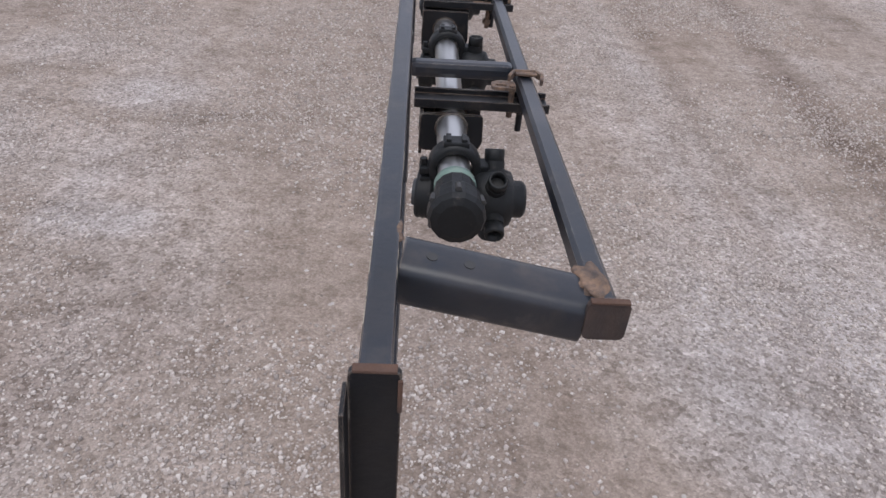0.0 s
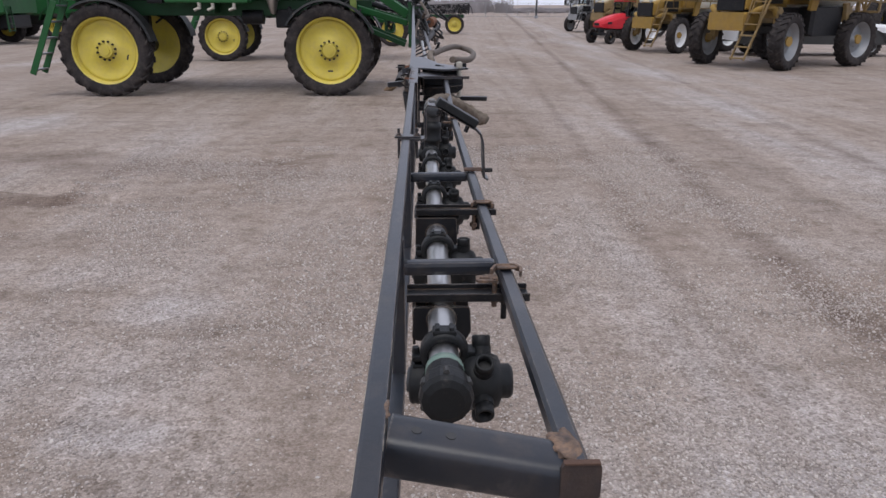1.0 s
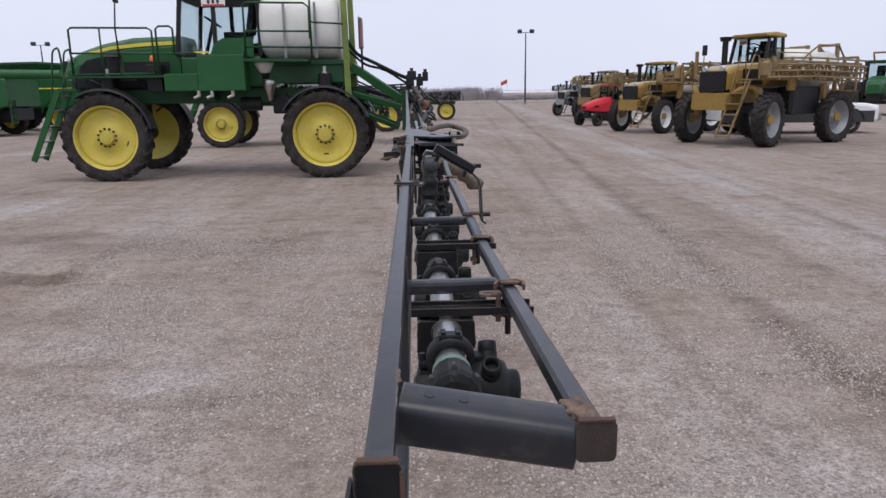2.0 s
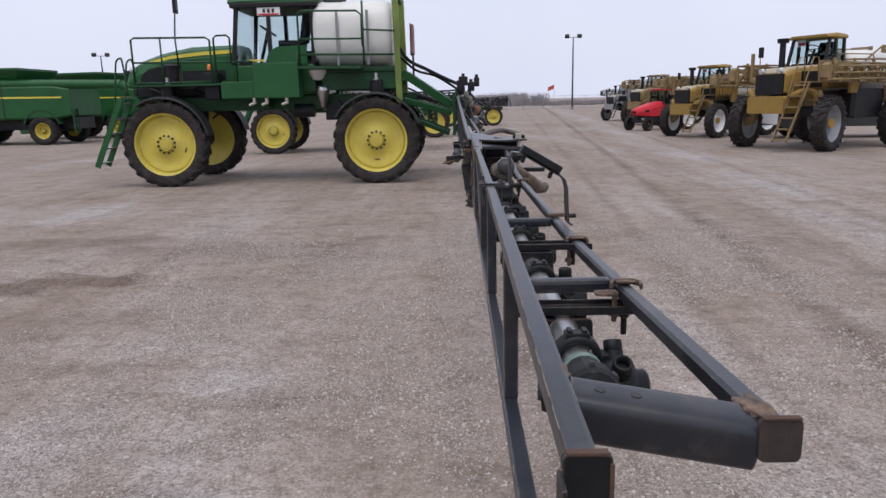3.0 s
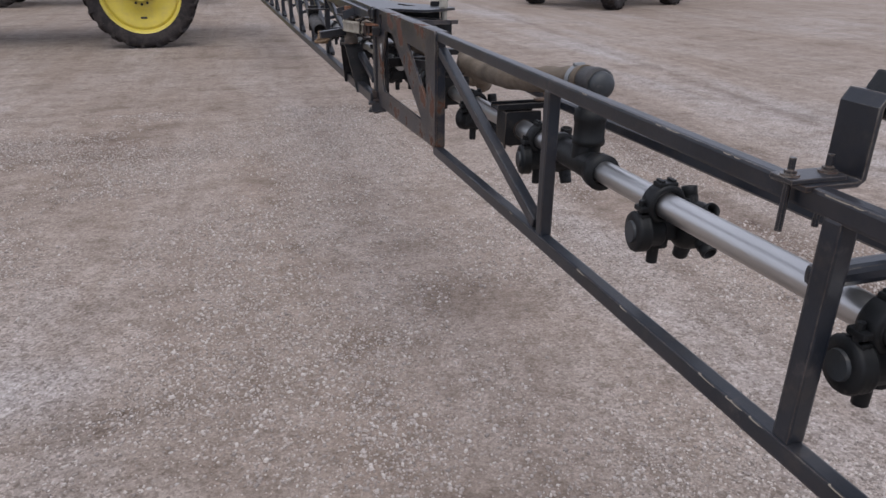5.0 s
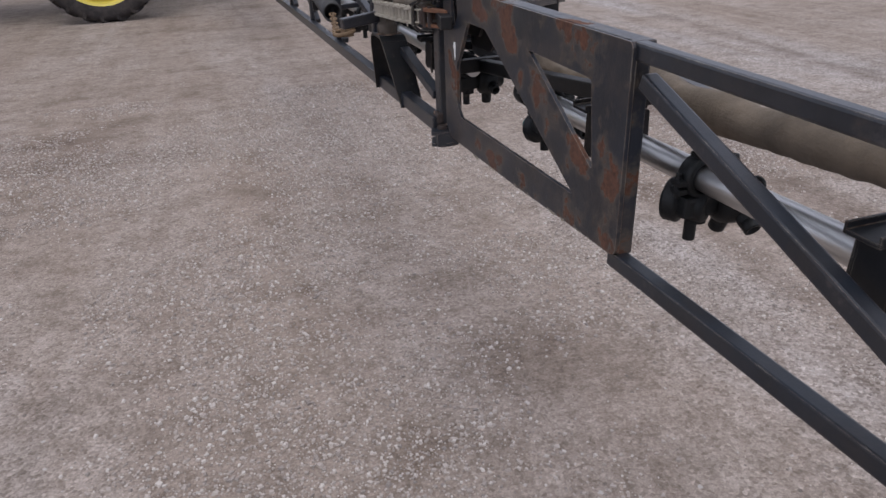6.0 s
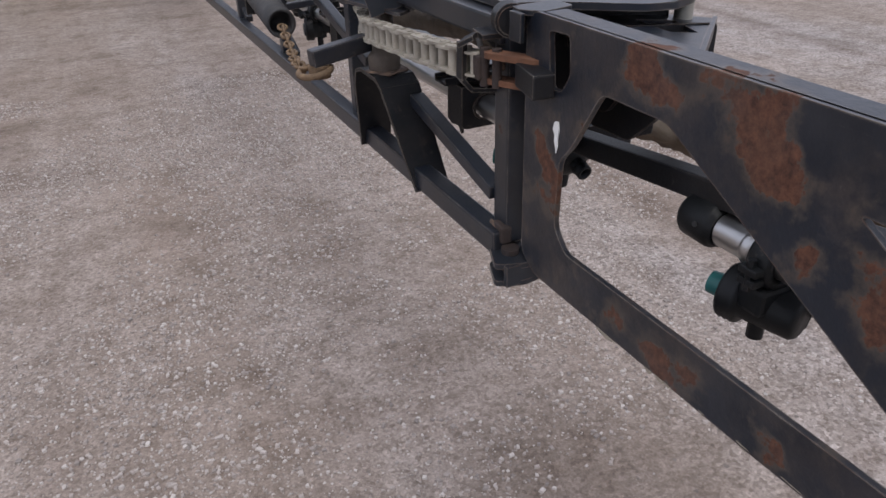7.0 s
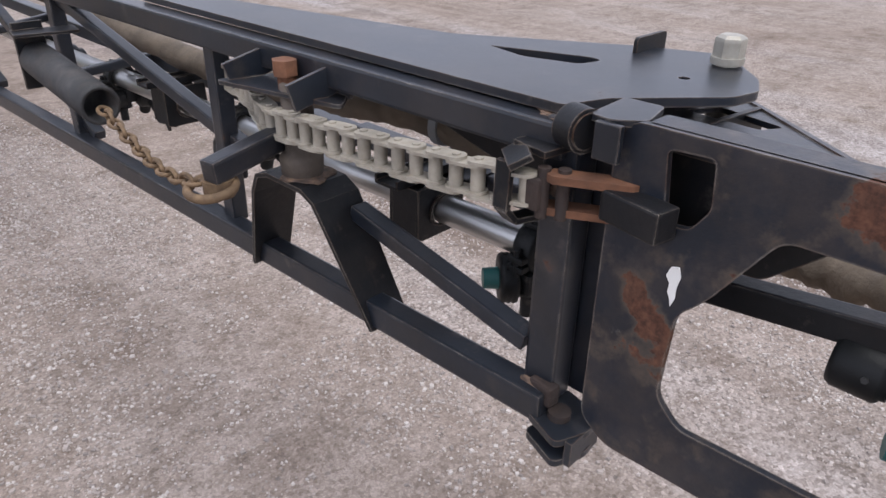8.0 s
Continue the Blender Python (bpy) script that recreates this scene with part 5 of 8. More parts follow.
    for a, b in zip(lp, lp[1:]):
        narrow = a[2] < 1.345
        beam(bm, Vector(a) + Vector((0, 0.012 * narrow, 0)), Vector(b) + Vector((0, 0.012 * (narrow or b[2] < 1.345), 0)), 0.016 if narrow else 0.040, 0.006, (1, 0, 0) if abs(b[2] - a[2]) > 0.03 else (0, 0, 1))
    add("latch_strap", bm, M_BLACK, "bent black strap loop")
    bm = bmesh.new()
    for z, p, q in ((1.330, Vector((-0.062, 3.792, 0)), Vector((-0.036, 3.740, 0))), (1.297, Vector((-0.056, 3.800, 0)), Vector((-0.030, 3.750, 0)))):
        d = (q - p).normalized()
        e = Vector((-d.y, d.x, 0))
        loop = [p - d * (0.010 * math.cos(t)) + e * (0.010 * math.sin(t)) for t in np.linspace(-math.pi / 2, math.pi / 2, 8)]
        loop += [q + d * (0.010 * math.cos(t)) - e * (0.010 * math.sin(t)) for t in np.linspace(-math.pi / 2, math.pi / 2, 8)]
        plate(bm, [(v.x, v.y) for v in loop], [], lambda u, v, w, q=z: (u, v, q + w), 0.007)
    add("chain_shackle", bm, M_ORUST, "rusty orange chain shackle")
    bm = bmesh.new()
    for f in (-0.18, 0.12):
        c = Vector((-0.061, 3.795, 0)).lerp(Vector((-0.034, 3.745, 0)), f)
        rod(bm, (c.x, c.y, 1.294), (c.x, c.y, 1.340), 0.0058, 14)
    block(bm, (-0.068, 3.812, 1.316), (0.016, 0.02, 0.03), 0.003)
    add("shackle_pin", bm, M_CAP, "dark brown rusty pins")
    return root, add


inner_boom()


def chains():
    root = thing("roller_chain", "dusty cream roller chain linking the breakaway hinge", "chain", Matrix.Translation((-0.084, 3.88, 1.312)))
    inv = root.matrix_world.inverted()
    path = curve_points([(-0.070, 3.818, 1.318), (-0.078, 3.90, 1.311), (-0.081, 4.06, 1.300), (-0.080, 4.15, 1.293), (-0.074, 4.210, 1.290), (-0.052, 4.27, 1.297), (-0.034, 4.33, 1.300), (-0.024, 4.40, 1.304)], 14)
    # walk along the path at the chain's pitch
    pitch, pts, acc = 0.0255, [path[0]], 0.0
    for a, b in zip(path, path[1:]):
        seg = (b - a).length
        while acc + seg >= pitch:
            f = (pitch - acc) / seg
            a = a.lerp(b, f)
            seg = (b - a).length
            acc = 0.0
            pts.append(a)
        acc += seg

    def oval(bm, a, b, z, r, th):
        d = (b - a).normalized()
        s = d.cross(Vector((0, 0, 1))).normalized()
        loop = [a - d * (r * math.cos(t)) + s * (r * math.sin(t)) for t in np.linspace(-math.pi / 2, math.pi / 2, 7)]
        loop += [b + d * (r * math.cos(t)) - s * (r * math.sin(t)) for t in np.linspace(-math.pi / 2, math.pi / 2, 7)]
        lo = [bm.verts.new(p + Vector((0, 0, z))) for p in loop]
        hi = [bm.verts.new(p + Vector((0, 0, z + th))) for p in loop]
        bm.faces.new(lo[::-1])
        bm.faces.new(hi)
        for i in range(len(lo)):
            j = (i + 1) % len(lo)
            bm.faces.new((lo[i], lo[j], hi[j], hi[i]))

    for i, (a, b) in enumerate(zip(pts, pts[1:])):
        bm = bmesh.new()
        off = 0.0150 if i % 2 else 0.0117
        oval(bm, a, b, off, 0.0100, 0.0031)
        oval(bm, a, b, -off - 0.0031, 0.0100, 0.0031)
        rod(bm, a - Vector((0, 0, 0.012)), a + Vector((0, 0, 0.012)), 0.0070, 12)
        if i % 2:
            for p in (a, b):
                rod(bm, p - Vector((0, 0, 0.0205)), p + Vector((0, 0, 0.0200)), 0.0042, 8)
        ob = part("chain_link", bm, M_CHAIN, root)
        ob.matrix_basis = inv
    # safety chain from the arm to the spring tube
    root = thing("safety_chain", "short rusty yellow link chain hooked between arm and spring tube", "chain", Matrix.Translation((-0.165, 4.17, 1.245)))
    inv = root.matrix_world.inverted()
    line = [(-0.182, 4.20, 1.238), (-0.178, 4.26, 1.226), (-0.166, 4.34, 1.216), (-0.152, 4.42, 1.214), (-0.138, 4.51, 1.218), (-0.126, 4.59, 1.226)]
    pts = curve_points(line, 3)
    for i, (a, b) in enumerate(zip(pts, pts[1:])):
        d = (b - a).normalized()
        u = Vector((0, 0, 1)) if i % 2 else Vector((1, 0, 0))
        u = (u - d * u.dot(d)).normalized()
        mid = (a + b) / 2
        hl, hw = 0.0185, 0.0075
        ring = [mid + d * (hl * math.cos(t)) + u * (hw * math.sin(t) * (1.15 if abs(math.cos(t)) < 0.8 else 1)) for t in np.linspace(0, math.tau, 15)]
        bm = bmesh.new()
        pipe(bm, ring, 0.0029, 8, 1, False)
        ob = part("chain_link", bm, M_TANCHAIN, root)
        ob.matrix_basis = inv
    bm = bmesh.new()
    ring = [Vector((-0.172, 4.185, 1.235)) + Vector((0.026 * math.cos(t), 0.030 * math.sin(t), 0.004 * math.cos(t))) for t in np.linspace(0, math.tau, 21)]
    pipe(bm, ring, 0.0055, 10, 1, False)
    rod(bm, (-0.166, 4.178, 1.246), (-0.166, 4.178, 1.226), 0.018, 16)
    ob = part("hook_ring", bm, M_TANCHAIN, root, "tan hook ring under the arm")
    ob.matrix_basis = inv


chains()


def inner_line():
    root = thing("spray_pipe_inner", "stainless steel spray pipe with nozzle bodies under the inner boom", "spray pipe", Matrix.Translation((0.045, 3.86, 1.198)))
    inv = root.matrix_world.inverted()
    bm = bmesh.new()
    rod(bm, (0.070, 3.86, INNER_LINE(3.86)), (0.070, 5.6, INNER_LINE(5.6)), 0.0190, 24)
    rod(bm, (0.070, 5.6, INNER_LINE(5.6)), (0.02, 9.5, INNER_LINE(5.6) + 0.08), 0.0190, 12)
    line = part("pipe", bm, M_STEEL, root, "brushed stainless pipe")
    line.matrix_basis = inv
    for i, y in enumerate((3.90, 4.53, 5.0, 5.42)):
        nozzle_assembly(line, y, 0.070, 10 * i, M_TEAL if i < 1 else None, swing=-8 if i else -42)
    for y in (4.085, 4.74):
        pipe_bracket(line, y, INNER_LINE(y) + 0.040, 0.004, 0.180, INNER_LINE(y), 0.066, False)


inner_line()


# ---- wheels ----
WHEELS = {}


def wheel_meshes(d, w, rim_d, rim_mat, style):
    key = (d, w, rim_d, rim_mat.name, style)
    if key in WHEELS:
        return WHEELS[key]
    r, rr, h = d / 2, rim_d / 2, w / 2
    turn = Matrix.Rotation(radians(-90), 4, "X")       # local z of the profile becomes +y
    bm = bmesh.new()
    prof = [(rr, -h * 0.80), (rr + 0.02, -h * 0.92), (rr + (r - rr) * 0.55, -h), (r - 0.06, -h * 0.95), (r - 0.035, -h * 0.8), (r - 0.028, 0),
            (r - 0.035, h * 0.8), (r - 0.06, h * 0.95), (rr + (r - rr) * 0.55, h), (rr + 0.02, h * 0.92), (rr, h * 0.80)]
    lathe(bm, prof, 56, turn, True)
    n = 22
    for k in range(n):
        for s in (-1, 1):
            a0 = (k + (0.25 if s > 0 else -0.25)) * math.tau / n
            pts = []
            for f, da in ((0.02, 0.0), (0.5, 0.055), (0.98, 0.15)):
                a = a0 + da
                q = r - 0.018 - (0.012 if f > 0.9 else 0)
                pts.append(Vector((q * math.cos(a), s * h * f, q * math.sin(a))))
            up = Vector((math.cos(a0), 0, math.sin(a0)))
            for p, q in zip(pts, pts[1:]):
                beam(bm, p, q, 0.045, 0.036, up)
            a = a0 + 0.16
            beam(bm, pts[-1], Vector(((r - 0.11) * math.cos(a), s * h * 0.995, (r - 0.11) * math.sin(a))), 0.045, 0.024, (0, s, 0))
    tyre = mesh_of("tyre", bm, M_TYRE)
    bm = bmesh.new()
    if style == "dish":
        prof = [(rr + 0.012, h * 0.86), (rr + 0.016, h * 0.78), (rr - 0.030, h * 0.80), (rr - 0.038, h * 0.74), (rr - 0.044, h * 0.16), (rr - 0.056, h * 0.12), (rr - 0.066, h * 0.20), (rr - 0.10, h * 0.20), (rr - 0.16, h * 0.08), (rr * 0.62, h * 0.02),
                (rr * 0.46, h * 0.06), (rr * 0.37, h * 0.22), (rr * 0.345, h * 0.26), (rr * 0.215, h * 0.27), (rr * 0.205, h * 0.50), (rr * 0.17, h * 0.56), (0, h * 0.57)]
    else:
        prof = [(rr + 0.012, h * 0.86), (rr + 0.016, h * 0.78), (rr - 0.02, h * 0.72), (rr - 0.05, -h * 0.1), (rr * 0.72, -h * 0.35), (rr * 0.40, -h * 0.30),
                (rr * 0.30, -h * 0.05), (rr * 0.26, h * 0.35), (0, h * 0.38)]
    back = [(0, -h * 0.3), (rr - 0.06, -h * 0.3), (rr - 0.02, -h * 0.74), (rr + 0.014, -h * 0.80)]
    lathe(bm, prof, 48, turn)
    lathe(bm, back, 32, turn)
    rim = mesh_of("rim", bm, rim_mat)
    bm = bmesh.new()
    rod(bm, (0, 0, 0), (0, 0.034, 0), 0.021, 6)
    nut = mesh_of("wheel_nut", bm, M_BLACK if style == "dish" else rim_mat)
    nuts = (nut, rr * (0.28 if style == "dish" else 0.36), h * (0.26 if style == "dish" else -0.28))
    bm = bmesh.new()
    rod(bm, (0, -h * 0.3, 0), (0, h * (0.64 if style == "dish" else 0.42), 0), rr * 0.20, 20)
    rod(bm, (0, h * 0.5, 0), (0, h * (0.72 if style == "dish" else 0.46), 0), rr * 0.13, 16)
    hub = mesh_of("hub", bm, rim_mat if style == "dish" else M_GOLD)
    bm = bmesh.new()
    rod(bm, (0, -h * 0.02, rr * 0.78), (0, h * 0.04, rr * 0.78), 0.022, 10)
    block(bm, (0.0, h * 0.0, -rr * 0.62), (0.10, 0.02, 0.03), 0.004)
    valve = mesh_of("rim_slot", bm, M_INK)
    WHEELS[key] = (hub, tyre, rim, nuts, valve)
    return WHEELS[key]


def add_wheel(root, x, y, d, w, rim_d, rim_mat, style="dish", spin=0.0, steer=0.0):
    hub, tyre, rim, nuts, valve = wheel_meshes(d, w, rim_d, rim_mat, style)
    m = Matrix.Translation((x, y, d / 2 - 0.012)) @ Matrix.Rotation(radians(steer + (0 if y > 0 else 180)), 4, "Z") @ Matrix.Rotation(radians(spin), 4, "Y")
    wheel = piece("wheel", hub, root, m)
    piece("tyre", tyre, wheel, Matrix())
    piece("rim", rim, wheel, Matrix())
    nut, ring, off = nuts
    for k in range(12):
        a = k * math.tau / 12
        piece("wheel_nut", nut, wheel, Matrix.Translation((ring * math.cos(a), off, ring * math.sin(a))))
    if style == "dish":
        piece("rim_slot", valve, wheel, Matrix())
    return wheel


def loft(bm, sections):
    """Skins equal-length closed outlines one after another and caps the ends."""
    rings = [[bm.verts.new(p) for p in s] for s in sections]
    n = len(rings[0])
    for a, b in zip(rings, rings[1:]):
        for k in range(n):
            bm.faces.new((a[k], a[(k + 1) % n], b[(k + 1) % n], b[k]))
    bm.faces.new(rings[0][::-1])
    bm.faces.new(rings[-1])


def soft_box(x, hw, z0, z1, top=0.25, bottom=0.05):
    """A cross-section at x with rounded shoulders."""
    t, b = top * hw, bottom * hw
    return [(x, -hw, z0 + b), (x, -hw + b, z0), (x, hw - b, z0), (x, hw, z0 + b), (x, hw, z1 - t), (x, hw - t * 0.35, z1 - t * 0.3), (x, hw - t, z1),
            (x, -hw + t, z1), (x, -hw + t * 0.35, z1 - t * 0.3), (x, -hw, z1 - t)]


def hollow_cab(root, x0, x1, hw, z0, z1, paint, roof_paint, seat_y=0.0, roof_h=0.14, tilt=0.10):
    """Corner posts, panes of glass, roof, seat and steering wheel."""
    posts = [(x1, hw), (x1, -hw), (x0, hw), (x0, -hw), ((x0 * 0.42 + x1 * 0.58), hw), ((x0 * 0.42 + x1 * 0.58), -hw)]
    for px, py in posts:
        bm = bmesh.new()
        lean = tilt if px == x1 else 0.0
        beam(bm, (px + lean, py, z0), (px, py * 0.96, z1), 0.07, 0.08, (1, 0, 0), 0.01)
        part("cab_post", bm, M_BLACK, root)
    bm = bmesh.new()
    loft(bm, [soft_box(x0 - 0.12, hw + 0.02, z1, z1 + roof_h * 0.8, 0.15), soft_box((x0 + x1) / 2, hw + 0.06, z1 - 0.02, z1 + roof_h, 0.15), soft_box(x1 + 0.16, hw + 0.02, z1 + 0.02, z1 + roof_h * 0.75, 0.15)])
    part("cab_roof", bm, roof_paint, root)
    bm = bmesh.new()
    block(bm, ((x0 + x1) / 2, 0, z0 + 0.02), (x1 - x0, 2 * hw, 0.05))
    part("cab_floor", bm, M_BLACK, root)
    panes = [((x0 + 0.05, hw), ((x0 * 0.42 + x1 * 0.58) - 0.04, hw)), (((x0 * 0.42 + x1 * 0.58) + 0.04, hw), (x1 - 0.0, hw)),
             ((x0 + 0.05, -hw), ((x0 * 0.42 + x1 * 0.58) - 0.04, -hw)), (((x0 * 0.42 + x1 * 0.58) + 0.04, -hw), (x1 - 0.0, -hw)),
             ((x1 + tilt * 0.5, hw - 0.04), (x1 + tilt * 0.5, -hw + 0.04)), ((x0, hw - 0.04), (x0, -hw + 0.04))]
    for (ax_, ay), (bx, by) in panes:
        bm = bmesh.new()
        lo = z0 + 0.06
        beam(bm, (ax_, ay, (lo + z1) / 2), (bx, by, (lo + z1) / 2), 0.008, z1 - lo)
        ob = part("window_pane", bm, M_GLASS, root, "clear cab glass")
        ob.visible_shadow = False
    bm = bmesh.new()
    sx, k = x0 * 0.62 + x1 * 0.38, min(1.0, (z1 - z0) / 1.25)
    loft(bm, [soft_box(sx - 0.25, 0.24, z0 + 0.42 * k, z0 + 0.54 * k, 0.2), soft_box(sx + 0.25, 0.25, z0 + 0.42 * k, z0 + 0.55 * k, 0.2)])
    beam(bm, (sx - 0.24, 0, z0 + 0.5 * k), (sx - 0.34, 0, z0 + 1.12 * k), 0.46, 0.12, (1, 0, 0), 0.03)
    beam(bm, (sx, 0, z0 + 0.04), (sx, 0, z0 + 0.42 * k), 0.24, 0.24)
    part("operator_seat", bm, M_SEAT, root, "empty black operator seat")
    bm = bmesh.new()
    c = Vector((x0 * 0.28 + x1 * 0.72, 0, z0 + 0.78 * k))
    tilt_m = Matrix.Rotation(radians(-35), 3, "Y")
    pipe(bm, [c + tilt_m @ Vector((0.19 * math.cos(t), 0.19 * math.sin(t), 0)) for t in np.linspace(0, math.tau, 17)], 0.014, 8, 1, False)
    rod(bm, c, c + Vector((0.20, 0, -0.74 * k)), 0.035, 10)
    beam(bm, c - tilt_m @ Vector((0, 0.18, 0)), c + tilt_m @ Vector((0, 0.18, 0)), 0.03, 0.02)
    part("steering_wheel", bm, M_BLACK, root)


def rail_loop(root, pts, r=0.020, material=None, name="handrail", smooth=False):
    bm = bmesh.new()
    pipe(bm, pts, r, 8, 4, smooth)
    return part(name, bm, material, root)


def truss(bm, a, b, h, n, r=0.028, depth=0.0):
    """A flat or boxed lattice between two points."""
    a, b = Vector(a), Vector(b)
    up = Vector((0, 0, h))
    beam(bm, a, b, r, r)
    beam(bm, a + up, b + up, r, r)
    for k in range(n + 1):
        p = a.lerp(b, k / n)
        beam(bm, p, p + up, r * 0.8, r * 0.8, (1, 0, 0))
        if k < n:
            q = a.lerp(b, (k + 1) / n)
            beam(bm, p + (up if k % 2 else Vector()), q + (Vector() if k % 2 else up), r * 0.7, r * 0.7)


# ---- the green sprayer that carries the boom ----
def green_sprayer(at):
    """Local +x is forward, +y its left side."""
    root = thing("field_sprayer", "green high-clearance field sprayer with yellow wheels and white tank", "sprayer", at, "green sprayers")
    D, W = 1.72, 0.34
    for x in (2.11, -2.11):
        for y in (1.22, -1.22):
            add_wheel(root, x, y, D, W, 1.24, M_YRIM, "dish", 17 * x + 29 * y)
    # frame and axles
    bm = bmesh.new()
    for y in (0.45, -0.45):
        beam(bm, (-2.9, y, 1.62), (2.9, y, 1.62), 0.14, 0.30, (0, 0, 1), 0.02)
    for x in (-2.11, 0.2, 2.11):
        beam(bm, (x, -0.95, 1.62), (x, 0.95, 1.62), 0.22, 0.20, (0, 0, 1), 0.02)
    part("chassis", bm, M_DGREEN, root)
    for x in (2.11, -2.11):
        for s in (1, -1):
            bm = bmesh.new()
            beam(bm, (x, s * 0.92, 0.86), (x, s * 0.92, 1.80), 0.20, 0.20, (1, 0, 0), 0.03)
            rod(bm, (x, s * 0.86, 0.85), (x, s * 1.06, 0.85), 0.17, 20)
            rod(bm, (x, s * 0.92, 1.70), (x, s * 0.92, 2.02), 0.13, 20)
            part("wheel_leg", bm, M_BLACK, root)
            bm = bmesh.new()
            rod(bm, (x, s * 0.92, 2.02), (x, s * 0.92, 2.16), 0.035, 12)
            rod(bm, (x, s * 0.92, 1.82), (x, s * 0.92, 2.06), 0.055, 12)
            part("strut_rod", bm, M_STEEL, root)
            # curved mudguard
            bm = bmesh.new()
            lo, hi = (20, 150) if x < 0 else (10, 125)
            prev = None
            for k in range(15):
                a = radians(180 - (lo + (hi - lo) * k / 14))
                a = radians(lo + (hi - lo) * k / 14)
                c, sn = math.cos(a), math.sin(a)
                pr = []
                for rad, yy in ((0.915, 1.04), (0.925, 1.39), (0.885, 1.41), (0.900, 1.39), (0.890, 1.04)):
                    pr.append(bm.verts.new((x - rad * c, s * yy, 0.86 + rad * sn)))
                if prev:
                    for i in range(5):
                        bm.faces.new((prev[i], prev[(i + 1) % 5], pr[(i + 1) % 5], pr[i]))
                else:
                    bm.faces.new(pr)
                prev = pr
            bm.faces.new(prev[::-1])
            beam(bm, (x, s * 1.0, 1.80), (x - 0.25, s * 1.1, 1.74), 0.05, 0.05)
            beam(bm, (x - 0.55, s * 1.0, 1.55), (x - 0.2, s * 0.95, 1.30), 0.04, 0.04)
            part("mudguard", bm, M_FENDER, root, "black plastic mudguard")
    # engine hood
    bm = bmesh.new()
    loft(bm, [soft_box(0.78, 0.62, 2.00, 2.80, 0.35), soft_box(1.75, 0.62, 2.00, 2.78, 0.4), soft_box(2.40, 0.60, 2.00, 2.66, 0.45),
              soft_box(2.85, 0.57, 2.02, 2.52, 0.5), soft_box(3.08, 0.52, 2.06, 2.38, 0.5), soft_box(3.14, 0.46, 2.12, 2.28, 0.4)])
    part("hood", bm, M_GREEN, root, "green engine hood with yellow stripe")
    for s in (1, -1):
        bm = bmesh.new()
        st = [(0.85, 2.66, 0.035), (1.5, 2.63, 0.035), (2.1, 2.575, 0.032), (2.55, 2.48, 0.026)]
        for (xa, za, ha), (xb, zb, hb) in zip(st, st[1:]):
            y = s * 0.624
            vs = [bm.verts.new((xx, y + dy * s, zz)) for dy in (0, -0.01) for xx, zz in ((xa, za - ha), (xb, zb - hb), (xb, zb + hb), (xa, za + ha))]
            for q in ((0, 1, 2, 3), (7, 6, 5, 4), (0, 4, 5, 1), (3, 2, 6, 7), (0, 3, 7, 4), (1, 5, 6, 2)):
                bm.faces.new([vs[i] for i in q])
        part("hood_stripe", bm, M_YSTRIPE, root, "yellow stripe")
        bm = bmesh.new()
        loft(bm, [[(xx, s * yy, zz) for yy, zz in ((0.626, 2.10), (0.626, 2.30), (0.61, 2.30), (0.61, 2.10))] for xx in (1.0, 1.9)])
        part("side_grille", bm, M_BLACK, root)
        bm = bmesh.new()
        rod(bm, (2.93, s * 0.50, 2.36), (3.03, s * 0.50, 2.35), 0.06, 14)
        part("headlight", bm, M_LENS, root, "clear headlight")
    bm = bmesh.new()
    loft(bm, [[(xx, yy, zz) for yy, zz in ((-0.42, 2.10), (0.42, 2.10), (0.42, 2.34), (-0.42, 2.34))] for xx in (3.05, 3.17)])
    part("front_grille", bm, M_BLACK, root)
    bm = bmesh.new()
    beam(bm, (0.8, 0, 1.88), (3.0, 0, 1.88), 1.1, 0.26, (0, 0, 1), 0.04)
    part("engine", bm, M_BLACK, root)
    for s in (1, -1):
        bm = bmesh.new()
        loft(bm, [[(xx, s * yy, zz) for yy, zz in ((0.632, 2.06), (0.632, zt), (0.60, zt), (0.60, 2.06))] for xx, zt in ((2.02, 2.32), (2.35, 2.40), (2.62, 2.34), (2.78, 2.18))])
        part("hood_vent", bm, M_BLACK, root, "black hood side vent")
        bm = bmesh.new()
        pipe(bm, [(1.0, s * 0.60, 1.82), (1.3, s * 0.72, 1.74), (1.7, s * 0.70, 1.90), (2.2, s * 0.66, 1.80), (2.6, s * 0.60, 1.96)], 0.035, 8, 5)
        part("coolant_hose", bm, M_PLAST, root)
        bm = bmesh.new()
        rod(bm, (1.62, s * 0.66, 1.88), (1.98, s * 0.66, 1.88), 0.085, 14)
        part("filter_can", bm, M_FENDER, root)
        bm = bmesh.new()
        block(bm, (0.30, s * 0.772, 2.46), (0.30, 0.02, 0.035), 0.004)
        part("side_stripe", bm, M_YSTRIPE, root, "yellow stripe")
    # cab
    bm = bmesh.new()
    loft(bm, [soft_box(-0.85, 0.76, 1.80, 2.38, 0.05), soft_box(0.72, 0.74, 1.80, 2.38, 0.05)])
    for s in (1, -1):
        plate(bm, [(-0.72, 2.36), (0.15, 2.36), (0.05, 2.62), (-0.12, 2.72), (-0.72, 2.74)], [], lambda u, v, w, s=s: (u, s * (0.752 + w), v), 0.03)
    part("cab_base", bm, M_GREEN, root)
    hollow_cab(root, -0.85, 0.66, 0.74, 2.38, 3.54, M_GREEN, M_GREEN, 0, 0.20, 0.12)
    bm = bmesh.new()
    block(bm, (-0.1, 0.0, 3.525), (1.75, 1.62, 0.09), 0.02)
    part("cab_visor", bm, M_BLACK, root)
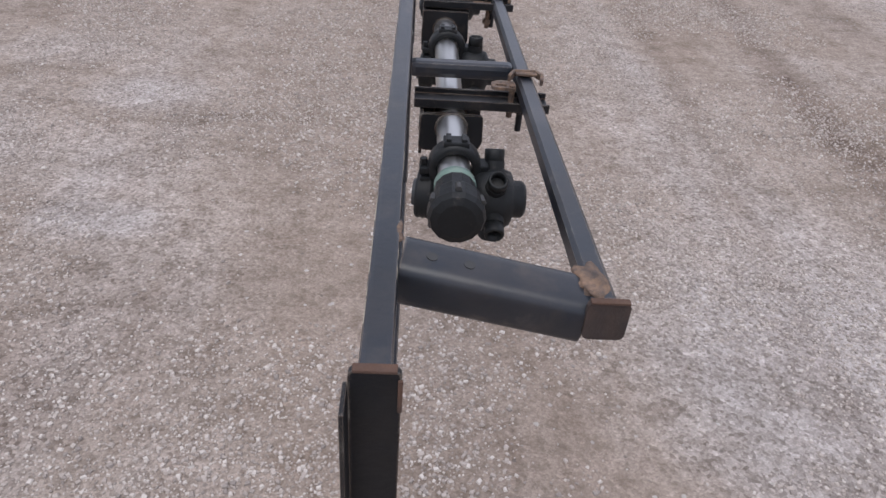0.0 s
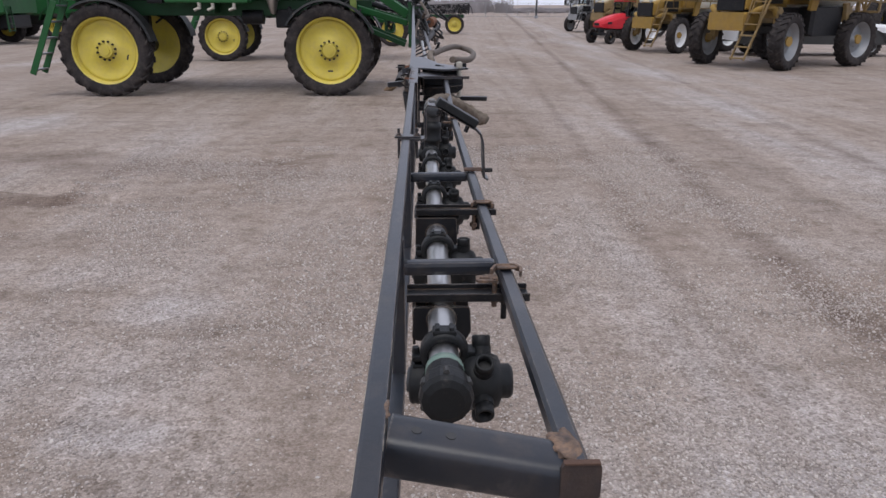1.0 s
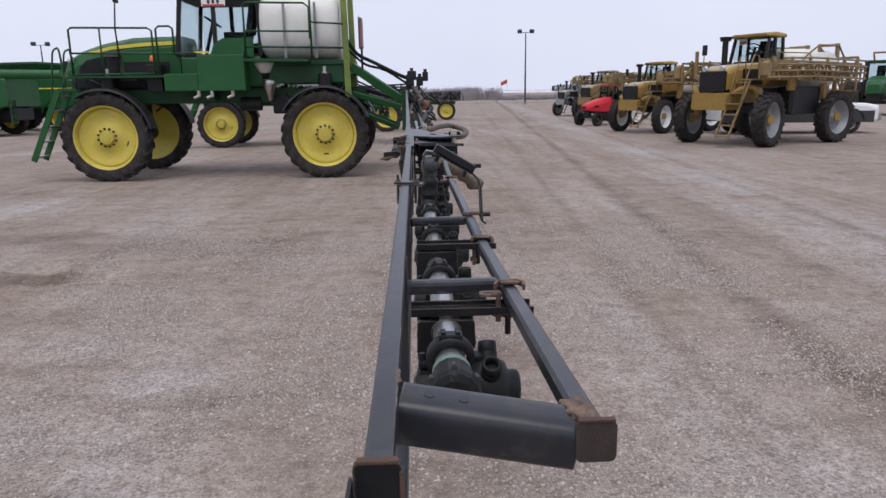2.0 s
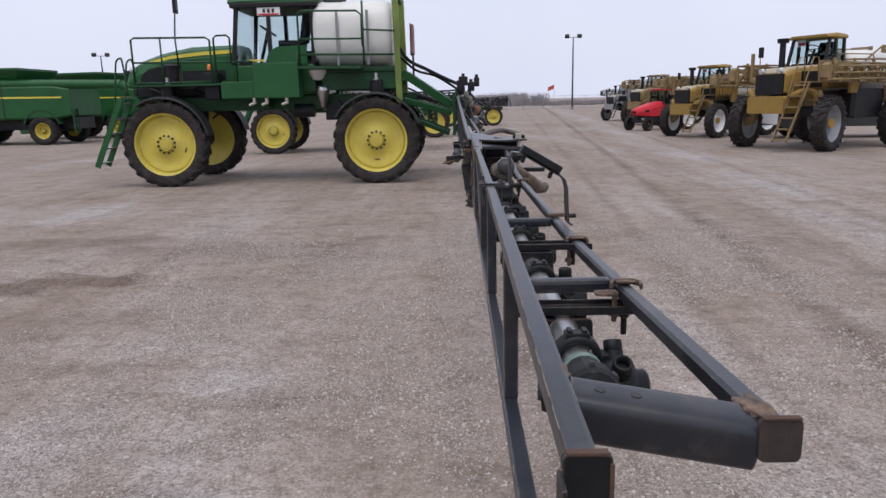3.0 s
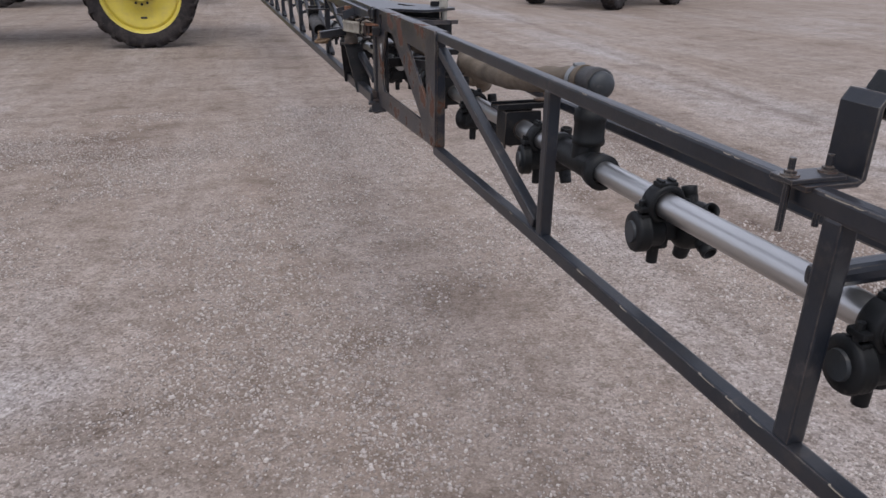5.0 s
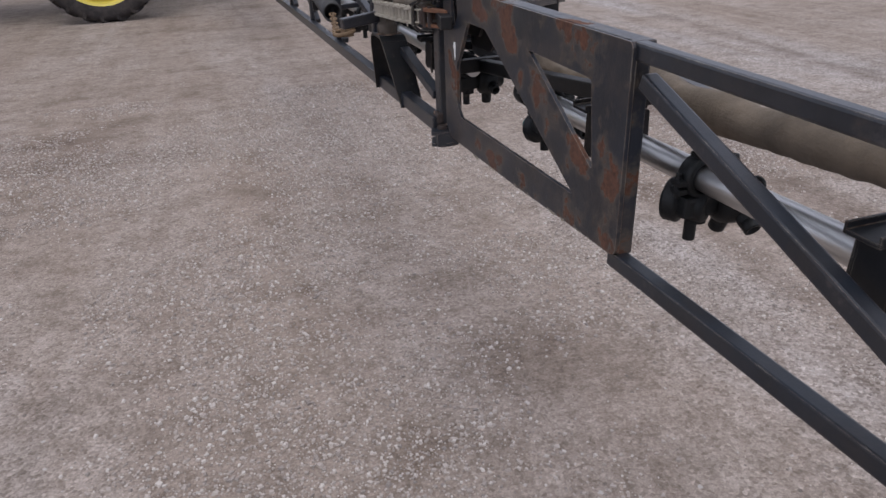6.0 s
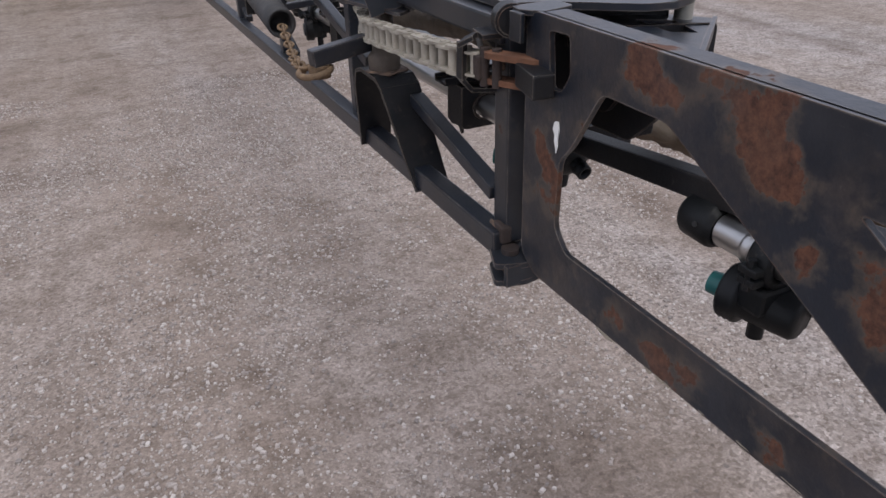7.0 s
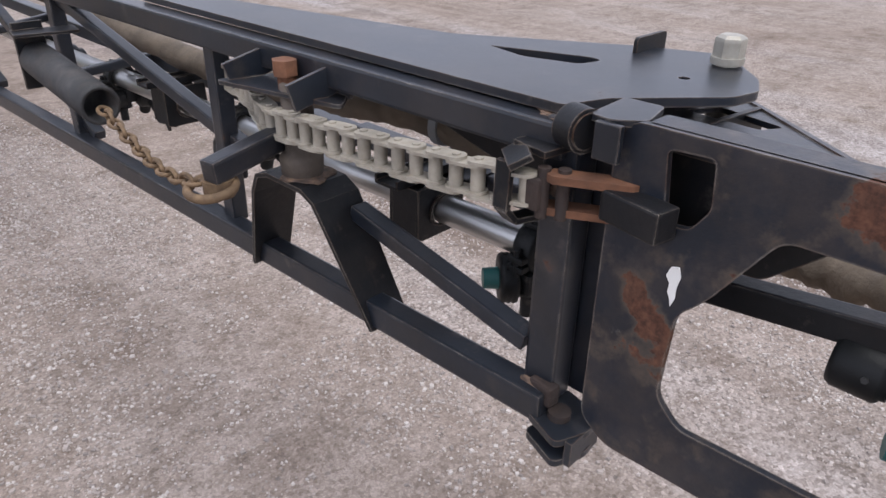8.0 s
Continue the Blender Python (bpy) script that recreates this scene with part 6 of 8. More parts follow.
    bm = bmesh.new()
    block(bm, (0.0, 0.775, 3.40), (0.46, 0.006, 0.15), 0.0)
    card = part("lot_card", bm, M_WPAINT, root, "white paper card with dark print")
    for dx, w in ((0.09, 0.05), (0.0, 0.05), (-0.09, 0.05)):
        bm = bmesh.new()
        block(bm, (dx, 0.780, 3.41), (w, 0.004, 0.075))
        part("print_bar", bm, M_INK, card)
    bm = bmesh.new()
    block(bm, (0.0, 0.780, 3.345), (0.42, 0.004, 0.03))
    part("print_bar", bm, M_RED, card)
    # side box with steps, left side
    for s in (1, -1):
        bm = bmesh.new()
        block(bm, (-0.165, s * 1.02, 2.05), (0.90, 0.40, 0.68), 0.02)
        block(bm, (0.62, s * 1.00, 1.88), (0.66, 0.36, 0.33), 0.02)
        part("side_box", bm, M_GREEN, root, "green side box")
        bm = bmesh.new()
        block(bm, (1.20, s * 0.86, 1.97), (0.30, 0.24, 0.54), 0.03)
        part("battery_box", bm, M_BLACK, root)
        bm = bmesh.new()
        for xx in (-0.35, 0.05, 0.3):
            rod(bm, (xx, s * 1.18, 1.72), (xx, s * 1.18, 1.60), 0.035, 10)
            rod(bm, (xx, s * 1.18, 1.62), (xx + 0.10, s * 1.20, 1.58), 0.028, 10)
        part("valve", bm, M_ZINC, root)
    bm = bmesh.new()
    rod(bm, (2.10, 0.60, 2.0), (2.10, 0.60, 2.40), 0.14, 20)
    rod(bm, (2.10, 0.60, 2.40), (2.10, 0.60, 2.47), 0.19, 20, 0.12)
    part("air_cleaner", bm, M_BLACK, root)
    bm = bmesh.new()
    lathe(bm, [(0, 0.12), (0.03, 0.11), (0.045, 0.06), (0.045, 0)], 14, Matrix.Translation((1.30, 0.72, 2.30)))
    part("beacon", bm, M_AMBER, root, "amber warning light")
    # walkway, rails and ladder on the left
    bm = bmesh.new()
    beam(bm, (2.75, 0.95, 2.0), (0.7, 0.95, 2.0), 0.45, 0.04)
    beam(bm, (2.75, 0.70, 1.78), (2.9, 1.0, 1.78), 0.5, 0.04)
    part("walkway", bm, M_DGREEN, root)
    rail_loop(root, [(2.68, 1.12, 2.03), (2.68, 1.12, 2.88), (2.62, 1.12, 2.92), (1.20, 1.12, 2.90), (1.12, 1.12, 2.85), (1.12, 1.12, 2.02)], 0.020, M_DGREEN)
    rail_loop(root, [(1.04, 1.12, 2.02), (1.04, 1.12, 2.88), (0.98, 1.12, 2.93), (0.78, 1.12, 2.93), (0.72, 1.12, 2.88), (0.72, 1.12, 2.40)], 0.020, M_DGREEN)
    rail_loop(root, [(2.68, 1.12, 2.45), (0.30, 1.12, 2.42)], 0.018, M_DGREEN)
    rail_loop(root, [(2.70, 1.12, 2.05), (1.12, 1.12, 2.05)], 0.018, M_DGREEN)
    for x in (2.1,):
        rail_loop(root, [(x, 1.12, 2.02), (x, 1.12, 2.91)], 0.018, M_DGREEN)
    for s in (0.92, 1.36):
        bm = bmesh.new()
        beam(bm, (3.52, s, 0.42), (2.90, s, 1.74), 0.035, 0.11, (1, 0, 0), 0.006)
        part("ladder_rail", bm, M_GREEN, root)
        rail_loop(root, [(3.05, s, 1.42), (2.93, s, 2.30), (2.90, s, 2.46), (2.84, s, 2.52), (2.78, s, 2.46), (2.74, s, 1.8)], 0.018, M_DGREEN, "ladder_handle", True)
    for k in range(5):
        bm = bmesh.new()
        f = 0.06 + k * 0.22
        block(bm, (3.52 - 0.62 * f, 1.14, 0.42 + 1.32 * f), (0.13, 0.42, 0.03), 0.004)
        part("ladder_step", bm, M_GREYM, root)
    # mirror arm
    rail_loop(root, [(1.75, 1.14, 2.05), (1.78, 1.16, 2.9), (1.72, 1.18, 3.42)], 0.016, M_BLACK, "mirror_arm")
    bm = bmesh.new()
    block(bm, (1.70, 1.20, 3.52), (0.06, 0.16, 0.34), 0.02)
    part("mirror", bm, M_BLACK, root)
    # white tank on its cradle
    bm = bmesh.new()
    n, secs = 28, []
    for x, f in ((-0.86, 0.80), (-0.90, 0.93), (-1.0, 1.0), (-1.36, 1.0), (-1.40, 0.985), (-1.45, 1.0), (-1.95, 1.0), (-2.0, 0.985), (-2.05, 1.0), (-2.30, 1.0), (-2.40, 0.94), (-2.44, 0.8)):
        ring = []
        for k in range(n):
            a = k * math.tau / n
            c, s = math.cos(a), math.sin(a)
            e = (abs(c) ** 3.2 + abs(s) ** 3.2) ** (-1 / 3.2)
            ring.append((x, 0.94 * f * c * e, 2.95 + 0.66 * f * s * e))
        secs.append(ring)
    loft(bm, secs)
    for f in bm.faces:
        f.smooth = len(f.verts) == 4
    tank = part("spray_tank", bm, M_TANK, root, "white plastic spray tank")
    bm = bmesh.new()
    rod(bm, (-1.25, 0.3, 3.58), (-1.25, 0.3, 3.68), 0.24, 24)
    part("tank_lid", bm, M_GREYCAP, tank)
    for x in (-1.38, -1.98):
        for s in (1, -1):
            bm = bmesh.new()
            beam(bm, (x, s * 0.965, 2.32), (x, s * 0.965, 3.36), 0.05, 0.012, (0, 1, 0))
            part("tank_strap", bm, M_GREYM, root)
    bm = bmesh.new()
    beam(bm, (-0.8, 0, 2.24), (-2.5, 0, 2.24), 1.7, 0.10, (0, 0, 1), 0.02)
    beam(bm, (-1.0, 0.75, 2.02), (-2.5, 0.75, 2.02), 0.12, 0.36, (0, 0, 1), 0.02)
    beam(bm, (-1.0, -0.75, 2.02), (-2.5, -0.75, 2.02), 0.12, 0.36, (0, 0, 1), 0.02)
    part("tank_cradle", bm, M_DGREEN, root)
    bm = bmesh.new()
    lathe(bm, [(0.0, -0.42), (0.05, -0.40), (0.13, -0.10), (0.15, 0.0), (0.0, 0.02)], 20, Matrix.Translation((-1.0, 0.80, 1.92)))
    part("inductor_cone", bm, M_STEEL, root, "steel mixing cone")
    bm = bmesh.new()
    lathe(bm, [(0.0, -0.22), (0.10, -0.20), (0.19, -0.05), (0.20, 0.0), (0.0, 0.02)], 20, Matrix.Translation((-0.92, 0.82, 2.26)))
    part("tank_sump", bm, M_TANK, root)
    bm = bmesh.new()
    beam(bm, (-0.62, 1.05, 2.28), (-1.85, 1.05, 2.26), 0.40, 0.06, (0, 0, 1), 0.01)
    part("tank_walkway", bm, M_DGREEN, root)
    rail_loop(root, [(-0.66, 1.2, 2.3), (-0.66, 1.2, 3.30), (-0.74, 1.2, 3.34), (-1.80, 1.2, 3.32), (-1.90, 1.2, 3.24), (-1.90, 1.2, 2.66)], 0.020, M_DGREEN)
    rail_loop(root, [(-0.62, 1.2, 2.53), (-2.50, 1.0, 2.50)], 0.020, M_DGREEN)
    rail_loop(root, [(-0.66, 1.2, 2.82), (-1.88, 1.2, 2.80)], 0.018, M_DGREEN)
    rail_loop(root, [(-1.9, 1.2, 2.97), (-2.52, 1.0, 2.95)], 0.018, M_DGREEN)
    rail_loop(root, [(-1.92, 1.2, 2.30), (-1.92, 1.2, 3.5)], 0.020, M_DGREEN)
    rail_loop(root, [(-0.62, 1.2, 2.28), (-0.62, 1.2, 2.55)], 0.020, M_DGREEN)
    # pumps, plumbing and hoses below
    rng = random.Random(5)
    for k in range(14):
        bm = bmesh.new()
        x, z = rng.uniform(-2.3, -0.7), rng.uniform(1.30, 1.75)
        y = rng.uniform(0.2, 0.9)
        pipe(bm, [(x, y, z), (x - 0.12, y + 0.08, z - rng.uniform(0.05, 0.25)), (x - 0.3, y, z - rng.uniform(-0.1, 0.2)), (x - 0.45, y - 0.05, z + 0.1)], rng.uniform(0.018, 0.035), 8, 5)
        part("plumbing_hose", bm, M_PLAST, root)
    bm = bmesh.new()
    rod(bm, (-0.75, 0.5, 1.45), (-0.35, 0.5, 1.45), 0.14, 16)
    part("pump", bm, M_BLACK, root)
    bm = bmesh.new()
    block(bm, (-1.2, 0.45, 1.42), (0.4, 0.35, 0.35), 0.03)
    part("filter_housing", bm, M_BLACK, root)
    # rear mast, sign panel and lift arms
    for s in (1, -1):
        bm = bmesh.new()
        beam(bm, (-2.56, s * 0.80, 1.55), (-2.52, s * 0.80, 3.75), 0.10, 0.12, (1, 0, 0), 0.01)
        part("mast", bm, M_MAST, root)
        bm = bmesh.new()
        beam(bm, (-2.62, s * 0.70, 2.16), (-3.60, s * 0.60, 1.50), 0.12, 0.16, (1, 0, 0), 0.015)
        part("lift_arm", bm, M_GREEN, root)
        bm = bmesh.new()
        beam(bm, (-2.62, s * 0.66, 1.62), (-3.60, s * 0.60, 1.34), 0.09, 0.11, (1, 0, 0), 0.015)
        part("lift_link", bm, M_GREEN, root)
        bm = bmesh.new()
        beam(bm, (-2.62, s * 0.60, 1.30), (-3.55, s * 0.55, 0.92), 0.08, 0.09, (1, 0, 0), 0.015)
        part("lift_brace", bm, M_DGREEN, root)
        bm = bmesh.new()
        rod(bm, (-2.72, s * 0.45, 1.75), (-3.2, s * 0.45, 1.60), 0.05, 14)
        rod(bm, (-3.2, s * 0.45, 1.60), (-3.5, s * 0.45, 1.51), 0.025, 12)
        part("lift_cylinder", bm, M_BLACK, root)
    bm = bmesh.new()
    beam(bm, (-2.50, 0.80, 3.72), (-2.50, -0.80, 3.72), 0.08, 0.10)
    beam(bm, (-2.56, 0.80, 2.1), (-2.56, -0.80, 2.1), 0.10, 0.14)
    part("mast_crossbar", bm, M_DGREEN, root)
    bm = bmesh.new()
    block(bm, (-2.86, 0.86, 2.78), (0.05, 0.40, 0.56), 0.01)
    sign = part("marker_panel", bm, M_BROWN, root, "maroon slow-vehicle panel in a dark frame")
    bm = bmesh.new()
    block(bm, (-2.826, 0.86, 2.78), (0.012, 0.44, 0.60), 0.004)
    part("panel_frame", bm, M_BLACK, sign)
    for y in (0.74, 0.96):
        rail_loop(root, [(-2.86, y, 2.50), (-2.86, y, 2.08)], 0.014, M_BLACK, "panel_post")
    rail_loop(root, [(-2.55, 0.72, 2.70), (-2.75, 0.72, 2.40), (-3.1, 0.66, 2.22), (-3.5, 0.6, 2.02), (-3.78, 0.5, 1.90)], 0.035, M_PLAST, "boom_hose", True)
    rail_loop(root, [(-2.55, 0.60, 2.5), (-2.9, 0.6, 2.2), (-3.3, 0.55, 2.08), (-3.75, 0.4, 1.80)], 0.025, M_PLAST, "boom_hose", True)
    return root


def boom_rack(at, folded):
    """The centre rack behind the sprayer; with folded wings where the boom is not spread."""
    root = thing("boom_rack", "dark green and black steel centre rack behind the sprayer", "boom rack", at, "boom racks")
    bm = bmesh.new()
    truss(bm, (-3.66, -1.5, 0.95), (-3.66, 1.5, 0.95), 0.75, 8, 0.06)
    truss(bm, (-3.95, -1.5, 1.0), (-3.95, 1.5, 1.0), 0.62, 8, 0.045)
    for y in (-1.5, -0.7, 0.0, 0.7, 1.5):
        for z in (1.0, 1.62):
            beam(bm, (-3.66, y, z), (-3.95, y, z), 0.04, 0.04)
    part("rack_frame", bm, M_DGREEN, root)
    rng = random.Random(11)
    for k in range(16):
        bm = bmesh.new()
        y, z = rng.uniform(-1.4, 1.4), rng.uniform(1.0, 1.75)
        pipe(bm, [(-3.7, y, z), (-3.8, y + rng.uniform(-0.2, 0.2), z - 0.15), (-3.9, y + rng.uniform(-0.4, 0.4), z - 0.05), (-3.98, y + rng.uniform(-0.5, 0.5), z + 0.1)], rng.uniform(0.012, 0.028), 8, 5)
        part("rack_hose", bm, M_PLAST, root)
    for k in range(5):
        bm = bmesh.new()
        y = -1.2 + 0.6 * k
        block(bm, (-3.8, y, 1.86 - 0.05 * (k % 2)), (0.16, 0.18, 0.22), 0.02)
        rod(bm, (-3.8, y, 1.70), (-3.8, y, 1.80), 0.04, 10)
        part("valve_block", bm, M_BLACK, root)
    if folded:
        for s in (1, -1):
            bm = bmesh.new()
            truss(bm, (-3.8, s * 1.55, 1.55), (1.2, s * 1.62, 2.05), 0.42, 12, 0.045)
            truss(bm, (-3.8, s * 1.78, 1.60), (0.9, s * 1.82, 2.02), 0.36, 12, 0.035)
            part("folded_wing", bm, M_GREYBOOM, root, "folded boom wing")
    return root


main_pose = pose(-3.87, 15.37, 0, 0, 0, 180)
main_green = green_sprayer(main_pose)
boom_rack(main_pose, False)
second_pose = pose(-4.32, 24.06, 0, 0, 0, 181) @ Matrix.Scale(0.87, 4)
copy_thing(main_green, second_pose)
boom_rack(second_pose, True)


def boom_cart(at):
    """A low green chassis on tall wheels that carries dark folded trusses."""
    root = thing("boom_cart", "low sprayer chassis with yellow wheels and dark folded trusses", "boom cart", at, "green boom carts")
    for x in (1.85, -1.85):
        for y in (1.2, -1.2):
            add_wheel(root, x, y, 1.50, 0.32, 1.06, M_YRIM, "dish", 40 * x + 11 * y)
    bm = bmesh.new()
    for y in (0.45, -0.45):
        beam(bm, (-2.6, y, 1.35), (2.6, y, 1.35), 0.14, 0.26, (0, 0, 1), 0.02)
    for x in (-1.85, 1.85):
        beam(bm, (x, -1.0, 1.30), (x, 1.0, 1.30), 0.2, 0.2, (0, 0, 1), 0.02)
        for y in (-0.95, 0.95):
            beam(bm, (x, y, 0.72), (x, y, 1.40), 0.18, 0.18, (1, 0, 0), 0.02)
    part("chassis", bm, M_DGREEN, root)
    for s in (1, -1):
        for k in range(3):
            bm = bmesh.new()
            truss(bm, (2.2, s * (0.5 + 0.35 * k), 1.52 + 0.06 * k), (-3.0, s * (0.55 + 0.35 * k), 1.60 + 0.12 * k), 0.46, 13, 0.05)
            part("folded_wing", bm, M_BLACK, root, "dark folded boom wing")
    rng = random.Random(8)
    for k in range(12):
        x, y = rng.uniform(-2.8, 2.0), rng.uniform(-1.2, 1.2)
        rail_loop(root, [(x, y, 1.5), (x - 0.2, y + 0.15, 2.15), (x - 0.5, y + 0.2, 2.0), (x - 0.6, y, 1.5)], 0.028, M_PLAST, "cart_hose", True)
    bm = bmesh.new()
    block(bm, (0.9, 0, 1.72), (1.0, 0.9, 0.55), 0.06)
    part("engine_box", bm, M_DGREEN, root)
    return root


def root_hoses():
    """Hoses, fold cylinder and valve slung under the boom where it meets the sprayer."""
    root = thing("boom_hoses", "tangle of dusty black hoses and fold cylinder under the boom", "hoses", Matrix.Translation((-0.05, 12.6, 1.3)))
    rng = random.Random(31)
    for k in range(14):
        bm = bmesh.new()
        y, x, z = rng.uniform(-1.6, 0.6), rng.uniform(0.0, 0.35), rng.uniform(-0.25, 0.30)
        pipe(bm, [(x, y, z), (x + rng.uniform(-0.1, 0.2), y + 0.25, z - rng.uniform(0.05, 0.2)), (x + rng.uniform(-0.1, 0.15), y + 0.6, z - 0.05), (x * 0.4, y + 1.0, z + 0.15)], rng.uniform(0.016, 0.034), 8, 5)
        part("hose", bm, M_PLAST if k % 3 else M_SLEEVE, root)
    bm = bmesh.new()
    rod(bm, (0.10, -1.4, -0.18), (0.28, -0.3, -0.02), 0.045, 14)
    rod(bm, (0.28, -0.3, -0.02), (0.34, 0.1, 0.04), 0.022, 12)
    part("fold_cylinder", bm, M_DUSTB, root, "dusty hydraulic fold cylinder")
    for dx, dz, sx in ((0.16, 0.52, 0.12), (0.02, 0.62, 0.16), (0.26, 0.60, 0.10)):
        bm = bmesh.new()
        block(bm, (dx, 0.35, dz), (sx, 0.14, 0.16), 0.02)
        rod(bm, (dx, 0.35, dz + 0.07), (dx, 0.35, dz + 0.13), 0.03, 10)
        part("valve_block", bm, M_BLACK, root)
    bm = bmesh.new()
    rod(bm, (0.20, -0.2, 0.10), (0.26, 0.15, 0.12), 0.075, 16)
    part("valve_cap", bm, M_ORUST, root, "dull orange cap")


root_hoses()
first_cart = boom_cart(pose(-2.85, 32.3, 0, 0, 0, 180) @ Matrix.Scale(0.88, 4))
copy_thing(first_cart, pose(0.6, 45.0, 0, 0, 0, 178) @ Matrix.Scale(0.86, 4))


# ---- gold sprayers and others across the lane ----
def row_sprayer(at, label, paint, frame_paint, rim_mat, tyre=(1.52, 0.36, 0.98), base=3.05, track=2.75, boom_mat=None, front=None, name="field_sprayer", group="sprayers in the row", hood_white=False, boom_up=0.0):
    root = thing(name, label, "sprayer", at, group)
    D, W, R = tyre
    boom_mat = boom_mat or frame_paint
    hx, hy = base / 2, track / 2
    for x in (hx, -hx):
        for y in (hy, -hy):
            d, w, r = (front if front and x > 0 else tyre)
            add_wheel(root, x, y, d, w, r, rim_mat, "spoke", 31 * x + 13 * y, 14 if x > 0 else 0)
    bm = bmesh.new()
    for y in (0.42, -0.42):
        beam(bm, (-hx - 0.9, y, 1.35), (hx + 0.6, y, 1.35), 0.14, 0.28, (0, 0, 1), 0.02)
    for x in (-hx, hx):
        beam(bm, (x, -hy + 0.3, 1.45), (x, hy - 0.3, 1.45), 0.24, 0.22, (0, 0, 1), 0.02)
    part("chassis", bm, frame_paint, root)
    for x in (hx, -hx):
        for s in (1, -1):
            bm = bmesh.new()
            pts = [Vector((x, s * (hy - 0.42), 1.62)), Vector((x, s * (hy - 0.36), 1.40)), Vector((x, s * (hy - 0.28), 0.80))]
            for a, b in zip(pts, pts[1:]):
                beam(bm, a, b, 0.20, 0.16, (1, 0, 0), 0.02)
            beam(bm, (x, s * (hy - 0.3), 0.80), (x, s * (hy - 0.05), 0.80), 0.2, 0.2, (0, 0, 1), 0.03)
            part("wheel_leg", bm, frame_paint, root)
            bm = bmesh.new()
            rod(bm, (x, s * (hy - 0.12), D / 2), (x, s * (hy + 0.10), D / 2), 0.13, 16)
            part("final_drive", bm, paint, root)
    # nose with grille, bumper and hood
    nx = hx + 0.75
    bm = bmesh.new()
    loft(bm, [soft_box(0.62, 0.56, 1.55, 2.34, 0.25), soft_box(nx - 0.45, 0.55, 1.55, 2.26, 0.25), soft_box(nx - 0.06, 0.50, 1.58, 2.12, 0.2)])
    hood = part("hood", bm, paint, root)
    bm = bmesh.new()
    loft(bm, [[(x, y, z) for y, z in ((-w, z0 - 0.03), (w, z0 - 0.03), (w * 0.86, z0), (-w * 0.86, z0))] for x, w, z0 in ((0.66, 0.46, 2.352), (nx - 0.44, 0.45, 2.272), (nx - 0.10, 0.42, 2.142))])
    part("hood_top", bm, M_DUSTY, hood, "pale dusty hood top")
    for s in (1, -1):
        bm = bmesh.new()
        block(bm, (1.25, s * 0.565, 1.94), (0.85, 0.03, 0.44), 0.01)
        part("side_vent", bm, M_BLACK, hood, "black louvred side vent")
    bm = bmesh.new()
    block(bm, (nx - 0.04, 0, 1.82), (0.08, 0.90, 0.56), 0.01)
    grille = part("grille", bm, M_BLACK, root, "black mesh grille")
    bm = bmesh.new()
    for k in range(9):
        beam(bm, (nx + 0.004, -0.42, 1.58 + 0.06 * k), (nx + 0.004, 0.42, 1.58 + 0.06 * k), 0.008, 0.012)
    part("grille_bars", bm, M_BLACK, grille)
    bm = bmesh.new()
    loft(bm, [soft_box(nx - 0.5, 0.60, 1.02, 1.50, 0.1), soft_box(nx + 0.10, 0.60, 1.02, 1.50, 0.1)])
    beam(bm, (nx + 0.06, -0.6, 1.30), (nx + 0.14, -0.6, 1.30), 0.01, 0.02)
    part("bumper", bm, paint, root)
    for s in (1, -1):
        bm = bmesh.new()
        rod(bm, (nx - 0.10, s * 0.30, 2.20), (nx + 0.0, s * 0.30, 2.17), 0.07, 14)
        part("headlight", bm, M_LENS, root, "clear headlight")
    # cab
    bm = bmesh.new()
    loft(bm, [soft_box(-0.42, 0.66, 1.70, 2.36, 0.05), soft_box(0.62, 0.64, 1.70, 2.36, 0.05)])
    part("cab_base", bm, paint, root)
    hollow_cab(root, 0.06, 0.66, 0.60, 2.36, 3.06, paint, paint, 0, 0.15, 0.16)
    bm = bmesh.new()
    block(bm, (0.66, -0.30, 2.98), (0.004, 0.26, 0.20))
    card = part("lot_card", bm, M_WPAINT, root, "white paper card with a red band")
    bm = bmesh.new()
    block(bm, (0.664, -0.30, 2.95), (0.004, 0.22, 0.07))
    part("print_bar", bm, M_RED, card)
    # exhaust stack, post and mirror
    bm = bmesh.new()
    rod(bm, (1.32, -0.40, 2.2), (1.32, -0.40, 3.00), 0.085, 16)
    rod(bm, (1.32, -0.40, 2.98), (1.32, -0.40, 3.10), 0.15, 16, 0.17)
    rod(bm, (1.32, -0.40, 2.20), (1.32, -0.40, 2.32), 0.16, 16)
    part("intake_stack", bm, M_BLACK, root)
    bm = bmesh.new()
    beam(bm, (hx + 0.25, -hy + 0.35, 1.9), (hx + 0.25, -hy + 0.35, 2.72), 0.08, 0.08, (1, 0, 0), 0.01)
    beam(bm, (hx + 0.2, -0.6, 1.75), (hx + 0.25, -hy + 0.35, 2.0), 0.10, 0.12)
    part("front_post", bm, frame_paint, root)
    rail_loop(root, [(hx + 0.18, -hy + 0.55, 1.9), (hx + 0.18, -hy + 0.55, 2.60)], 0.016, frame_paint, "mirror_arm")
    bm = bmesh.new()
    block(bm, (hx + 0.16, -hy + 0.55, 2.74), (0.05, 0.16, 0.30), 0.02)
    part("mirror", bm, M_BLACK, root)
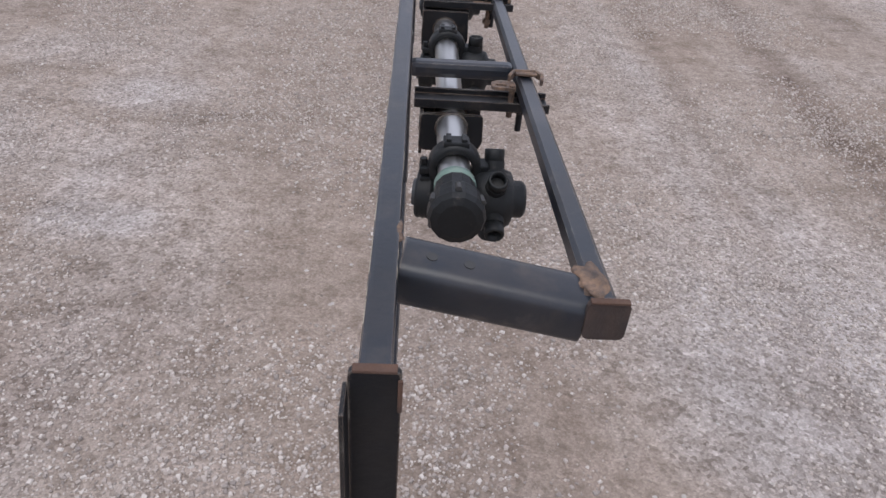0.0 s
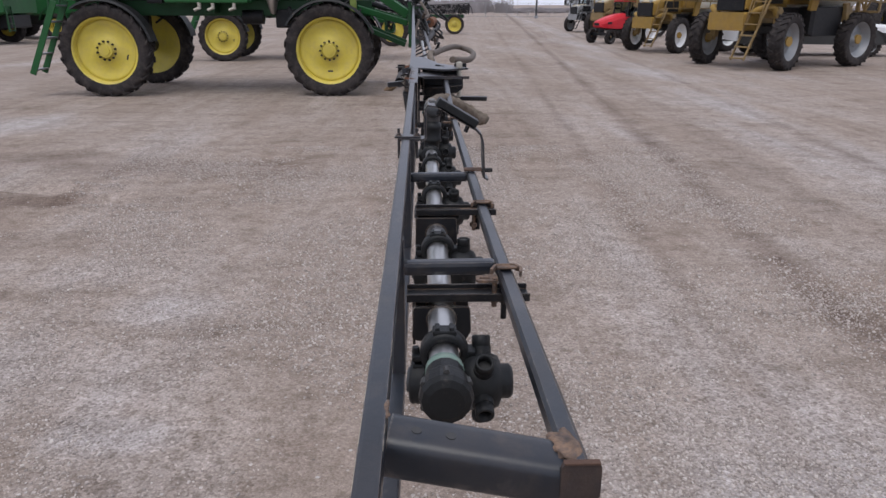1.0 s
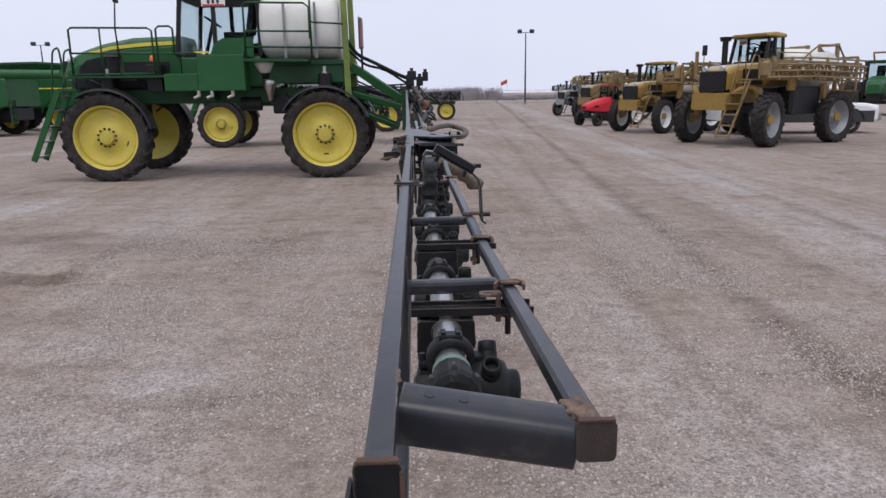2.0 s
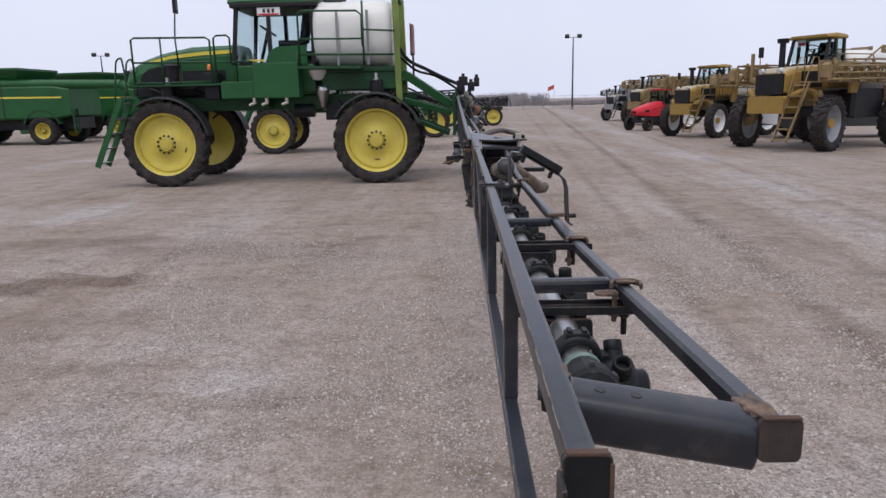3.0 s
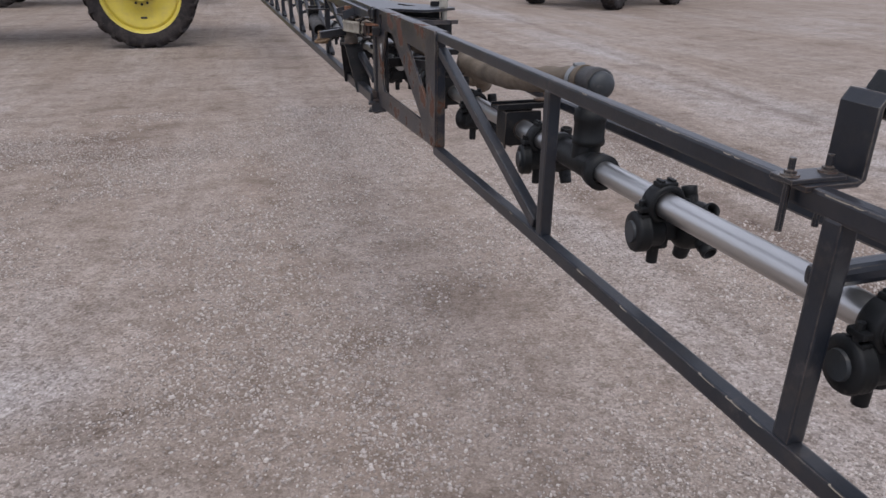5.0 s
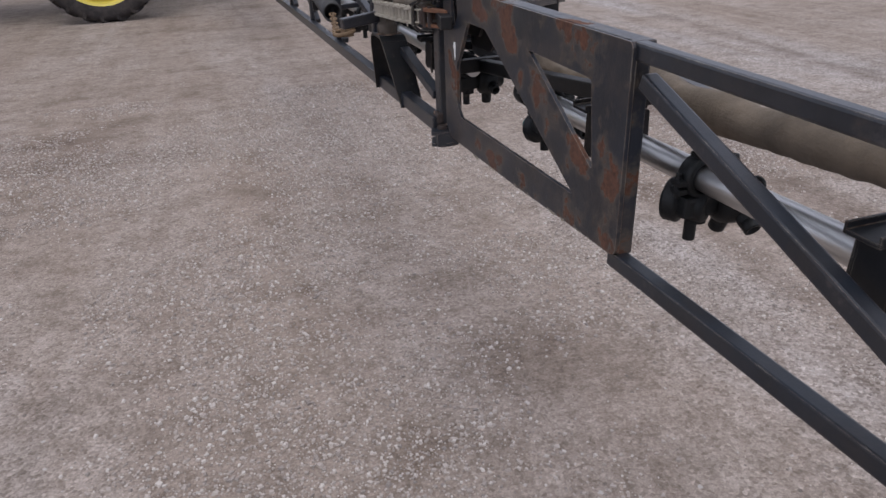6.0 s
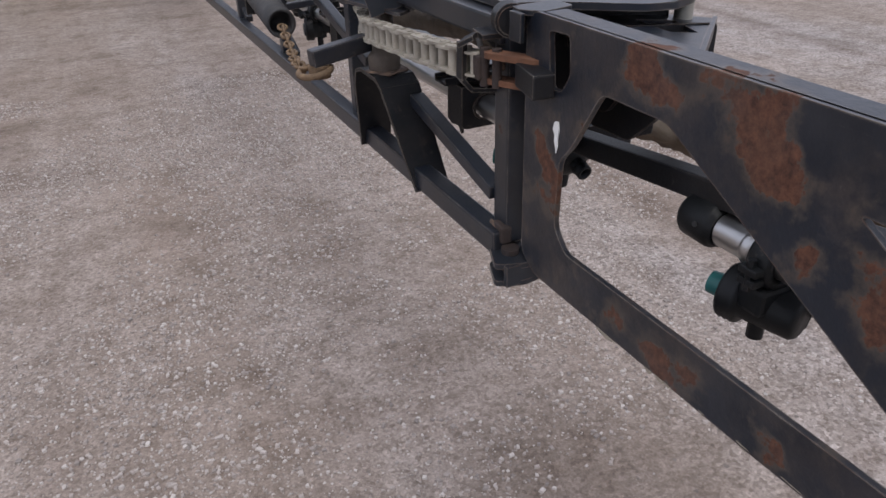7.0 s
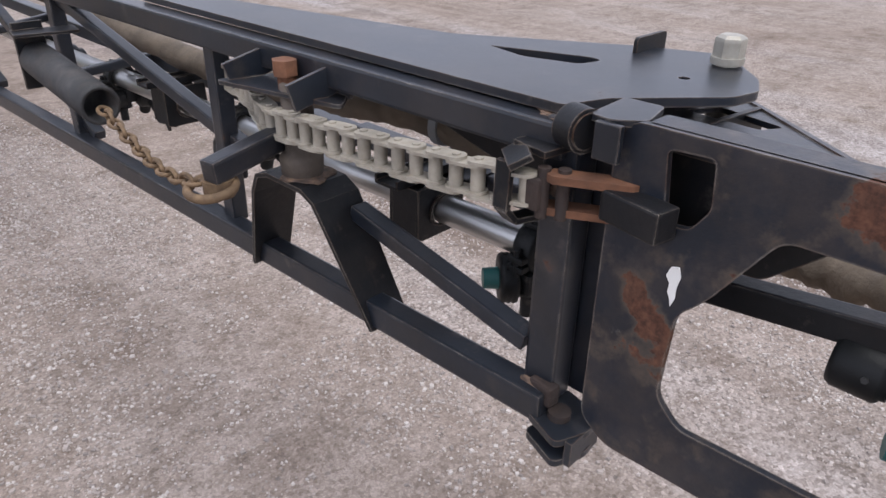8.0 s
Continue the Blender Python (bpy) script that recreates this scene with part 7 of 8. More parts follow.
    # ladder and handrails at the left front
    for s in (0.62, 1.04):
        bm = bmesh.new()
        beam(bm, (nx + 0.45, s, 0.28), (nx - 0.32, s, 1.85), 0.035, 0.06, (1, 0, 0), 0.005)
        part("ladder_rail", bm, frame_paint, root)
        rail_loop(root, [(nx + 0.10, s, 1.05), (nx - 0.20, s, 2.0), (nx - 0.42, s, 2.52), (nx - 0.60, s, 2.50), (nx - 0.66, s, 1.9)], 0.018, frame_paint, "ladder_handle")
    for k in range(6):
        f = 0.03 + k * 0.185
        bm = bmesh.new()
        block(bm, (nx + 0.45 - 0.77 * f, 0.83, 0.28 + 1.57 * f), (0.16, 0.42, 0.035), 0.004)
        part("ladder_step", bm, frame_paint, root)
    bm = bmesh.new()
    beam(bm, (nx - 0.35, 0.85, 1.86), (-0.8, 0.85, 1.86), 0.44, 0.04)
    part("walkway", bm, frame_paint, root)
    rail_loop(root, [(0.9, 1.05, 1.88), (0.9, 1.05, 2.55), (0.82, 1.05, 2.60), (-0.55, 1.05, 2.60), (-0.62, 1.05, 2.5), (-0.62, 1.05, 1.88)], 0.018, frame_paint)
    # tank
    bm = bmesh.new()
    secs = []
    for x, f in ((-0.12, 0.82), (-0.20, 0.97), (-1.1, 1.0), (-1.9, 1.0), (-2.45, 0.97), (-2.52, 0.82)):
        ring = []
        for k in range(24):
            a = k * math.tau / 24
            c, s = math.cos(a), math.sin(a)
            e = (abs(c) ** 2.6 + abs(s) ** 2.6) ** (-1 / 2.6)
            ring.append((x, 0.78 * f * c * e, 2.16 + 0.62 * f * s * e))
        secs.append(ring)
    loft(bm, secs)
    for f in bm.faces:
        f.smooth = len(f.verts) == 4
    part("spray_tank", bm, M_TANK, root, "white plastic tank")
    # side frames with folded boom
    for s in (1, -1):
        bm = bmesh.new()
        zb = 1.88 + boom_up
        truss(bm, (2.0, s * (hy - 0.02), zb), (-hx - 1.0, s * (hy + 0.05), zb - 0.10), 0.50, 9, 0.055)
        truss(bm, (1.8, s * (hy + 0.20), zb + 0.05), (-hx - 0.9, s * (hy + 0.24), zb - 0.02), 0.36, 9, 0.040)
        part("folded_wing", bm, boom_mat, root, "folded lattice boom wing")
        bm = bmesh.new()
        for k in range(4):
            z = zb + 0.06 + 0.12 * k
            pipe(bm, [(1.4, s * (hy + 0.1), z), (0.1, s * (hy + 0.12), z + 0.03), (-hx - 0.6, s * (hy + 0.14), z - 0.06)], 0.020, 8, 4)
        part("boom_pipe", bm, boom_mat, root)
        bm = bmesh.new()
        beam(bm, (1.85, s * (hy - 0.16), zb + 0.20), (-hx - 0.7, s * (hy - 0.12), zb + 0.12), 0.05, 0.12, (0, 0, 1), 0.01)
        part("wing_web", bm, boom_mat, root)
        for k in range(4):
            z = zb + 0.02 + 0.17 * k
            rail_loop(root, [(2.05 - 0.20 * k, s * (hy + 0.27), z), (0.1, s * (hy + 0.30), z + 0.02), (-hx - 0.9, s * (hy + 0.28), z - 0.05)], 0.026, boom_mat, "boom_rail")
        for k in range(5):
            bm = bmesh.new()
            x = 1.6 - 0.8 * k
            beam(bm, (x, s * (hy + 0.28), zb - 0.05), (x - 0.06, s * (hy + 0.02), zb + 0.58), 0.07, 0.05, (1, 0, 0), 0.008)
            part("wing_clamp", bm, frame_paint, root)
        bm = bmesh.new()
        loft(bm, [soft_box(-1.05, 0.20, 0.92, 1.62, 0.2), soft_box(-0.95, 0.26, 0.86, 1.66, 0.2), soft_box(0.25, 0.26, 0.86, 1.66, 0.2), soft_box(0.36, 0.20, 0.92, 1.62, 0.2)])
        for v in bm.verts:
            v.co.y += s * (hy - 0.42)
        part("side_tank", bm, M_BLACK, root)
        bm = bmesh.new()
        beam(bm, (-hx + 0.5, s * 0.62, 1.02), (hx - 0.6, s * 0.62, 1.02), 0.10, 0.16, (0, 0, 1), 0.01)
        beam(bm, (-hx - 0.5, s * 0.62, 1.52), (hx - 0.2, s * 0.62, 1.52), 0.30, 0.22, (0, 0, 1), 0.02)
        part("under_frame", bm, M_BLACK, root)
        bm = bmesh.new()
        pipe(bm, [(hx + 0.55, s * 0.55, 1.45), (hx + 0.45, s * 0.85, 1.62), (hx + 0.15, s * (hy - 0.42), 1.60), (hx, s * (hy - 0.36), 1.30)], 0.085, 10, 5)
        part("steer_arm", bm, paint, root)
        bm = bmesh.new()
        beam(bm, (0.45, s * (hy - 0.15), 1.55), (0.45, s * (hy - 0.02), 2.3), 0.10, 0.30, (1, 0, 0), 0.02)
        part("boom_cradle", bm, paint, root)
        bm = bmesh.new()
        beam(bm, (-1.15, s * (hy - 0.12), 0.95), (-1.0, s * (hy - 0.12), 1.75), 0.14, 0.16, (1, 0, 0), 0.02)
        part("frame_post", bm, frame_paint, root)
    for s in (1, -1):
        bm = bmesh.new()
        loft(bm, [soft_box(1.86, 0.10, zb + 0.10, zb + 0.40, 0.2), soft_box(1.98, 0.12, zb + 0.04, zb + 0.46, 0.2), soft_box(2.06, 0.10, zb + 0.08, zb + 0.40, 0.2)])
        for v in bm.verts:
            v.co.y += s * (hy + 0.14)
        part("wing_end_box", bm, frame_paint, root)
    bm = bmesh.new()
    truss(bm, (-hx - 1.35, -1.1, 1.5), (-hx - 1.35, 1.1, 1.5), 1.0, 5, 0.07)
    for y in (-0.5, 0.5):
        beam(bm, (-hx - 1.25, y, 1.3), (-hx - 1.2, y, 2.95), 0.09, 0.10, (1, 0, 0))
        beam(bm, (-hx - 1.2, y, 2.9), (-hx - 0.3, y, 2.85), 0.06, 0.08)
        beam(bm, (-hx - 0.3, y, 2.85), (-hx - 0.2, y, 2.1), 0.06, 0.08, (1, 0, 0))
        beam(bm, (-hx - 1.2, y, 2.2), (-hx - 0.3, y, 2.8), 0.05, 0.06)
        beam(bm, (-hx - 1.2, y, 2.5), (-hx - 0.25, y, 2.5), 0.05, 0.06)
    part("rear_rack", bm, frame_paint, root)
    rail_loop(root, [(-hx - 1.6, hy + 0.1, 2.30), (-hx - 1.5, hy + 0.1, 2.62), (-hx - 2.6, hy + 0.1, 2.66)], 0.03, boom_mat, "boom_tip")
    for y in (-0.75, 0.75):
        rail_loop(root, [(-0.7, y, 2.45), (-1.4, y, 2.86), (-2.4, y, 2.86), (-hx - 1.2, y, 2.5)], 0.028, frame_paint, "tank_guard")
    return root


row_sprayer(pose(10.58, 21.45, 0, 0, 0, 207), "gold field sprayer with grey wheel rims and folded lattice boom", M_GOLD, M_GOLDF, M_SILVER)
row_sprayer(pose(9.98, 28.2, 0, 0, 0, 207) @ Matrix.Scale(0.84, 4), "gold field sprayer with white wheel rims and folded boom", M_GOLD, M_GOLDF, M_WPAINT, boom_up=0.32)
row_sprayer(pose(11.25, 40.6, 0, 0, 0, 207) @ Matrix.Scale(0.85, 4), "tan field sprayer with raised folded boom wings", M_GOLDF, M_GOLDF, M_SILVER, boom_up=0.5)
row_sprayer(pose(11.3, 48.4, 0, 0, 0, 207) @ Matrix.Scale(0.74, 4), "pale grey field sprayer with folded boom wings", M_GREYBOOM, M_BLACK, M_SILVER, (1.3, 0.30, 0.95), boom_mat=M_GREYBOOM, boom_up=0.35)


def red_sprayer(at):
    root = thing("field_sprayer", "bright red sprayer with small front wheels and tan boom", "sprayer", at, "sprayers in the row")
    for y in (1.0, -1.0):
        add_wheel(root, 1.9, y, 0.95, 0.28, 0.60, M_BLACK, "spoke", 20 * y, 12)
        add_wheel(root, -1.4, y * 1.15, 1.45, 0.36, 1.0, M_WPAINT, "spoke", 35 * y)
    bm = bmesh.new()
    loft(bm, [soft_box(0.25, 0.62, 0.95, 1.98, 0.45), soft_box(1.0, 0.60, 0.95, 1.86, 0.5), soft_box(1.75, 0.55, 0.98, 1.66, 0.55), soft_box(2.2, 0.46, 1.05, 1.50, 0.5), soft_box(2.32, 0.34, 1.12, 1.38, 0.4)])
    part("hood", bm, M_RED, root, "glossy red sloping hood")
    bm = bmesh.new()
    for s in (1, -1):
        block(bm, (1.55, s * 0.56, 1.34), (0.5, 0.02, 0.16), 0.01)
    block(bm, (2.33, 0, 1.26), (0.03, 0.5, 0.16), 0.01)
    part("grille", bm, M_BLACK, root)
    bm = bmesh.new()
    beam(bm, (-2.2, 0, 1.0), (2.0, 0, 1.0), 0.7, 0.3, (0, 0, 1), 0.03)
    beam(bm, (1.9, -0.95, 0.62), (1.9, 0.95, 0.62), 0.2, 0.2)
    beam(bm, (1.9, 0, 0.6), (1.9, 0, 1.0), 0.3, 0.3)
    beam(bm, (-1.4, -1.0, 0.8), (-1.4, 1.0, 0.8), 0.25, 0.25)
    part("chassis", bm, M_BLACK, root)
    bm = bmesh.new()
    loft(bm, [soft_box(-1.05, 0.72, 1.15, 1.75, 0.05), soft_box(0.28, 0.70, 1.15, 1.75, 0.05)])
    part("cab_base", bm, M_RED, root)
    hollow_cab(root, -1.05, 0.22, 0.70, 1.75, 2.72, M_RED, M_RED, 0, 0.14, 0.16)
    bm = bmesh.new()
    for s in (1, -1):
        truss(bm, (0.2, s * 1.15, 2.45), (-3.2, s * 1.2, 2.25), 0.5, 8, 0.055)
    part("folded_wing", bm, M_GOLDF, root, "tan folded boom wings")
    bm = bmesh.new()
    loft(bm, [soft_box(-2.6, 0.65, 1.2, 2.3, 0.4), soft_box(-1.2, 0.65, 1.2, 2.3, 0.4)])
    part("spray_tank", bm, M_TANK, root)
    return root


red_sprayer(pose(9.40, 34.13, 0, 0, 0, 205) @ Matrix.Scale(0.67, 4))


def combine(at):
    root = thing("combine_harvester", "green combine harvester with yellow stripe and long unloading auger", "combine", at, "combines")
    for y in (1.45, -1.45):
        add_wheel(root, 2.3, y, 1.95, 0.65, 1.0, M_YRIM, "dish", 10 * y)
        add_wheel(root, -1.95, y * 0.9, 1.30, 0.45, 0.72, M_YRIM, "dish", 25 * y)
    bm = bmesh.new()
    loft(bm, [soft_box(-3.3, 1.35, 1.30, 2.52, 0.08), soft_box(-2.6, 1.48, 1.15, 2.62, 0.06), soft_box(2.6, 1.48, 1.15, 2.66, 0.06)])
    part("body", bm, M_GREEN, root, "green side panels")
    for s in (1, -1):
        bm = bmesh.new()
        beam(bm, (-3.0, s * 1.485, 2.10), (2.5, s * 1.488, 2.16), 0.012, 0.07)
        part("side_stripe", bm, M_YSTRIPE, root, "yellow stripe")
        bm = bmesh.new()
        beam(bm, (-0.3, s * 1.492, 1.16), (-0.3, s * 1.492, 2.6), 0.02, 0.03, (1, 0, 0))
        part("panel_seam", bm, M_INK, root)
        bm = bmesh.new()
        prev = None
        for k in range(13):
            a = radians(15 + 150 * k / 12)
            p = [bm.verts.new((-1.95 + rad * math.cos(a), s * y, 0.72 + rad * math.sin(a))) for rad, y in ((0.80, 1.2), (0.80, 1.50), (0.87, 1.50), (0.87, 1.2))]
            if prev:
                for i in range(4):
                    bm.faces.new((prev[i], prev[(i + 1) % 4], p[(i + 1) % 4], p[i]))
            else:
                bm.faces.new(p)
            prev = p
        bm.faces.new(prev[::-1])
        part("wheel_arch", bm, M_DGREEN, root)
    bm = bmesh.new()
    beam(bm, (-3.2, 0, 0.95), (2.5, 0, 0.95), 1.7, 0.55, (0, 0, 1), 0.05)
    beam(bm, (-1.95, -1.2, 0.66), (-1.95, 1.2, 0.66), 0.2, 0.2)
    beam(bm, (2.3, -1.2, 0.96), (2.3, 1.2, 0.96), 0.3, 0.3)
    part("chassis", bm, M_BLACK, root)
    bm = bmesh.new()
    loft(bm, [soft_box(-1.2, 1.30, 2.62, 2.9, 0.02), soft_box(1.9, 1.30, 2.62, 2.9, 0.02)])
    part("tank_base", bm, M_DGREEN, root)
    bm = bmesh.new()
    low, high = [(-0.9, -1.25), (1.7, -1.25), (1.7, 1.25), (-0.9, 1.25)], [(-1.25, -1.6), (2.0, -1.6), (2.0, 1.6), (-1.25, 1.6)]
    a = [bm.verts.new((x, y, 2.90)) for x, y in low]
    b = [bm.verts.new((x, y, 3.32)) for x, y in high]
    c = [bm.verts.new((x, y, 3.42)) for x, y in high]
    for p, q in ((a, b), (b, c)):
        for i in range(4):
            bm.faces.new((p[i], p[(i + 1) % 4], q[(i + 1) % 4], q[i]))
    bm.faces.new(c)
    bm.faces.new(a[::-1])
    part("grain_tank", bm, M_GREEN, root)
    bm = bmesh.new()
    rod(bm, (2.0, 1.35, 2.78), (-5.6, 1.15, 2.62), 0.20, 20)
    rod(bm, (-5.6, 1.15, 2.62), (-5.85, 1.15, 2.45), 0.20, 20, 0.15)
    part("unloading_auger", bm, M_GREEN, root, "long green auger tube")
    bm = bmesh.new()
    loft(bm, [soft_box(2.6, 0.95, 1.5, 1.9, 0.1), soft_box(4.0, 0.95, 1.5, 1.9, 0.1)])
    part("cab_base", bm, M_GREEN, root)
    hollow_cab(root, 2.65, 3.95, 0.9, 1.9, 3.35, M_GREEN, M_GREEN, 0, 0.2, 0.15)
    bm = bmesh.new()
    beam(bm, (3.2, 0, 1.2), (5.0, 0, 0.6), 1.3, 0.7)
    part("feeder_house", bm, M_GREEN, root)
    for y in (0.9, 1.3):
        bm = bmesh.new()
        beam(bm, (-3.35, y, 0.55), (-3.35, y, 1.6), 0.04, 0.06, (1, 0, 0))
        part("ladder_rail", bm, M_DGREEN, root)
    for k in range(4):
        bm = bmesh.new()
        block(bm, (-3.35, 1.1, 0.6 + 0.28 * k), (0.1, 0.4, 0.03))
        part("ladder_step", bm, M_DGREEN, root)
    return root


first_combine = combine(pose(-20.9, 33.2, 0, 0, 0, 180))
copy_thing(first_combine, pose(-19.6, 38.6, 0, 0, 0, 168))


def pickup(at):
    root = thing("pickup_truck", "white pickup truck with dark tyres parked behind the sprayers", "pickup truck", at)
    for x in (1.75, -1.75):
        for y in (0.80, -0.80):
            add_wheel(root, x, y, 0.78, 0.26, 0.46, M_SILVER, "spoke", 40 * x)
    bm = bmesh.new()
    loft(bm, [soft_box(-2.75, 0.93, 0.50, 1.08, 0.05), soft_box(-0.7, 0.95, 0.42, 1.10, 0.05), soft_box(1.0, 0.95, 0.42, 1.12, 0.06), soft_box(2.3, 0.93, 0.42, 1.06, 0.12), soft_box(2.72, 0.88, 0.45, 0.98, 0.15)])
    part("body", bm, M_WPAINT, root)
    for s in (1, -1):
        # dark band along the lower part of each body side
        bm = bmesh.new()
        beam(bm, (-2.72, s * 0.955, 0.62), (2.55, s * 0.955, 0.60), 0.02, 0.40, (0, 0, 1), 0.006)
        part("lower_side_band", bm, M_INK, root, "dark band along the lower body side")
    bm = bmesh.new()
    loft(bm, [soft_box(-0.72, 0.84, 1.08, 1.12, 0.02), soft_box(0.95, 0.84, 1.08, 1.12, 0.02)])
    part("sill", bm, M_WPAINT, root)
    hollow_cab(root, -0.68, 0.55, 0.80, 1.10, 1.70, M_WPAINT, M_WPAINT, 0, 0.10, 0.35)
    for x in (1.75, -1.75):
        for s in (1, -1):
            bm = bmesh.new()
            prev = None
            for k in range(11):
                a = radians(10 + 160 * k / 10)
                p = [bm.verts.new((x + rad * math.cos(a), s * y, 0.40 + rad * math.sin(a))) for rad, y in ((0.41, 0.80), (0.41, 0.965), (0.50, 0.965), (0.50, 0.80))]
                if prev:
                    for i in range(4):
                        bm.faces.new((prev[i], prev[(i + 1) % 4], p[(i + 1) % 4], p[i]))
                else:
                    bm.faces.new(p)
                prev = p
            bm.faces.new(prev[::-1])
            part("wheel_arch", bm, M_INK, root)
    bm = bmesh.new()
    block(bm, (2.76, 0, 0.55), (0.12, 1.8, 0.2), 0.03)
    part("bumper", bm, M_GREYM, root)
    for s in (1, -1):
        bm = bmesh.new()
        block(bm, (2.69, s * 0.72, 0.84), (0.08, 0.3, 0.16), 0.02)
        part("headlight", bm, M_LENS, root)
    return root


pickup(pose(13.75, 25.75, 0, 0, 0, -6))


def tractor(at):
    root = thing("tractor", "green row-crop tractor with black dual tyres and dark cab", "tractor", at)
    for y in (0.95, -0.95, 1.6, -1.6):
        add_wheel(root, -1.3, y, 1.95, 0.5, 1.2, M_YRIM, "dish", 12 * y)
    for y in (0.95, -0.95):
        add_wheel(root, 1.6, y, 1.5, 0.45, 0.95, M_YRIM, "dish", 22 * y)
    bm = bmesh.new()
    loft(bm, [soft_box(0.1, 0.50, 1.2, 2.25, 0.4), soft_box(1.2, 0.48, 1.2, 2.15, 0.4), soft_box(2.3, 0.42, 1.2, 1.95, 0.45), soft_box(2.55, 0.34, 1.25, 1.75, 0.45)])
    part("hood", bm, M_GREEN, root)
    bm = bmesh.new()
    beam(bm, (-1.8, 0, 1.0), (2.4, 0, 1.0), 0.7, 0.5, (0, 0, 1), 0.04)
    beam(bm, (-1.3, -1.8, 0.98), (-1.3, 1.8, 0.98), 0.2, 0.2)
    beam(bm, (1.6, -0.9, 0.75), (1.6, 0.9, 0.75), 0.2, 0.2)
    part("chassis", bm, M_BLACK, root)
    bm = bmesh.new()
    loft(bm, [soft_box(-1.6, 0.75, 1.3, 1.75, 0.05), soft_box(0.1, 0.70, 1.3, 1.75, 0.05)])
    part("cab_base", bm, M_BLACK, root)
    hollow_cab(root, -1.5, 0.05, 0.78, 1.75, 3.0, M_GREEN, M_GREEN, 0, 0.18, 0.1)
    for s in (1, -1):
        rail_loop(root, [(0.1, s * 0.75, 2.6), (0.3, s * 1.15, 2.65)], 0.02, M_BLACK, "mirror_arm")
        bm = bmesh.new()
        block(bm, (0.3, s * 1.2, 2.5), (0.05, 0.2, 0.34), 0.02)
        part("mirror", bm, M_BLACK, root)
    bm = bmesh.new()
    rod(bm, (0.2, -0.6, 1.8), (0.2, -0.6, 3.05), 0.09, 14)
    part("exhaust_stack", bm, M_BLACK, root)
    return root


tractor(pose(27.4, 41.5, 0, 0, 0, 232))


# ---- lamp posts, flag, fence and distance ----
def lamp_post(at, h):
    root = thing("lamp_post", "tall dark lot light pole with two floodlights", "lamp post", at, "lot lights")
    bm = bmesh.new()
    rod(bm, (0, 0, 0), (0, 0, h), 0.13, 10, 0.07)
    part("pole", bm, M_POLE, root)
    bm = bmesh.new()
    block(bm, (0, 0, 0.15), (0.4, 0.4, 0.4), 0.03)
    part("base", bm, M_GREYM, root)
    bm = bmesh.new()
    beam(bm, (-0.8, 0, h), (0.8, 0, h), 0.06, 0.06)
    part("arm", bm, M_POLE, root)
    for s in (-1, 1):
        bm = bmesh.new()
        beam(bm, (s * 0.75, 0.1, h + 0.25), (s * 0.85, -0.25, h + 0.05), 0.55, 0.42, (0, 0, 1), 0.05)
        part("floodlight", bm, M_POLE, root)


lamp_post(pose(14.75, 95, 0), 9.2)
lamp_post(pose(-48.0, 96, 0, 0, 0, 25), 8.4)


def flag():
    root = thing("flag", "small orange flag on a thin pole", "flag", pose(12.2, 94, 0))
    bm = bmesh.new()
    rod(bm, (0, 0, 0), (0, 0, 3.3), 0.02, 8)
    part("pole", bm, M_GREYM, root)
    bm = bmesh.new()
    grid = [[(-0.80 * i / 8, 0.08 * math.sin(i * 1.1), 3.28 - 0.50 * j / 4 - 0.36 * (i / 8)) for j in range(5)] for i in range(9)]
    for off in (0.0, 0.006):
        v = [[bm.verts.new((p[0], p[1] + off, p[2])) for p in col] for col in grid]
        for i in range(8):
            for j in range(4):
                bm.faces.new((v[i][j], v[i + 1][j], v[i + 1][j + 1], v[i][j + 1])).smooth = True
    part("cloth", bm, M_ORANGE, root)


flag()


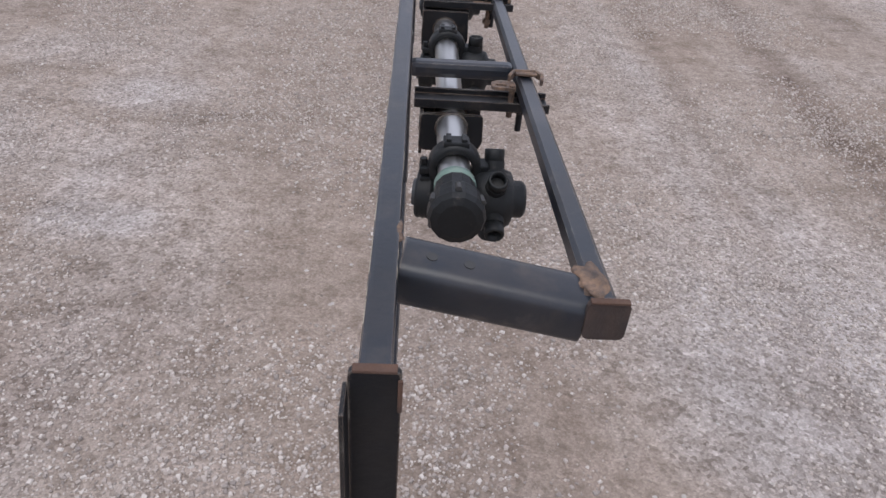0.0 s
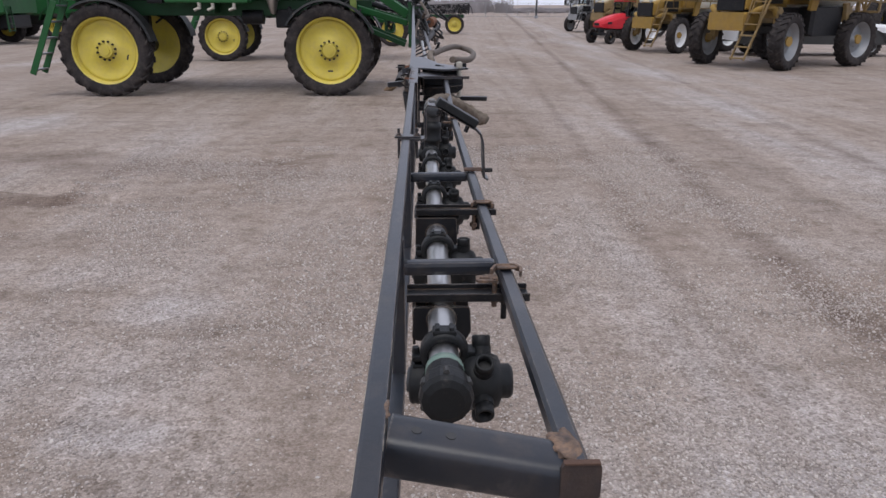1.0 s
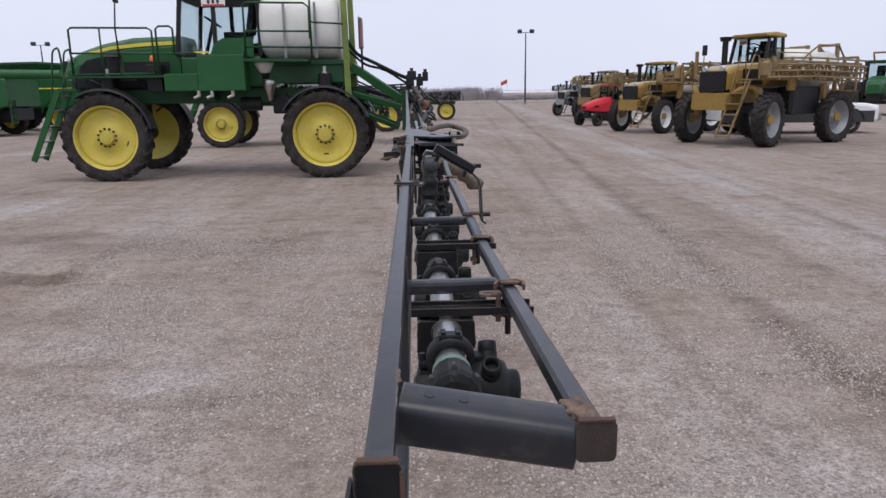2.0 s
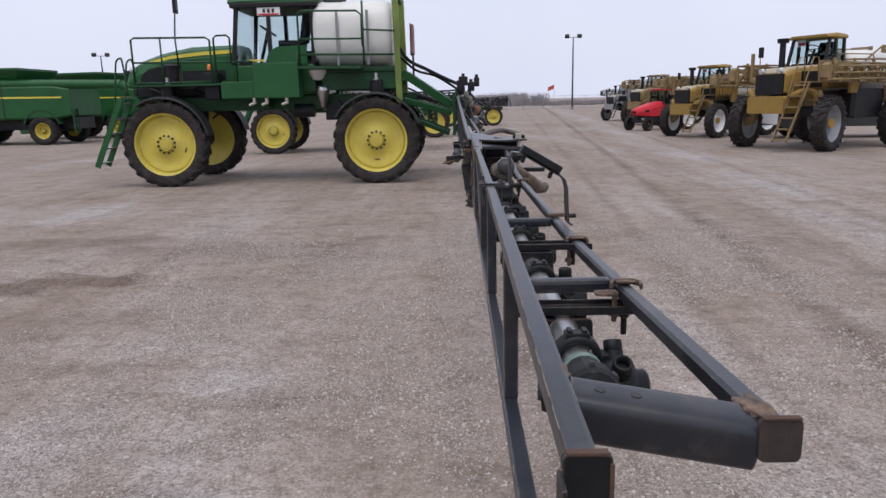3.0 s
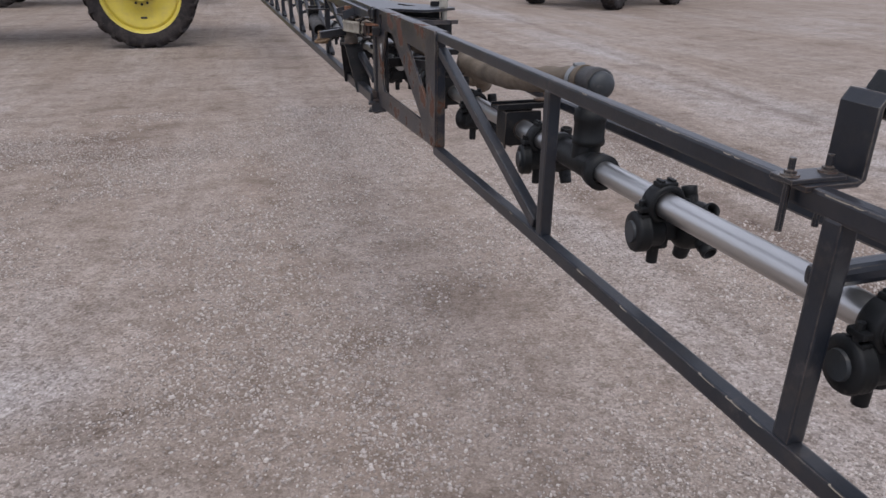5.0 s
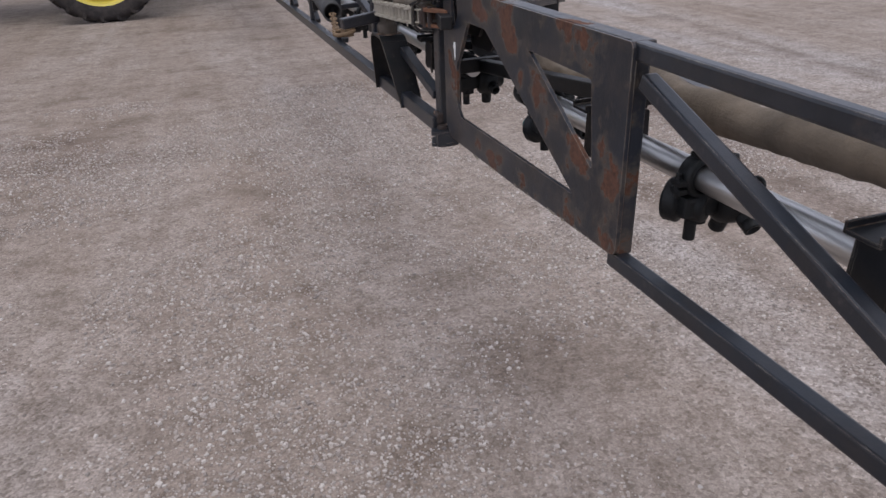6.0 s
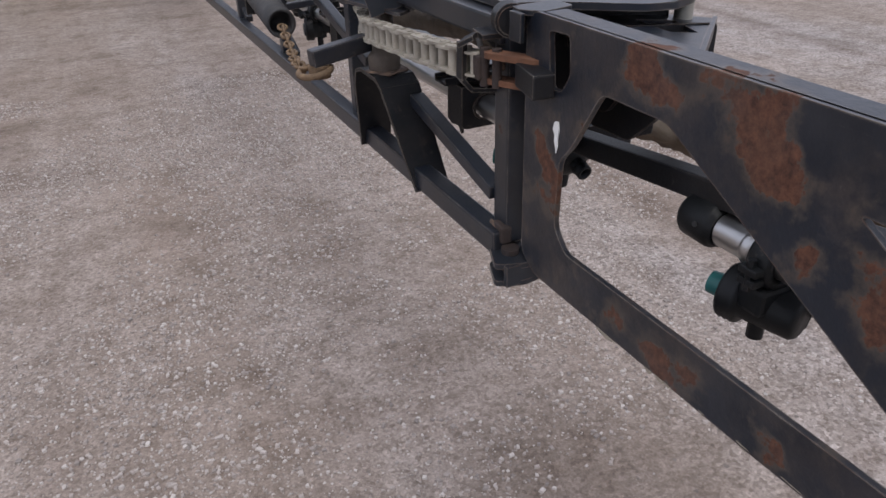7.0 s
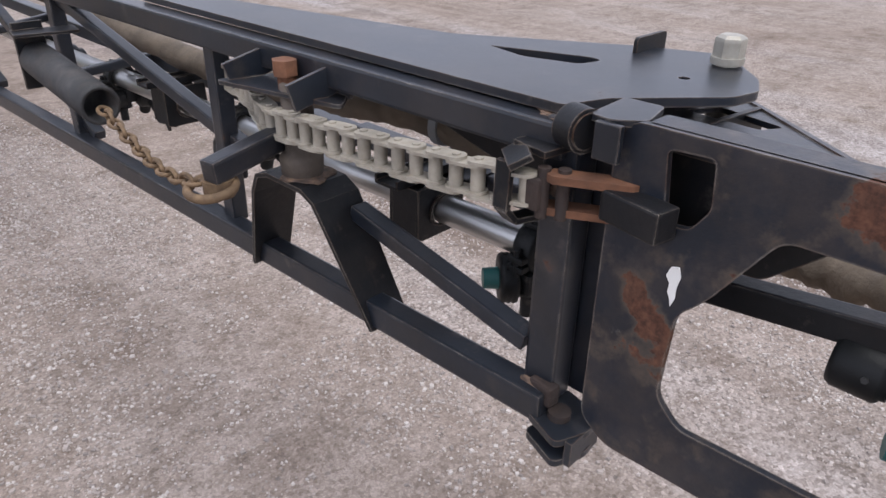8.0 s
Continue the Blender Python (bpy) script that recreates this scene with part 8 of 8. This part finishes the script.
def fence():
    root = thing("chain_fence", "grey chain-link fence along the far edge of the lot", "fence", pose(0, 104, 0))
    post = mesh_of("post", made(rod, (0, 0, 0), (0, 0, 1.9), 0.035, 8), M_GREYM)
    for k in range(34):
        piece("post", post, root, Matrix.Translation((-30 + 3 * k, 0, 0)))
    bm = bmesh.new()
    for z in (0.1, 1.88):
        rod(bm, (-30, 0, z), (69, 0, z), 0.022, 6)
    part("rail", bm, M_GREYM, root)
    bm = bmesh.new()
    for k in range(330):
        x = -30 + 0.3 * k
        for s in (-1, 1):
            beam(bm, (x, 0, 0.1), (x + s * 1.0, 0, 1.85), 0.006, 0.006)
    tagged(part("wire_mesh", bm, M_GREYM, root), kind="stuff")


fence()


def far_brush():
    """Bare winter brush and low trees behind the lot: thin upright twigs in clumps."""
    rng = np.random.default_rng(21)
    verts, faces = [], []

    def twig(p, q, w):
        k = len(verts)
        d = np.array((w, 0, 0))
        e = np.array((0, w, 0))
        verts.extend([tuple(p - d), tuple(p + d), tuple(p + e), tuple(q)])
        faces.extend([(k, k + 1, k + 3), (k + 1, k + 2, k + 3), (k + 2, k, k + 3)])

    for c in range(900):
        x = rng.uniform(-330, 260) if c % 2 else rng.uniform(-70, 40)
        y = 150 + rng.uniform(0, 60) + 0.05 * abs(x)
        dens = 0.5 + 0.5 * noise.noise(Vector((x * 0.03, 0, 7)))
        h = (0.9 + 2.4 * dens) * rng.uniform(0.6, 1.25)
        if x > 18:
            h *= 0.45
        elif x > -60:
            h = max(h, rng.uniform(2.2, 3.3))
        root = np.array((x, y, 0.0))
        for k in range(int(26)):
            a = rng.uniform(0, 6.28)
            lean = rng.uniform(0, 0.9)
            b = root + np.array((math.cos(a) * rng.uniform(0, 1.4), math.sin(a), 0))
            t = b + np.array((math.cos(a) * lean, math.sin(a) * lean, h * rng.uniform(0.5, 1.0)))
            twig(b, t, 0.11)
            for j in range(3):
                s = b + (t - b) * rng.uniform(0.3, 0.9)
                twig(s, s + np.array((rng.uniform(-0.6, 0.6), rng.uniform(-0.4, 0.4), h * rng.uniform(0.1, 0.35))), 0.06)
    me = bpy.data.meshes.new("far_woods")
    me.from_pydata(verts, [], faces)
    # twig colour is lightened and greyed to paint in the distance haze
    me.materials.append(mat("hazed_twigs", (0.27, 0.25, 0.255), 0.9, 0, 0.3, 0.1, 2, 0.0))
    tagged(new("far_woods", me), "bare grey-brown winter brush along the horizon", "brush", kind="stuff")


far_brush()


build_loose_stones()
